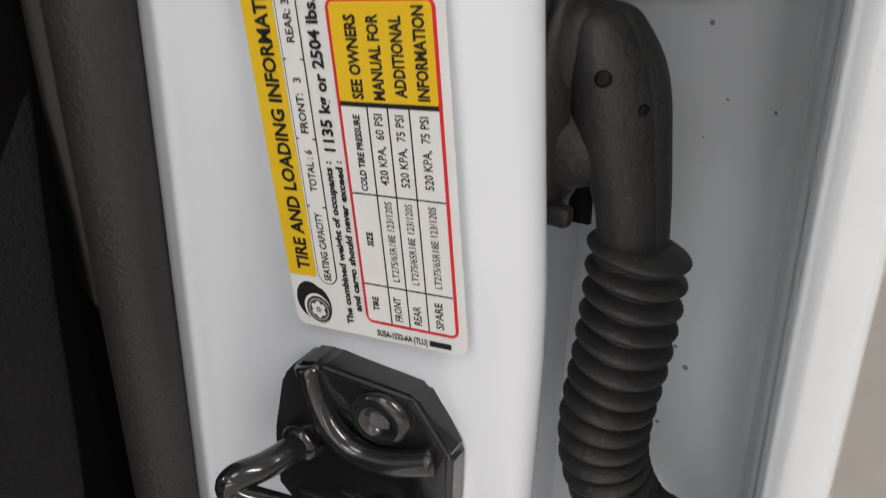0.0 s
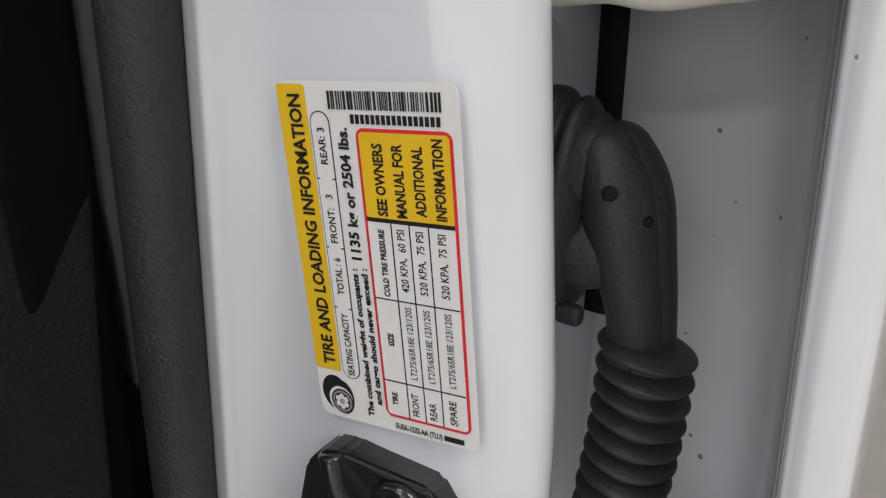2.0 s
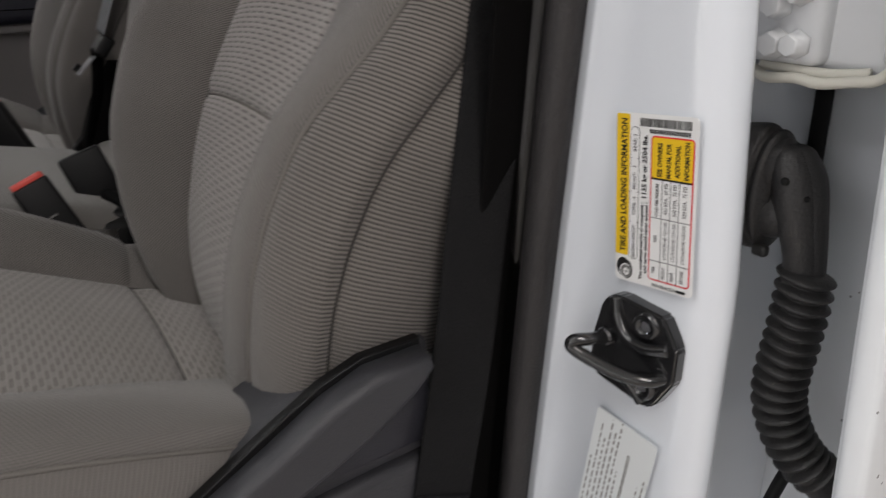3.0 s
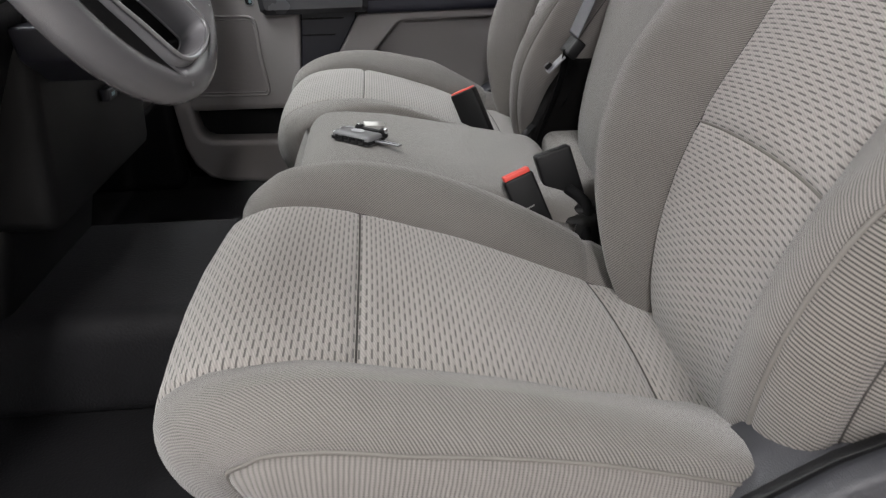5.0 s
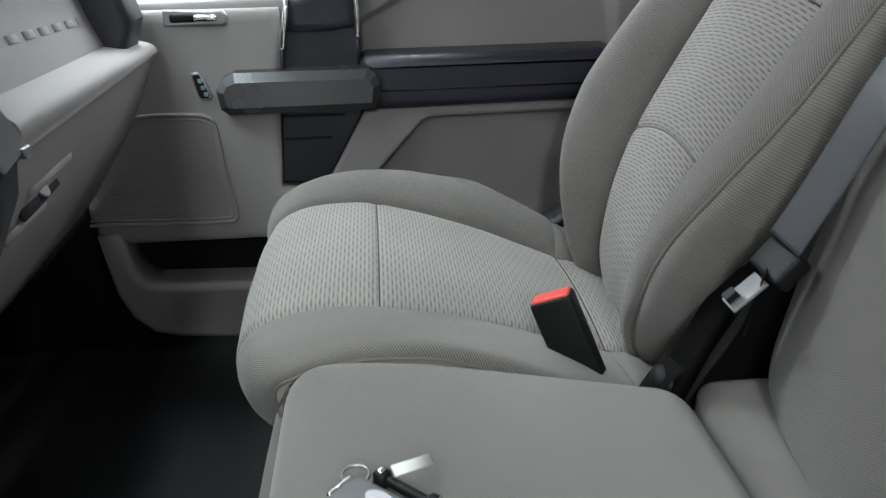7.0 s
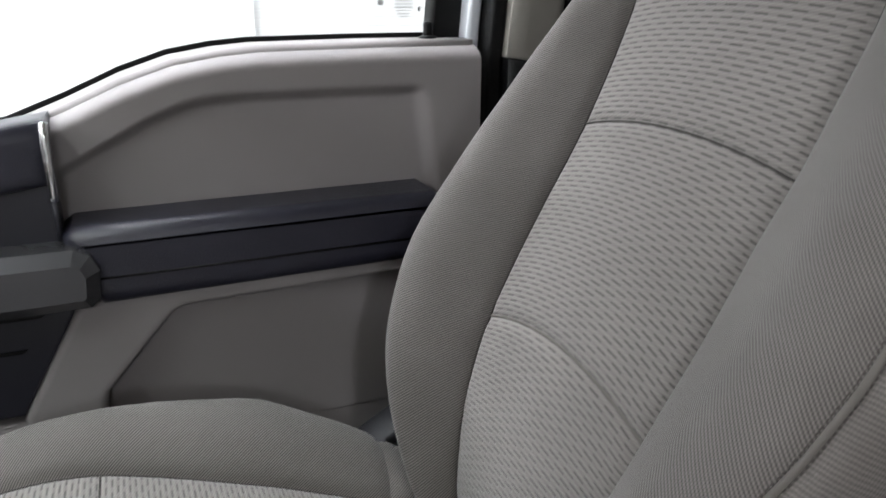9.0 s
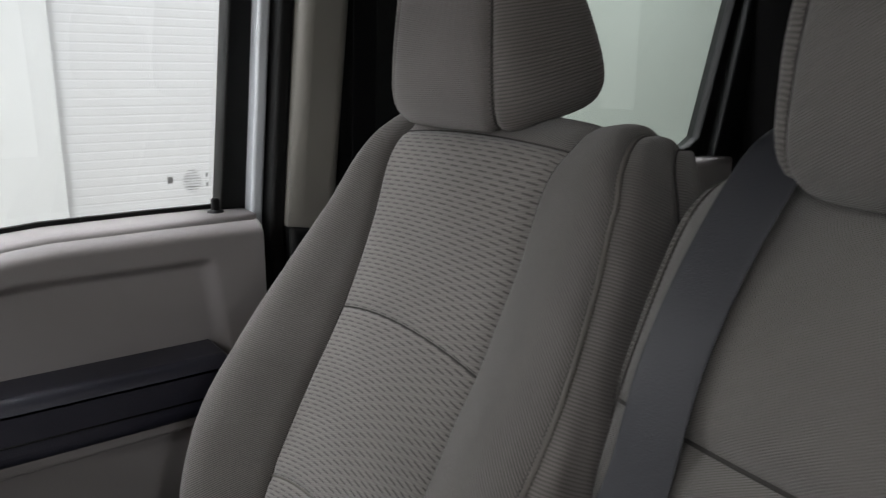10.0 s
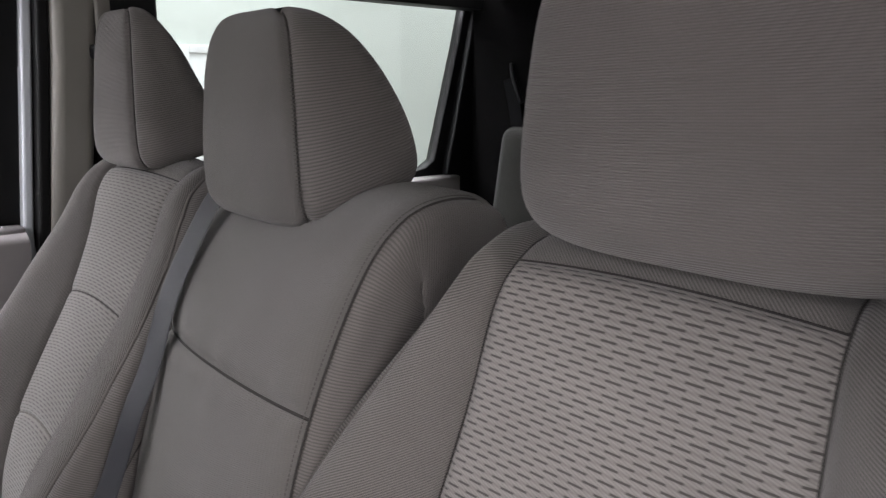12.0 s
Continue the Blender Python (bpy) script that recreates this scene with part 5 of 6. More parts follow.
# armrest
dpanel("armrest", [(-0.356, 1.298), (-0.345, 1.306), (0.068, 1.309), (0.078, 1.300), (0.066, 1.222), (-0.324, 1.216), (-0.350, 1.240)], 1.774, 1.88, pad_dark, 0.020, seg=7)
under(tube("armrest_seam", [(-0.345, 1.7742, 1.250), (-0.15, 1.7742, 1.251), (0.066, 1.7742, 1.253)], 0.0016, trim_black, None, sides=8), door)
# grab handle
dpanel("grab_handle", [(-0.578, 1.281), (-0.558, 1.290), (-0.345, 1.290), (-0.330, 1.282), (-0.322, 1.264), (-0.325, 1.234), (-0.335, 1.224), (-0.572, 1.222), (-0.585, 1.232), (-0.589, 1.262)], 1.748, 1.80, gray_metal, 0.0135, "dark gray bevelled grab handle", 1)
# lever, switch pack, speaker
dpanel("lever_bezel", [(-0.660, 1.386), (-0.568, 1.384), (-0.560, 1.376), (-0.562, 1.366), (-0.570, 1.361), (-0.660, 1.362)], 1.7835, 1.80, silver, 0.003)
under(rbox("lever_cavity", (-0.650, 1.7815, 1.3665), (-0.585, 1.790, 1.3805), 0.004, trim_black, None), door)
under(rbox("release_lever", (-0.612, 1.775, 1.368), (-0.575, 1.784, 1.379), 0.004, chrome, None, "small chrome release lever"), door)
dpanel("switch_pack", [(-0.632, 1.287), (-0.618, 1.290), (-0.611, 1.283), (-0.600, 1.250), (-0.604, 1.243), (-0.618, 1.243), (-0.623, 1.249)], 1.783, 1.80, silver, 0.003)
dpanel("switch_face", [(-0.628, 1.284), (-0.617, 1.286), (-0.604, 1.251), (-0.607, 1.246), (-0.617, 1.246), (-0.621, 1.251)], 1.7815, 1.79, trim_black, 0.002)
for i, z in enumerate((1.275, 1.264, 1.253)):
    under(rbox("switch_icon", (-0.620 + 0.0035 * i, 1.7808, z - 0.0035), (-0.613 + 0.0035 * i, 1.7825, z + 0.0035), 0.001, icon_blue, None), door)
grille_line = smooth_line([(-0.78, 1.786, 1.19), (-0.73, 1.786, 1.217), (-0.64, 1.786, 1.219), (-0.612, 1.786, 1.213), (-0.603, 1.786, 1.195), (-0.598, 1.786, 1.12), (-0.588, 1.786, 1.045), (-0.592, 1.786, 1.028), (-0.61, 1.786, 1.025), (-0.72, 1.786, 1.026), (-0.86, 1.786, 1.03)], 60)
under(tube("grille_rim", grille_line, 0.0035, trim_gray, None, sides=8), door)
grille_line = [(x * 0.985 - 0.0125, y, 1.12 + (z - 1.12) * 0.92) for x, y, z in grille_line]
under(tube("grille_rim", grille_line, 0.002, trim_gray, None, sides=8), door)
bm = bmesh.new()
for i in range(60):
    z = 1.036 + 0.00306 * i
    right = -0.600 - 0.013 * (z - 1.036) / 0.18
    bmesh.ops.create_cube(bm, size=1.0, matrix=Matrix.Translation(((right - 0.86) / 2, 1.7875, z)) @ Matrix.Diagonal(((right + 0.86), 0.0016, 0.0015, 1)))
under(part("speaker_grille", bm, trim_gray, None, "ribbed gray speaker grille", smooth=False), door)
# map pocket
dpanel("pocket_back", [(-0.80, 1.00), (-0.42, 1.00), (-0.42, 0.86), (-0.80, 0.86)], 1.84, 1.87, trim_black, 0.0)
dpanel("pocket_rail", [(-0.832, 1.01), (-0.790, 1.012), (-0.782, 0.960), (-0.776, 0.935), (-0.764, 0.920), (-0.745, 0.912), (-0.40, 0.902), (-0.20, 0.90), (-0.20, 0.79), (-0.60, 0.792), (-0.72, 0.800), (-0.765, 0.812), (-0.798, 0.845), (-0.818, 0.895)], 1.770, 1.86, trim_gray, 0.014, seg=6)
under(rbox("lock_knob", (0.105, 1.907, 1.480), (0.117, 1.919, 1.508), 0.004, trim_black, None, "black lock knob"), door)
under(lathe("knob_seat", [(0, 0.013), (0.004, 0.012), (0.006, 0.008)], (0.111, 1.913, 1.484), (0, 0, 1), trim_black, None), door)
dpanel("belt_seal", [(x, z + 0.006) for x, z in SILL] + [(x, z - 0.002) for x, z in SILL[::-1]], 1.945, 1.956, rubber, 0.0)
frame_poly = [(0.124, 1.486), (0.163, 1.484), (0.192, 1.80), (0.212, 2.02), (0.172, 2.02), (0.155, 1.80)]
dpanel("window_frame", frame_poly, 1.925, 1.968, rubber, 0.004)
dpanel("frame_top", [(-0.62, 2.03), (0.21, 2.03), (0.20, 1.985), (-0.60, 1.985)], 1.86, 1.92, trim_black, 0.004)
dpanel("door_edge", [(0.158, 0.80), (0.182, 0.80), (0.180, 1.47), (0.210, 1.80), (0.228, 2.02), (0.210, 2.02), (0.190, 1.80), (0.162, 1.484)], 1.898, 1.97, white_paint, 0.006, "white painted door edge")
pane = dpanel("pane", [(-0.95, 1.37), (0.15, 1.47), (0.20, 2.03), (-0.55, 2.03)], 1.957, 1.961, glass, 0.0, "clear side window glass")
pane.visible_shadow = False
# etched mark on the glass
for i in range(9):
    w = 0.004 + 0.010 * math.sin(math.pi * (i + 0.5) / 9)
    z = 1.512 + 0.0042 * i
    under(rbox("etched_mark", (0.092 - w, 1.9562, z), (0.092 + w, 1.9566, z + 0.0014), 0.0, etched_gray, None), door)
under(rbox("etched_mark", (0.055, 1.9562, 1.528), (0.063, 1.9566, 1.538), 0.0, etched_gray, None), door)
for z in (1.520, 1.535):
    under(rbox("etched_mark", (0.113, 1.9562, z), (0.117, 1.9566, z + 0.006), 0.0, etched_gray, None), door)

# ---- right side of the cab behind the door ----
structure(slab("pillar_seal_right", [(0.184, 0.80), (0.207, 0.80), (0.204, 1.45), (0.235, 1.80), (0.252, 2.03), (0.230, 2.03), (0.213, 1.80), (0.182, 1.46)], 1.872, 1.97, rubber, None, 0.006), "black rubber weatherstrip on the right pillar", "weatherstrip")
structure(slab("pillar_trim_upper", [(0.204, 1.462), (0.278, 1.450), (0.315, 1.80), (0.335, 2.04), (0.255, 2.04), (0.237, 1.80)], 1.842, 1.95, trim_beige, None, 0.018, seg=6), "beige plastic upper trim of the right pillar", "trim")
structure(slab("pillar_trim_lower", [(0.206, 1.462), (0.300, 1.450), (0.36, 1.44), (0.36, 0.80), (0.206, 0.80)], 1.850, 1.95, trim_black, None, 0.010), "black plastic lower trim of the right pillar", "trim")
structure(slab("pillar_back_right", [(0.275, 0.80), (0.46, 0.80), (0.46, 2.05), (0.33, 2.05), (0.31, 1.80)], 1.872, 1.96, trim_black, None, 0.01), "black rear half of the right pillar", "pillar")
belt_r = thing("passenger_belt", "black seat belt hanging from its loop on the pillar", "seat belt", at=(0.31, 1.83, 0.85))
under(tube("webbing", smooth_line([(0.330, 1.828, 1.83), (0.325, 1.826, 1.70), (0.315, 1.822, 1.50), (0.30, 1.82, 1.25), (0.29, 1.82, 0.85)], 20), 0.01, webbing_dark, None, flat=(0.047, 0.0016, (1, 0.2, 0)), sides=12), belt_r)
under(rbox("loop_bracket", (0.300, 1.812, 1.815), (0.362, 1.842, 1.845), 0.008, trim_black, None), belt_r)
under(lathe("loop_bolt", [(0, 0.013), (0.008, 0.012), (0.010, 0.008)], (0.333, 1.842, 1.865), (0, -1, 0), trim_black, None), belt_r)
under(rbox("height_slide", (0.318, 1.832, 1.84), (0.348, 1.846, 2.0), 0.006, trim_beige, None), belt_r)

for dx, dz in ((0.0, 0.0), (0.030, -0.028)):
    under(rbox("anchor_cover", (-0.070 + dx, 1.672, 1.034 + dz), (0.012 + dx, 1.716, 1.052 + dz), 0.005, trim_dark, None, turn=pose(0, 0, 0, 14, -30, 0)), belt_r)
under(rbox("anchor_plate", (-0.052, 1.676, 1.030), (0.020, 1.700, 1.033), 0.001, steel, None, turn=pose(0, 0, 0, 14, -30, 0)), belt_r)

rear_side = thing("rear_side_door", "closed rear passenger door with tinted window", "door", at=(0.9, 1.93, 0.78))


def rpanel(name, poly, y0, y1, material, r=0.006, label=""):
    return under(slab(name, poly, y0, y1, material, None, r, label, 4), rear_side)


rpanel("inner_trim", [(0.46, 0.80), (1.36, 0.80), (1.36, 1.50), (1.22, 1.500), (1.0, 1.492), (0.46, 1.485)], 1.86, 1.955, trim_gray, 0.014)
rpanel("window_seal", [(0.46, 1.494), (1.0, 1.500), (1.19, 1.508), (1.27, 1.524), (1.305, 1.545), (1.405, 1.90), (1.435, 2.02), (1.50, 2.02), (1.40, 1.60), (1.36, 1.50), (1.0, 1.486), (0.46, 1.484)], 1.925, 1.965, rubber, 0.004)
rpanel("window_frame", [(1.358, 0.80), (1.335, 1.50), (1.46, 2.03), (1.60, 2.03), (1.60, 0.80)], 1.90, 1.965, trim_black, 0.006)
rpanel("frame_top", [(0.46, 2.035), (1.5, 2.035), (1.48, 1.99), (0.46, 1.985)], 1.86, 1.93, trim_black, 0.004)
pane = rpanel("pane", [(0.46, 1.48), (1.32, 1.48), (1.46, 2.03), (0.46, 2.03)], 1.945, 1.949, tint_glass, 0.0, "green tinted window glass")
pane.visible_shadow = False

# ---- rear bench, rear wall and back window ----
bench = thing("rear_bench", "taupe cloth rear bench with upright backrest, coloured dark for shade", "seat", at=(1.0, 0.97, 0.78))
for y0, y1 in ((0.20, 1.068), (1.078, 1.60)):
    under(rbox("backrest", (1.195, y0, 1.10), (1.33, y1, 1.660), 0.035, shaded_rear_cloth, None, seg=5, turn=pose(0, 0, 0, 0, 9, 0), bulge=0.006), bench)
    under(rbox("cushion", (0.70, y0, 1.00), (1.20, y1, 1.14), 0.04, shaded_rear_cloth, None, seg=5, bulge=0.008), bench)
line = smooth_line([(1.205, 1.20, 1.625), (1.175, 1.16, 1.50), (1.150, 1.14, 1.40), (1.13, 1.13, 1.28)], 20)
under(tube("seam_cord", line, 0.003, shaded_rear_cloth, None), bench)
headrest(bench, 1.318, 1.195, 1.680, 1.205, 1.862, 0.096, 0.090, 0.095, 0.060, shaded_rear_cloth, shaded_rear_cloth)
for dy in (-0.05, 0.05):
    under(tube("headrest_post", [(1.245, 1.318 + dy, 1.63), (1.245, 1.318 + dy, 1.70)], 0.006, steel, None), bench)
    under(rbox("post_guide", (1.228, 1.300 + dy, 1.640), (1.262, 1.336 + dy, 1.656), 0.005, trim_beige, None), bench)
structure(rbox("rear_wall_lower", (1.46, 0.12, 0.78), (1.56, 1.84, 1.585), 0.01, trim_black, None), "black lower rear wall of the cab", "wall")
structure(rbox("rear_pillar_right", (1.44, 1.625, 0.80), (1.60, 1.92, 2.06), 0.03, flocking, None, seg=5), "black cloth-covered rear corner trim of the cab", "pillar")
structure(rbox("rear_pillar_left", (1.44, 0.06, 1.55), (1.60, 0.32, 2.06), 0.03, trim_dark, None, seg=5), "charcoal plastic rear corner trim of the cab", "pillar")
structure(rbox("rear_header", (1.44, 0.25, 2.035), (1.58, 1.70, 2.07), 0.02, trim_beige, None), "gray trim above the back window", "trim")
structure(rbox("window_1", (1.50, 0.30, 1.60), (1.505, 1.66, 2.04), 0.0, glass, None), "clear back window glass of the cab", "window")
rear_belt = thing("rear_belt", "black seat belt on the rear corner trim", "seat belt", at=(1.43, 1.66, 1.5))
under(tube("webbing", smooth_line([(1.432, 1.74, 1.79), (1.425, 1.70, 1.66), (1.40, 1.66, 1.50)], 12), 0.01, webbing_dark, None, flat=(0.047, 0.002, (0, 1, 0)), sides=12), rear_belt)
under(tube("guide", smooth_line([(1.43, 1.73, 1.83), (1.415, 1.712, 1.80), (1.41, 1.690, 1.76), (1.415, 1.675, 1.72)], 12), 0.007, trim_black, None, sides=10), rear_belt)

structure(rbox("kick_panel", (-1.22, 1.885, 0.74), (-0.70, 1.91, 1.30), 0.006, carpet, None), "black kick panel at the side of the footwell", "wall")

# ---- dashboard ----
dash = thing("dashboard", "gray plastic dashboard with glovebox and centre controls", "dashboard", at=(-0.85, 0.97, 1.0))


def dash_skin(u, v):
    x, z = bent([(-0.95, 0.945), (-0.879, 1.019), (-0.82, 1.082), (-0.774, 1.145), (-0.721, 1.226), (-0.678, 1.312), (-0.668, 1.330), (-0.682, 1.343), (-0.728, 1.350)])(v)
    back = min(1.0, max(0.0, (v - 0.76) / 0.24))
    return (x + (0.020 + 0.035 * back) * (1 - u), 1.14 + 0.615 * u, z + (0.004 + 0.026 * back) * (1 - u))


under(sheet("lower_panel", dash_skin, [0.115 + 0.885 * i / 20 for i in range(21)], [i / 60 for i in range(61)], (-1.0, 1.4, 1.2), trim_gray, None), dash)


def dash_upper(u, v):
    x, z = bent([(-0.716, 1.338), (-0.722, 1.356), (-0.738, 1.40), (-0.750, 1.46), (-0.77, 1.52), (-0.84, 1.56), (-1.05, 1.58)])(v)
    return (x + 0.045 * (1 - u), 1.14 + 0.60 * u, z + 0.034 * (1 - u))


under(sheet("glovebox_lid", dash_upper, [0.09 + 0.91 * i / 20 for i in range(21)], [i / 50 for i in range(51)], (-1.1, 1.4, 1.3), trim_gray, None), dash)
under(rbox("dash_end", (-1.05, 1.745, 1.10), (-0.86, 1.765, 1.52), 0.008, trim_gray, None), dash)
under(rbox("dash_core", (-1.18, 0.14, 1.08), (-0.92, 1.76, 1.50), 0.03, trim_black, None), dash)
under(rbox("dash_top", (-1.25, 0.14, 1.50), (-0.86, 1.76, 1.575), 0.04, trim_dark, None, seg=5), dash)
under(tube("lid_gap", [tuple(np.array(dash_upper(0.09 + 0.91 * i / 12, 0.06)) + np.array((0.001, 0, -0.004))) for i in range(13)], 0.0035, trim_black, None), dash)
# embossed strokes on the lid in place of the maker's lettering
for i in range(7):
    a, b = np.array(dash_upper(0.27 + 0.083 * i, 0.29)), np.array(dash_upper(0.322 + 0.083 * i, 0.29))
    up = np.array(dash_upper(0.3, 0.345)) - np.array(dash_upper(0.3, 0.285))
    under(tube("emboss", [tuple(a + (0.0003, 0, 0)), tuple((a + b) / 2 + (0.0003, 0, 0)), tuple(b + (0.0003, 0, 0))], 0.0015, trim_gray, None, flat=(0.010, 0.0020, tuple(up)), sides=16), dash)
for p, q in (((-0.683, 1.268, 1.272), (-0.689, 1.395, 1.273)), ((-0.695, 1.222, 1.240), (-0.700, 1.330, 1.240))):
    under(tube("latch_bar", [p, tuple((np.array(p) + np.array(q)) / 2), q], 0.01, trim_gray, None, flat=(0.010, 0.010, (0, 0, 1)), sides=12), dash)
under(tube("latch_slot", [(-0.6915, 1.26, 1.256), (-0.694, 1.31, 1.256), (-0.697, 1.365, 1.257)], 0.01, trim_dark, None, flat=(0.022, 0.006, (-0.35, 0, 1)), sides=12), dash)
under(lathe("lock_barrel", [(0, 0.009), (0.004, 0.009), (0.005, 0.007)], (-0.692, 1.318, 1.258), (1, 0, 0.5), silver, None), dash)
under(slab("grip_post", [(-0.765, 1.345), (-0.690, 1.335), (-0.672, 1.385), (-0.700, 1.50), (-0.79, 1.52)], 1.655, 1.725, trim_dark, None, 0.012, "charcoal grip at the end of the lid", 3), dash)
# centre stack
under(rbox("stack_face", (-0.80, 0.76, 1.08), (-0.708, 1.185, 1.50), 0.02, trim_black, None, turn=pose(0, 0, 0, 0, 3, 0)), dash)
def face_plate(name, outline, x0, x1, material, r=0.004, label=""):
    """A plate with a (y, z) outline that stands out of the dash from x0 to x1."""
    bm = bmesh.new()
    low = [bm.verts.new((x0, y, z)) for y, z in outline]
    high = [bm.verts.new((x1, y, z)) for y, z in outline]
    bm.faces.new(low)
    bm.faces.new(high)
    for k in range(len(outline)):
        m = (k + 1) % len(outline)
        bm.faces.new((low[k], low[m], high[m], high[k]))
    bmesh.ops.recalc_face_normals(bm, faces=bm.faces[:])
    bmesh.ops.bevel(bm, geom=bm.edges[:] + bm.verts[:], offset=r, segments=3, affect="EDGES", profile=0.5)
    return under(part(name, bm, material, None, label), dash)


for flip in (0, 1):
    def across(rows):
        return [(1.94 - y if flip else y, z) for y, z in rows]
    face_plate("stack_rail", across([(1.050, 1.520), (1.066, 1.522), (1.137, 1.395), (1.163, 1.337), (1.146, 1.334), (1.120, 1.392)]), -0.70, -0.652, stack_gray, 0.005)
    face_plate("rail_elbow", across([(1.156, 1.338), (1.206, 1.338), (1.188, 1.298), (1.128, 1.262), (1.120, 1.268), (1.150, 1.302)]), -0.715, -0.650, trim_dark, 0.005)
    face_plate("rail_foot", across([(1.150, 1.330), (1.096, 1.312), (1.108, 1.282), (1.121, 1.270), (1.149, 1.303)]), -0.715, -0.656, stack_gray, 0.003)
face_plate("side_cover", [(1.114, 1.395), (1.172, 1.397), (1.216, 1.335), (1.164, 1.325)], -0.660, -0.645, stack_gray, 0.004, "gray cover flap beside the controls")
face_plate("cover_edge", [(1.106, 1.392), (1.117, 1.396), (1.167, 1.325), (1.158, 1.322)], -0.664, -0.648, trim_black, 0.002)
face_plate("cover_hinge", [(1.196, 1.339), (1.212, 1.339), (1.217, 1.329), (1.202, 1.327)], -0.652, -0.642, silver, 0.002)
under(rbox("vent_well", (-0.74, 1.120, 1.405), (-0.695, 1.232, 1.505), 0.008, rubber, None), dash)
for i in range(4):
    under(rbox("vent_slat", (-0.715, 1.130, 1.424 + 0.022 * i), (-0.680, 1.224, 1.4275 + 0.022 * i), 0.0015, spoke_gray, None), dash)
under(rbox("vent_chrome", (-0.692, 1.178, 1.394), (-0.676, 1.240, 1.406), 0.003, chrome, None), dash)


def dial(name, place, r, marks):
    ob = under(lathe(name, [(0, r * 1.12), (0.006, r * 1.12), (0.007, r), (0.026, r * 0.94), (0.029, r * 0.86), (0.030, r * 0.70), (0.027, r * 0.66)], place, (1, 0, 0.18), trim_dark, None, "", 40, 20, 0.012), dash)
    ring = lathe("dial_ring", [(0.0285, r * 0.92), (0.0305, r * 0.90), (0.031, r * 0.80), (0.0300, r * 0.78)], place, (1, 0, 0.18), chrome, None, "", 36)
    ring.parent = ob
    if marks:
        for m, a0 in ((blue_dial, 100), (red_dial, 20)):
            pts = []
            for k in range(9):
                a = radians(a0 + 10 * k)
                pts.append(Vector(place) + Vector((0.0305, 0, 0.0055)) + Vector((-0.004 * math.sin(a), math.cos(a) * r * 0.62 * -1 * -1, math.sin(a) * r * 0.62)))
            d = tube("dial_mark", pts, 0.003, m, None, sides=8)
            d.parent = ob
    return ob


dial("volume_dial", (-0.680, 1.098, 1.370), 0.022, False)
dial("heat_dial", (-0.688, 1.112, 1.268), 0.023, True)
for i in range(3):
    for k in range(3):
        b = under(rbox("stack_button", (-0.712, 1.055 - 0.045 * k, 1.262 - 0.030 * i), (-0.698, 1.092 - 0.045 * k, 1.280 - 0.030 * i), 0.003, trim_dark, None), dash)
        mark = rbox("button_mark", (-0.6984, 1.066 - 0.045 * k, 1.268 - 0.030 * i), (-0.6976, 1.080 - 0.045 * k, 1.273 - 0.030 * i), 0.0, icon_blue, None)
        mark.parent = b
under(rbox("display_glass", (-0.709, 0.82, 1.30), (-0.703, 1.10, 1.39), 0.004, gloss_black, None), dash)
# lower panel in front of the driver
under(rbox("knee_panel", (-0.80, 0.20, 1.08), (-0.76, 0.80, 1.38), 0.03, trim_black, None, turn=pose(0, 0, 0, 0, 24, 0)), dash)
under(rbox("stack_foot", (-0.86, 0.80, 0.86), (-0.82, 1.15, 1.14), 0.02, trim_black, None, turn=pose(0, 0, 0, 0, 14, 0)), dash)
under(tube("panel_edge", [(-0.80, 1.03, 1.025), (-0.80, 1.13, 1.025), (-0.80, 1.235, 1.025)], 0.0016, gray_metal, None, sides=8), dash)
under(tube("knee_edge", smooth_line([(-0.74, 0.30, 1.30), (-0.76, 0.30, 1.20), (-0.82, 0.30, 1.05), (-0.88, 0.30, 0.95)], 14), 0.014, trim_black, None), dash)

# ---- steering wheel ----
wheel = thing("steering_wheel", "black leather steering wheel with gray spokes and silver trim", "steering wheel", at=(-0.548, 0.546, 1.477))
WC, WR = Vector((-0.548, 0.546, 1.477)), 0.1785
WM = Matrix.Translation(WC) @ Matrix.Rotation(radians(-3.7), 4, "Z") @ Matrix.Rotation(radians(-22.5), 4, "Y")  # its face looks rearward and up


def wp(a, r, out=0.0):
    return tuple(WM @ Vector((out, r * math.sin(a), -r * math.cos(a))))


bm = bmesh.new()
N, M = 96, 16
rings = []
for i in range(N):
    a = 2 * math.pi * i / N
    fat = 1.0 + 0.12 * math.exp(-((a - 0.9) / 0.35) ** 2) + 0.12 * math.exp(-((2 * math.pi - a - 0.9) / 0.35) ** 2)
    ring = []
    for k in range(M):
        b = 2 * math.pi * k / M
        ring.append(bm.verts.new(wp(a, WR + 0.0168 * fat * math.cos(b), 0.0165 * math.sin(b))))
    rings.append(ring)
for i in range(N):
    for k in range(M):
        bm.faces.new((rings[i][k], rings[i][(k + 1) % M], rings[(i + 1) % N][(k + 1) % M], rings[(i + 1) % N][k]))
bmesh.ops.recalc_face_normals(bm, faces=bm.faces[:])
under(part("rim", bm, leather, None), wheel)


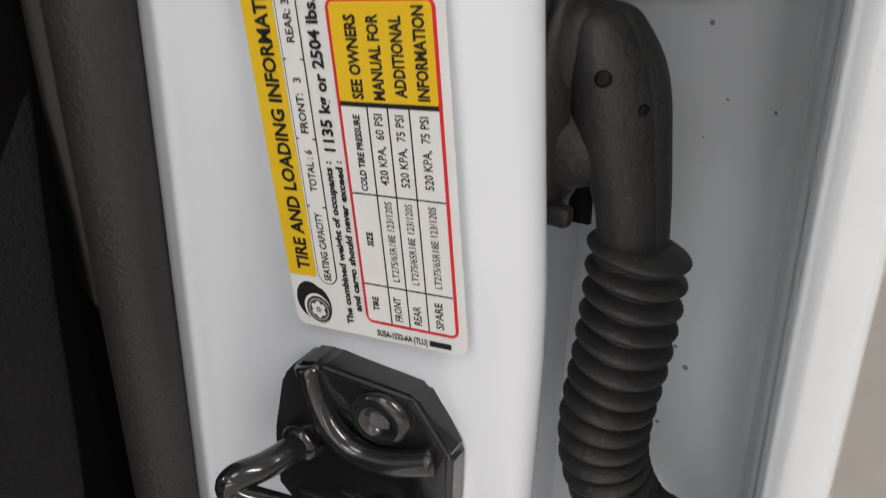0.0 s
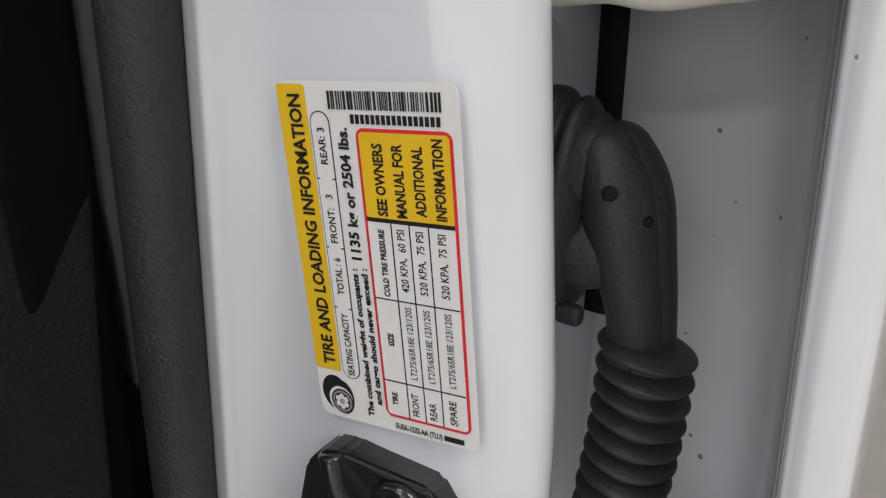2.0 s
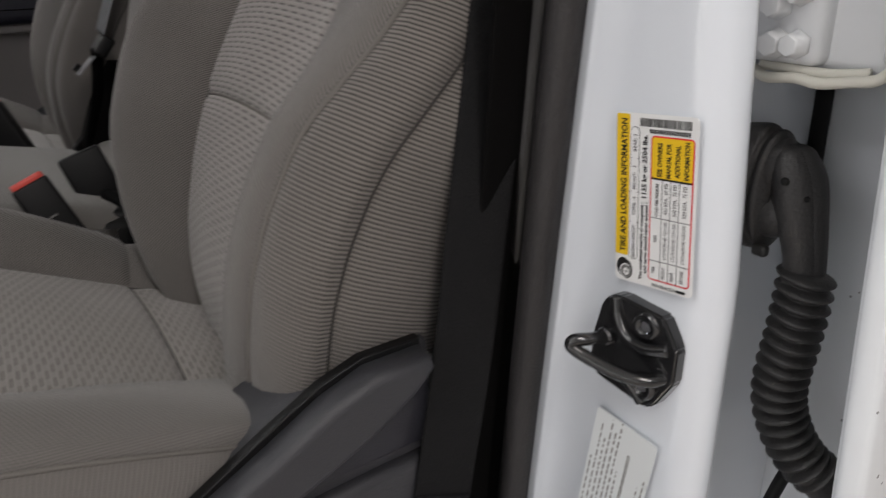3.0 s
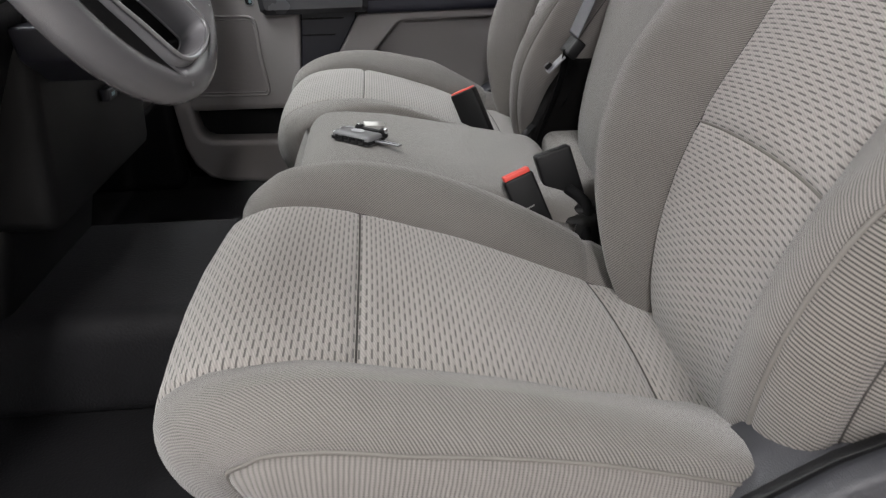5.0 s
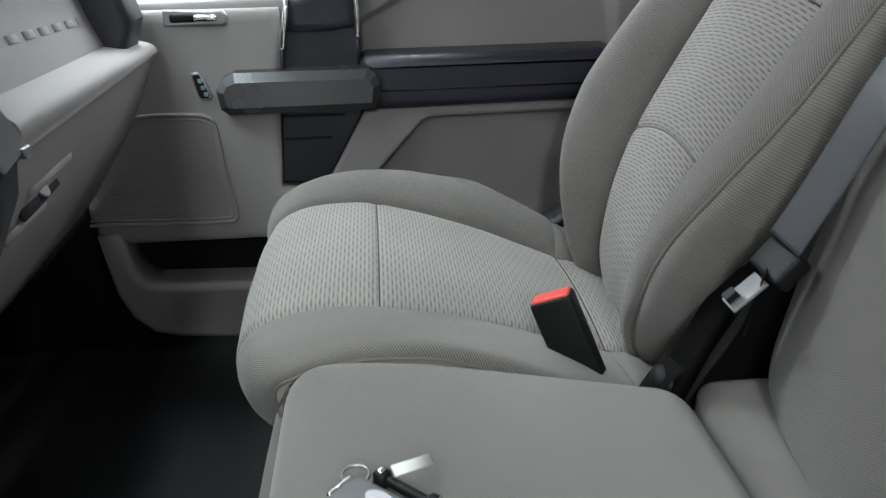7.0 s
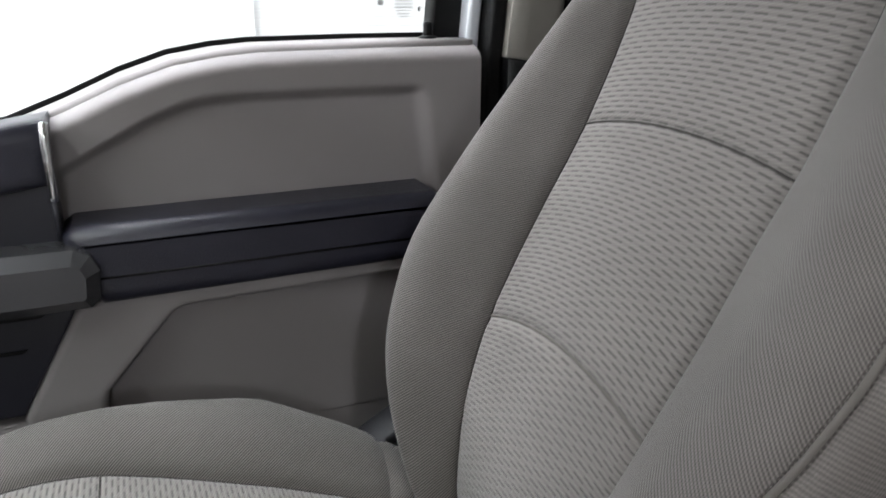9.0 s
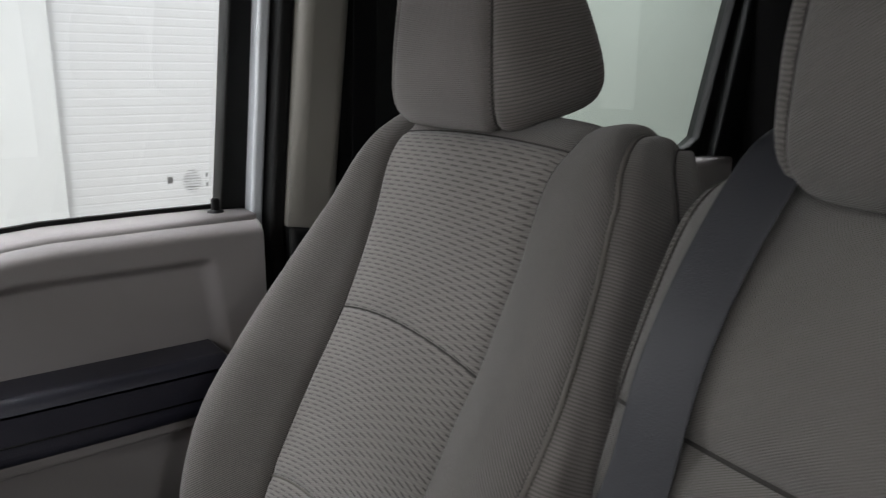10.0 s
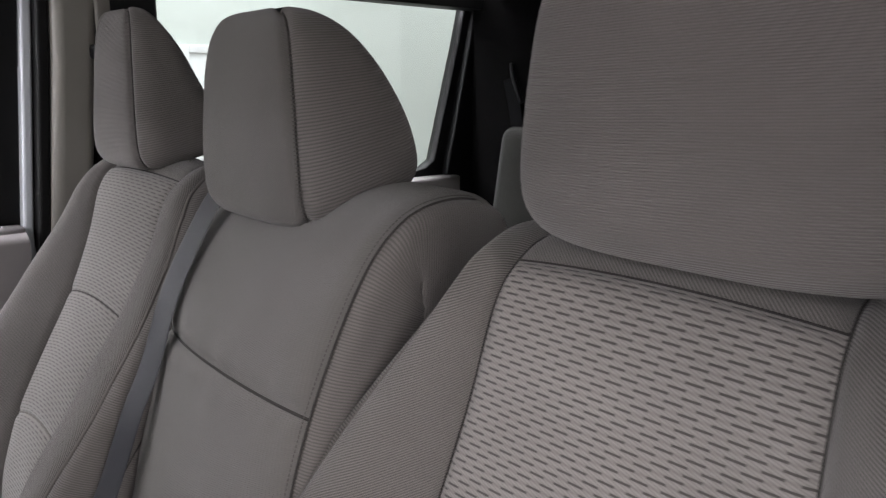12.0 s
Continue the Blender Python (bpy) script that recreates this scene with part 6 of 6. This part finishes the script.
def spoke(a, w0, w1, mat, name, r0=0.05, r1=0.172, out0=0.012, out1=0.002, thick=0.014):
    bm = bmesh.new()
    n = 10
    rows = []
    for i in range(n + 1):
        t = i / n
        r = r0 + (r1 - r0) * t
        w = w0 + (w1 - w0) * t ** 1.4
        o = out0 + (out1 - out0) * t
        row = []
        for s, d in ((-1, -thick), (-1, -0.003), (-0.8, 0.002), (0, 0.005), (0.8, 0.002), (1, -0.003), (1, -thick)):
            q = Vector((o + d, r * math.sin(a) + s * w / 2 * math.cos(a), -r * math.cos(a) + s * w / 2 * math.sin(a)))
            row.append(bm.verts.new(WM @ q))
        rows.append(row)
    for a0, b0 in zip(rows, rows[1:]):
        for k in range(7):
            bm.faces.new((a0[k], a0[(k + 1) % 7], b0[(k + 1) % 7], b0[k]))
    bm.faces.new(rows[0][::-1])
    bm.faces.new(rows[-1])
    bmesh.ops.recalc_face_normals(bm, faces=bm.faces[:])
    return under(part(name, bm, mat, None), wheel)


for sgn in (1, -1):
    spoke(sgn * 1.55, 0.085, 0.070, spoke_gray, "side_spoke", out0=0.016)


def wheel_loop(rows, n=64):
    """A closed smooth loop on the wheel's face: across, down from the hub, out of the face."""
    c = spline(list(rows) + [rows[0]])
    return [WM @ Vector((q[2], q[0], -q[1])) for q in (c(i * len(rows) / n) for i in range(n))]


def loop_skin(name, loops, material, label=""):
    """A skin through closed loops laid one inside the other."""
    bm = bmesh.new()
    rings = [[bm.verts.new(q) for q in wheel_loop(r)] for r in loops]
    for r0, r1 in zip(rings, rings[1:]):
        for k in range(64):
            bm.faces.new((r0[k], r0[(k + 1) % 64], r1[(k + 1) % 64], r1[k]))
    bmesh.ops.recalc_face_normals(bm, faces=bm.faces[:])
    return under(part(name, bm, material, None, label), wheel)


def grown(rows, d, out):
    """The loop widened by d away from its middle and set at another height."""
    cx, cy = sum(r[0] for r in rows) / len(rows), sum(r[1] for r in rows) / len(rows)
    res = []
    for a, b, o in rows:
        n = math.hypot(a - cx, b - cy)
        res.append((a + (a - cx) / n * d, b + (b - cy) / n * d, out))
    return res


BEZEL = [(0.006, 0.086, 0.02), (0.033, 0.109, 0.02), (0.054, 0.130, 0.02), (0.0605, 0.140, 0.02), (0.055, 0.1495, 0.02), (0.028, 0.159, 0.02), (-0.004, 0.1625, 0.02), (-0.031, 0.160, 0.02), (-0.049, 0.150, 0.02), (-0.077, 0.124, 0.02), (-0.103, 0.101, 0.02), (-0.128, 0.070, 0.014), (-0.060, 0.050, 0.010)]
LEDGE = [(0.018, 0.101, -0.012), (0.040, 0.121, -0.012), (0.057, 0.136, -0.012), (0.064, 0.143, -0.012), (0.060, 0.148, -0.012), (0.044, 0.152, -0.012), (0.022, 0.1545, -0.012), (0.006, 0.1535, -0.012), (-0.010, 0.144, -0.012), (-0.032, 0.124, -0.012), (-0.050, 0.106, -0.012), (-0.040, 0.086, -0.012), (-0.016, 0.080, -0.012)]
LEDGE = grown(LEDGE, 0.004, -0.010)
UPPER = [(0.35 * a[0] + 0.65 * b[0], 0.35 * a[1] + 0.65 * b[1], -0.002) for a, b in zip(BEZEL, LEDGE)]
loop_skin("lower_spoke", (grown(BEZEL, 0.009, 0.004), grown(BEZEL, 0.004, 0.014), BEZEL, grown(BEZEL, -0.002, 0.0205), grown(BEZEL, -0.004, 0.019), UPPER, LEDGE), spoke_gray, "gray plastic spoke with an opening")
# Black skin stands in for the shade between spoke and rim.
loop_skin("spoke_shade", (grown(BEZEL, 0.024, -0.004), grown(BEZEL, 0.016, 0.0165), grown(BEZEL, 0.008, 0.004)), trim_black, "black band put in for the shaded gap round the spoke")
loop_skin("spoke_well", (grown(LEDGE, 0.001, -0.012), grown(LEDGE, -0.002, -0.040), grown(LEDGE, -0.02, -0.042), grown(LEDGE, -0.036, -0.042)), trim_black, "black well behind the spoke opening")
for a, d in ((0.004, 0.121), (0.022, 0.133)):
    q = WM @ Vector((-0.020, a, -d))
    under(rbox("well_clip", q - Vector((0.003, 0.005, 0.004)), q + Vector((0.003, 0.005, 0.004)), 0.0015, trim_dark, None), wheel)
under(tube("spoke_trim", [tuple(q) for q in wheel_loop([(a, b, c + 0.0008) for a, b, c in grown(BEZEL, 0.0005, 0.02)], 130)][1:106], 0.0021, silver, None, "bright silver trim line", sides=8), wheel)
under(tube("ledge_line", [tuple(q) for q in wheel_loop(grown(LEDGE, 0.001, -0.0115), 64)], 0.0013, spoke_gray, None, sides=8), wheel)
hub_axis = WM.to_3x3() @ Vector((1, 0, 0))
HUB = [(0.012, 0.055, 0.016), (0.008, 0.075, 0.016), (-0.008, 0.090, 0.016), (-0.030, 0.098, 0.016), (-0.060, 0.1015, 0.016), (-0.088, 0.098, 0.016), (-0.108, 0.084, 0.016), (-0.116, 0.05, 0.016), (-0.116, 0.0, 0.016), (-0.10, -0.045, 0.016), (-0.055, -0.058, 0.016), (-0.006, -0.045, 0.016), (0.012, 0.0, 0.016)]
loop_skin("hub", (grown(HUB, -0.004, -0.04), HUB, grown(HUB, -0.003, 0.024), grown(HUB, -0.012, 0.033), grown(HUB, -0.032, 0.040), grown(HUB, -0.056, 0.042)), hub_skin, "dark gray padded hub cover")


def wheel_plate(name, lo, hi, r, material, label=""):
    """A rounded block laid on the wheel's face: across, down, out."""
    ob = rbox(name, (lo[2], lo[0], -hi[1]), (hi[2], hi[0], -lo[1]), r, material, None, label)
    ob.data.transform(WM)
    return under(ob, wheel)


for a, b, c, d in ((0.030, 0.088, 0.018, 0.082),):
    wheel_plate("button_block", (a, c, -0.02), (b, d, 0.012), 0.005, trim_black, "black block of buttons on the spoke")
    wheel_plate("block_edge", (a + 0.002, d - 0.005, 0.006), (b, d + 0.001, 0.014), 0.002, silver)
    wheel_plate("block_edge", (a, c, 0.006), (a + 0.005, d - 0.002, 0.014), 0.002, silver)
    for i in range(2):
        for k in range(2):
            y0, z0 = a + 0.010 + 0.024 * i, c + 0.010 + 0.024 * k
            wheel_plate("wheel_button", (y0, z0, 0.010), (y0 + 0.020, z0 + 0.019, 0.0145), 0.002, trim_dark)
            wheel_plate("button_icon", (y0 + 0.007, z0 + 0.007, 0.0144), (y0 + 0.013, z0 + 0.011, 0.0150), 0.0, label_gray)
under(lathe("column_shroud", [(-0.16, 0.060), (-0.04, 0.058), (-0.03, 0.05)], WC, hub_axis, trim_black, None, "", 24), wheel)
under(tube("stalk", [tuple(WM @ Vector((-0.05, 0.05, -0.01))), tuple(WM @ Vector((-0.045, 0.13, -0.03))), tuple(WM @ Vector((-0.04, 0.165, -0.035)))], [0.009, 0.008, 0.010], trim_black, None), wheel)

# ---- belts and buckles ----
mid_belt = thing("middle_belt", "dark gray seat belt with steel tongue over the middle seat", "seat belt", at=(0.0, 1.14, 1.1))


line = smooth_line([(0.265, 1.066, 1.676), (0.222, 1.065, 1.666), (0.186, 1.066, 1.646), (0.150, 1.076, 1.585), (0.118, 1.080, 1.520), (0.090, 1.078, 1.445), (0.066, 1.084, 1.388), (0.042, 1.092, 1.318), (0.017, 1.098, 1.255)], 80)
under(tube("webbing", line, 0.01, webbing, None, flat=(0.045, 0.0018, (0.04, 1.0, 0.0), (-0.14, 0.98, 0.0)), sides=14), mid_belt)
under(rbox("tongue_head", (0.001, 1.074, 1.226), (0.033, 1.124, 1.245), 0.004, trim_black, None, turn=pose(0, 0, 0, 0, -52, 0)), mid_belt)
under(rbox("tongue", (-0.030, 1.086, 1.207), (0.008, 1.110, 1.2105), 0.001, tongue_steel, None, "flat steel belt tongue", turn=pose(0, 0, 0, 0, -44, 0)), mid_belt)
slot = rbox("tongue_slot", (-0.030, 1.093, 1.2035), (-0.018, 1.103, 1.2100), 0.0, trim_black, None, turn=pose(0, 0, 0, 0, -44, 0))
under(slot, mid_belt)
line = smooth_line([(0.010, 1.105, 1.235), (0.002, 1.118, 1.17), (-0.015, 1.14, 1.10), (-0.03, 1.16, 1.03)], 16)
under(tube("lap_webbing", line, 0.01, webbing_dark, None, flat=(0.045, 0.0018, (0.5, 0.85, 0.0)), sides=12), mid_belt)
# Black plate stands in for shade between the seats; the box fills the gap.
under(slab("gap_shade", [(-0.07, 0.98), (-0.035, 1.07), (-0.005, 1.14), (0.03, 1.205), (0.11, 1.205), (0.11, 0.98)], 1.152, 1.192, flocking, None, 0.006), mid_belt)
under(rbox("gap_dark_box", (-0.05, 1.158, 0.94), (0.07, 1.205, 1.075), 0.018, trim_black, None, seg=5), mid_belt)
for p, q, r, s, w in (((0.03, 1.150, 1.150), (0.02, 1.176, 1.118), (-0.03, 1.180, 1.082), (-0.06, 1.176, 1.040), 0.046), ((0.05, 1.186, 1.150), (0.01, 1.190, 1.110), (-0.02, 1.196, 1.070), (-0.03, 1.196, 1.02), 0.040)):
    under(tube("folded_webbing", smooth_line([p, q, r, s], 16), 0.01, webbing_dark, None, flat=(w, 0.0022, (0.5, 0.8, 0.3)), sides=12), mid_belt)


def buckle(top, low, side_dir, width, thick, label, red=True, name="belt_buckle", lift=0.002):
    """A belt buckle: a black housing from low to top with a red release key in its end."""
    t, l = Vector(top), Vector(low)
    ob = thing(name, label, "buckle", "belt buckles", at=low)
    ax = (t - l).normalized()
    sd = Vector(side_dir)
    sd = (sd - ax * sd.dot(ax)).normalized()
    th = ax.cross(sd)
    n = (t - l).length
    m = Matrix((sd, th, ax)).transposed().to_4x4()
    mid = (t + l) / 2
    half = Vector((width / 2, thick / 2, n / 2))
    under(rbox("housing", mid - half, mid + half, 0.004, trim_black, None, turn=m), ob)
    if red:
        c = t + ax * lift
        h2 = Vector((width / 2 - 0.0025, thick / 2 - 0.0025, 0.004))
        under(rbox("release_key", c - h2, c + h2, 0.002, red_plastic, None, "red release key", turn=m), ob)
    c = l - ax * 0.03
    h3 = Vector((width / 2 - 0.010, 0.003, 0.04))
    under(rbox("strap", c - h3, c + h3, 0.002, webbing_dark, None, turn=m), ob)
    return ob


b1 = buckle((-0.133, 0.783, 1.124), (-0.099, 0.767, 1.043), (0.91, 0.10, 0.40), 0.042, 0.021, "black belt buckle with red release key beside the driver seat")
buckle((-0.069, 0.862, 1.133), (-0.046, 0.850, 1.062), (1, 0.0, 0.30), 0.053, 0.024, "black belt buckle turned away behind the middle cushion", lift=-0.0045)
buckle((-0.152, 1.240, 1.138), (-0.108, 1.217, 1.030), (0.85, -0.35, 0.3), 0.048, 0.026, "black belt buckle with red release key by the passenger seat", lift=-0.0015)
face = Vector((-0.034, 0.016, 0.081)).normalized().cross(Vector((0.91, 0.10, 0.40))).normalized()
if face.y > 0:
    face = -face
for i in range(6):
    c = Vector((-0.117, 0.775, 1.083)) + face * 0.0104 + Vector((0.91, 0.10, 0.40)) * (0.0022 * i - 0.0055)
    under(rbox("print_bar", c - Vector((0.0007, 0.0004, 0.0016)), c + Vector((0.0007, 0.0004, 0.0016)), 0.0, label_gray, None), b1)

gap = thing("belt_anchor", "black belt straps and clips in the gap between seats", "belt anchor", at=(-0.05, 0.79, 1.0))
under(tube("strap_loop", smooth_line([(-0.05, 0.83, 1.085), (-0.03, 0.80, 1.07), (-0.035, 0.775, 1.03), (-0.02, 0.77, 0.98)], 16), 0.008, webbing_dark, None), gap)
under(rbox("clip", (-0.055, 0.79, 1.02), (-0.01, 0.83, 1.07), 0.008, trim_black, None), gap)
under(rbox("bracket", (-0.045, 0.745, 0.985), (0.03, 0.775, 1.012), 0.006, gray_metal, None), gap)
under(rbox("gap_well", (-0.12, 0.72, 0.90), (0.06, 0.87, 0.985), 0.01, trim_black, None), gap)
under(rbox("buckle_sleeve", (-0.070, 0.775, 0.98), (-0.012, 0.815, 1.062), 0.012, rubber, None), gap)

drv_belt = thing("driver_belt", "black seat belt beside the driver seat ending in a sewn loop", "seat belt", at=(0.05, 0.24, 0.85))
under(tube("webbing", smooth_line([(0.156, 0.268, 1.62), (0.143, 0.240, 1.42), (0.119, 0.222, 1.316), (0.096, 0.212, 1.200), (0.082, 0.208, 1.110), (0.060, 0.204, 1.00), (0.050, 0.203, 0.945), (0.046, 0.203, 0.920)], 40), 0.01, webbing_worn, None, flat=(0.042, 0.002, (1, -0.3, 0)), sides=14), drv_belt)
under(tube("sewn_end", smooth_line([(0.061, 0.2025, 1.004), (0.051, 0.2015, 0.95), (0.046, 0.2015, 0.925)], 10), 0.01, webbing_worn, None, flat=(0.040, 0.0045, (1, -0.3, 0)), sides=16), drv_belt)
for i in range(5):
    z = 0.992 - 0.006 * i
    under(tube("stitch_row", [(0.040 + 0.0011 * (4 - i), 0.2065, z + 0.003), (0.058 + 0.0011 * (4 - i), 0.2005, z), (0.074 + 0.0011 * (4 - i), 0.1955, z - 0.002)], 0.0010, trim_black, None, sides=6), drv_belt)
under(tube("steel_loop", smooth_line([(0.024, 0.207, 0.934), (0.030, 0.202, 0.920), (0.046, 0.199, 0.913), (0.062, 0.197, 0.917), (0.068, 0.198, 0.930)], 16), 0.0018, gray_metal, None, sides=8), drv_belt)
under(tube("anchor_strap", smooth_line([(0.044, 0.205, 0.916), (0.038, 0.210, 0.88), (0.036, 0.216, 0.82)], 10), 0.01, rubber, None, flat=(0.046, 0.010, (1, -0.3, 0)), sides=16), drv_belt)
under(rbox("upper_clip", (0.116, 0.216, 1.318), (0.146, 0.242, 1.372), 0.008, trim_black, None), drv_belt)

# ---- key on the middle seat ----
key = thing("car_key", "gray flip key fob with steel blade and black clip", "key", at=(-0.335, 0.93, 1.136))
KM = Matrix.Translation((-0.343, 0.930, 1.1445)) @ Matrix.Rotation(math.atan2(-0.052, 0.058), 4, "Z")


def kbox(name, lo, hi, r, mat, label=""):
    lo, hi = Vector(lo), Vector(hi)
    ob = rbox(name, lo, hi, r, mat, None, label)
    ob.data.transform(KM)
    return under(ob, key)


kbox("fob_shell", (-0.039, -0.0175, -0.008), (0.036, 0.0175, 0.008), 0.0065, fob_gray)
kbox("fob_rim", (-0.0385, -0.0180, -0.0035), (0.0365, 0.0180, 0.0015), 0.0012, trim_black)
for i in range(4):
    kbox("edge_button", (-0.026 + 0.014 * i, -0.0192, -0.0048), (-0.016 + 0.014 * i, -0.0170, 0.0048), 0.001, gloss_black)
kbox("button_strip", (-0.030, -0.0186, -0.0045), (0.028, -0.0165, 0.0045), 0.001, trim_black)
kbox("end_cap", (-0.0415, -0.012, -0.006), (-0.036, 0.012, 0.006), 0.002, chrome)
bm = bmesh.new()
vs = [bm.verts.new(KM @ Vector((-0.004 + 0.012 * math.cos(2 * math.pi * k / 32), 0.004 + 0.007 * math.sin(2 * math.pi * k / 32), 0.00815))) for k in range(32)]
bm.faces.new(vs)
ext = bmesh.ops.extrude_face_region(bm, geom=bm.faces[:])
for v in ext["geom"]:
    if isinstance(v, bmesh.types.BMVert):
        v.co.z += 0.0006
bmesh.ops.recalc_face_normals(bm, faces=bm.faces[:])
under(part("badge", bm, silver, None, "plain oval silver badge", smooth=False), key)
kbox("blade", (0.034, -0.0045, -0.0015), (0.080, 0.0045, 0.0010), 0.0006, steel, "steel key blade")
kbox("blade_groove", (0.040, -0.0010, 0.0010), (0.076, 0.0010, 0.0014), 0.0002, gray_metal)
kbox("clip", (-0.016, 0.0215, 0.000), (0.024, 0.0290, 0.008), 0.003, trim_black, "black clip")
for x in (-0.020, 0.027):
    kbox("clip_end", (x - 0.006, 0.0190, -0.004), (x + 0.006, 0.0315, 0.011), 0.004, trim_black)
kbox("clip_stud", (0.0300, 0.0215, 0.004), (0.0350, 0.0280, 0.0120), 0.0015, chrome)
kbox("clip_stud", (-0.0230, 0.0215, 0.004), (-0.0180, 0.0280, 0.0125), 0.0015, chrome)
under(tube("ring", [tuple(KM @ Vector((-0.038 + 0.010 * math.cos(2 * math.pi * k / 24), 0.016 + 0.010 * math.sin(2 * math.pi * k / 24), 0.004))) for k in range(24)], 0.0012, steel, None, sides=6, closed=True), key)
under(tube("steel_tag", [tuple(KM @ Vector((-0.012, 0.028, 0.012))), tuple(KM @ Vector((-0.002, 0.060, 0.006)))], 0.002, tag_white, None, "pale silver tag", flat=(0.009, 0.0018, (0.6, 0.6, 0)), sides=10), key)
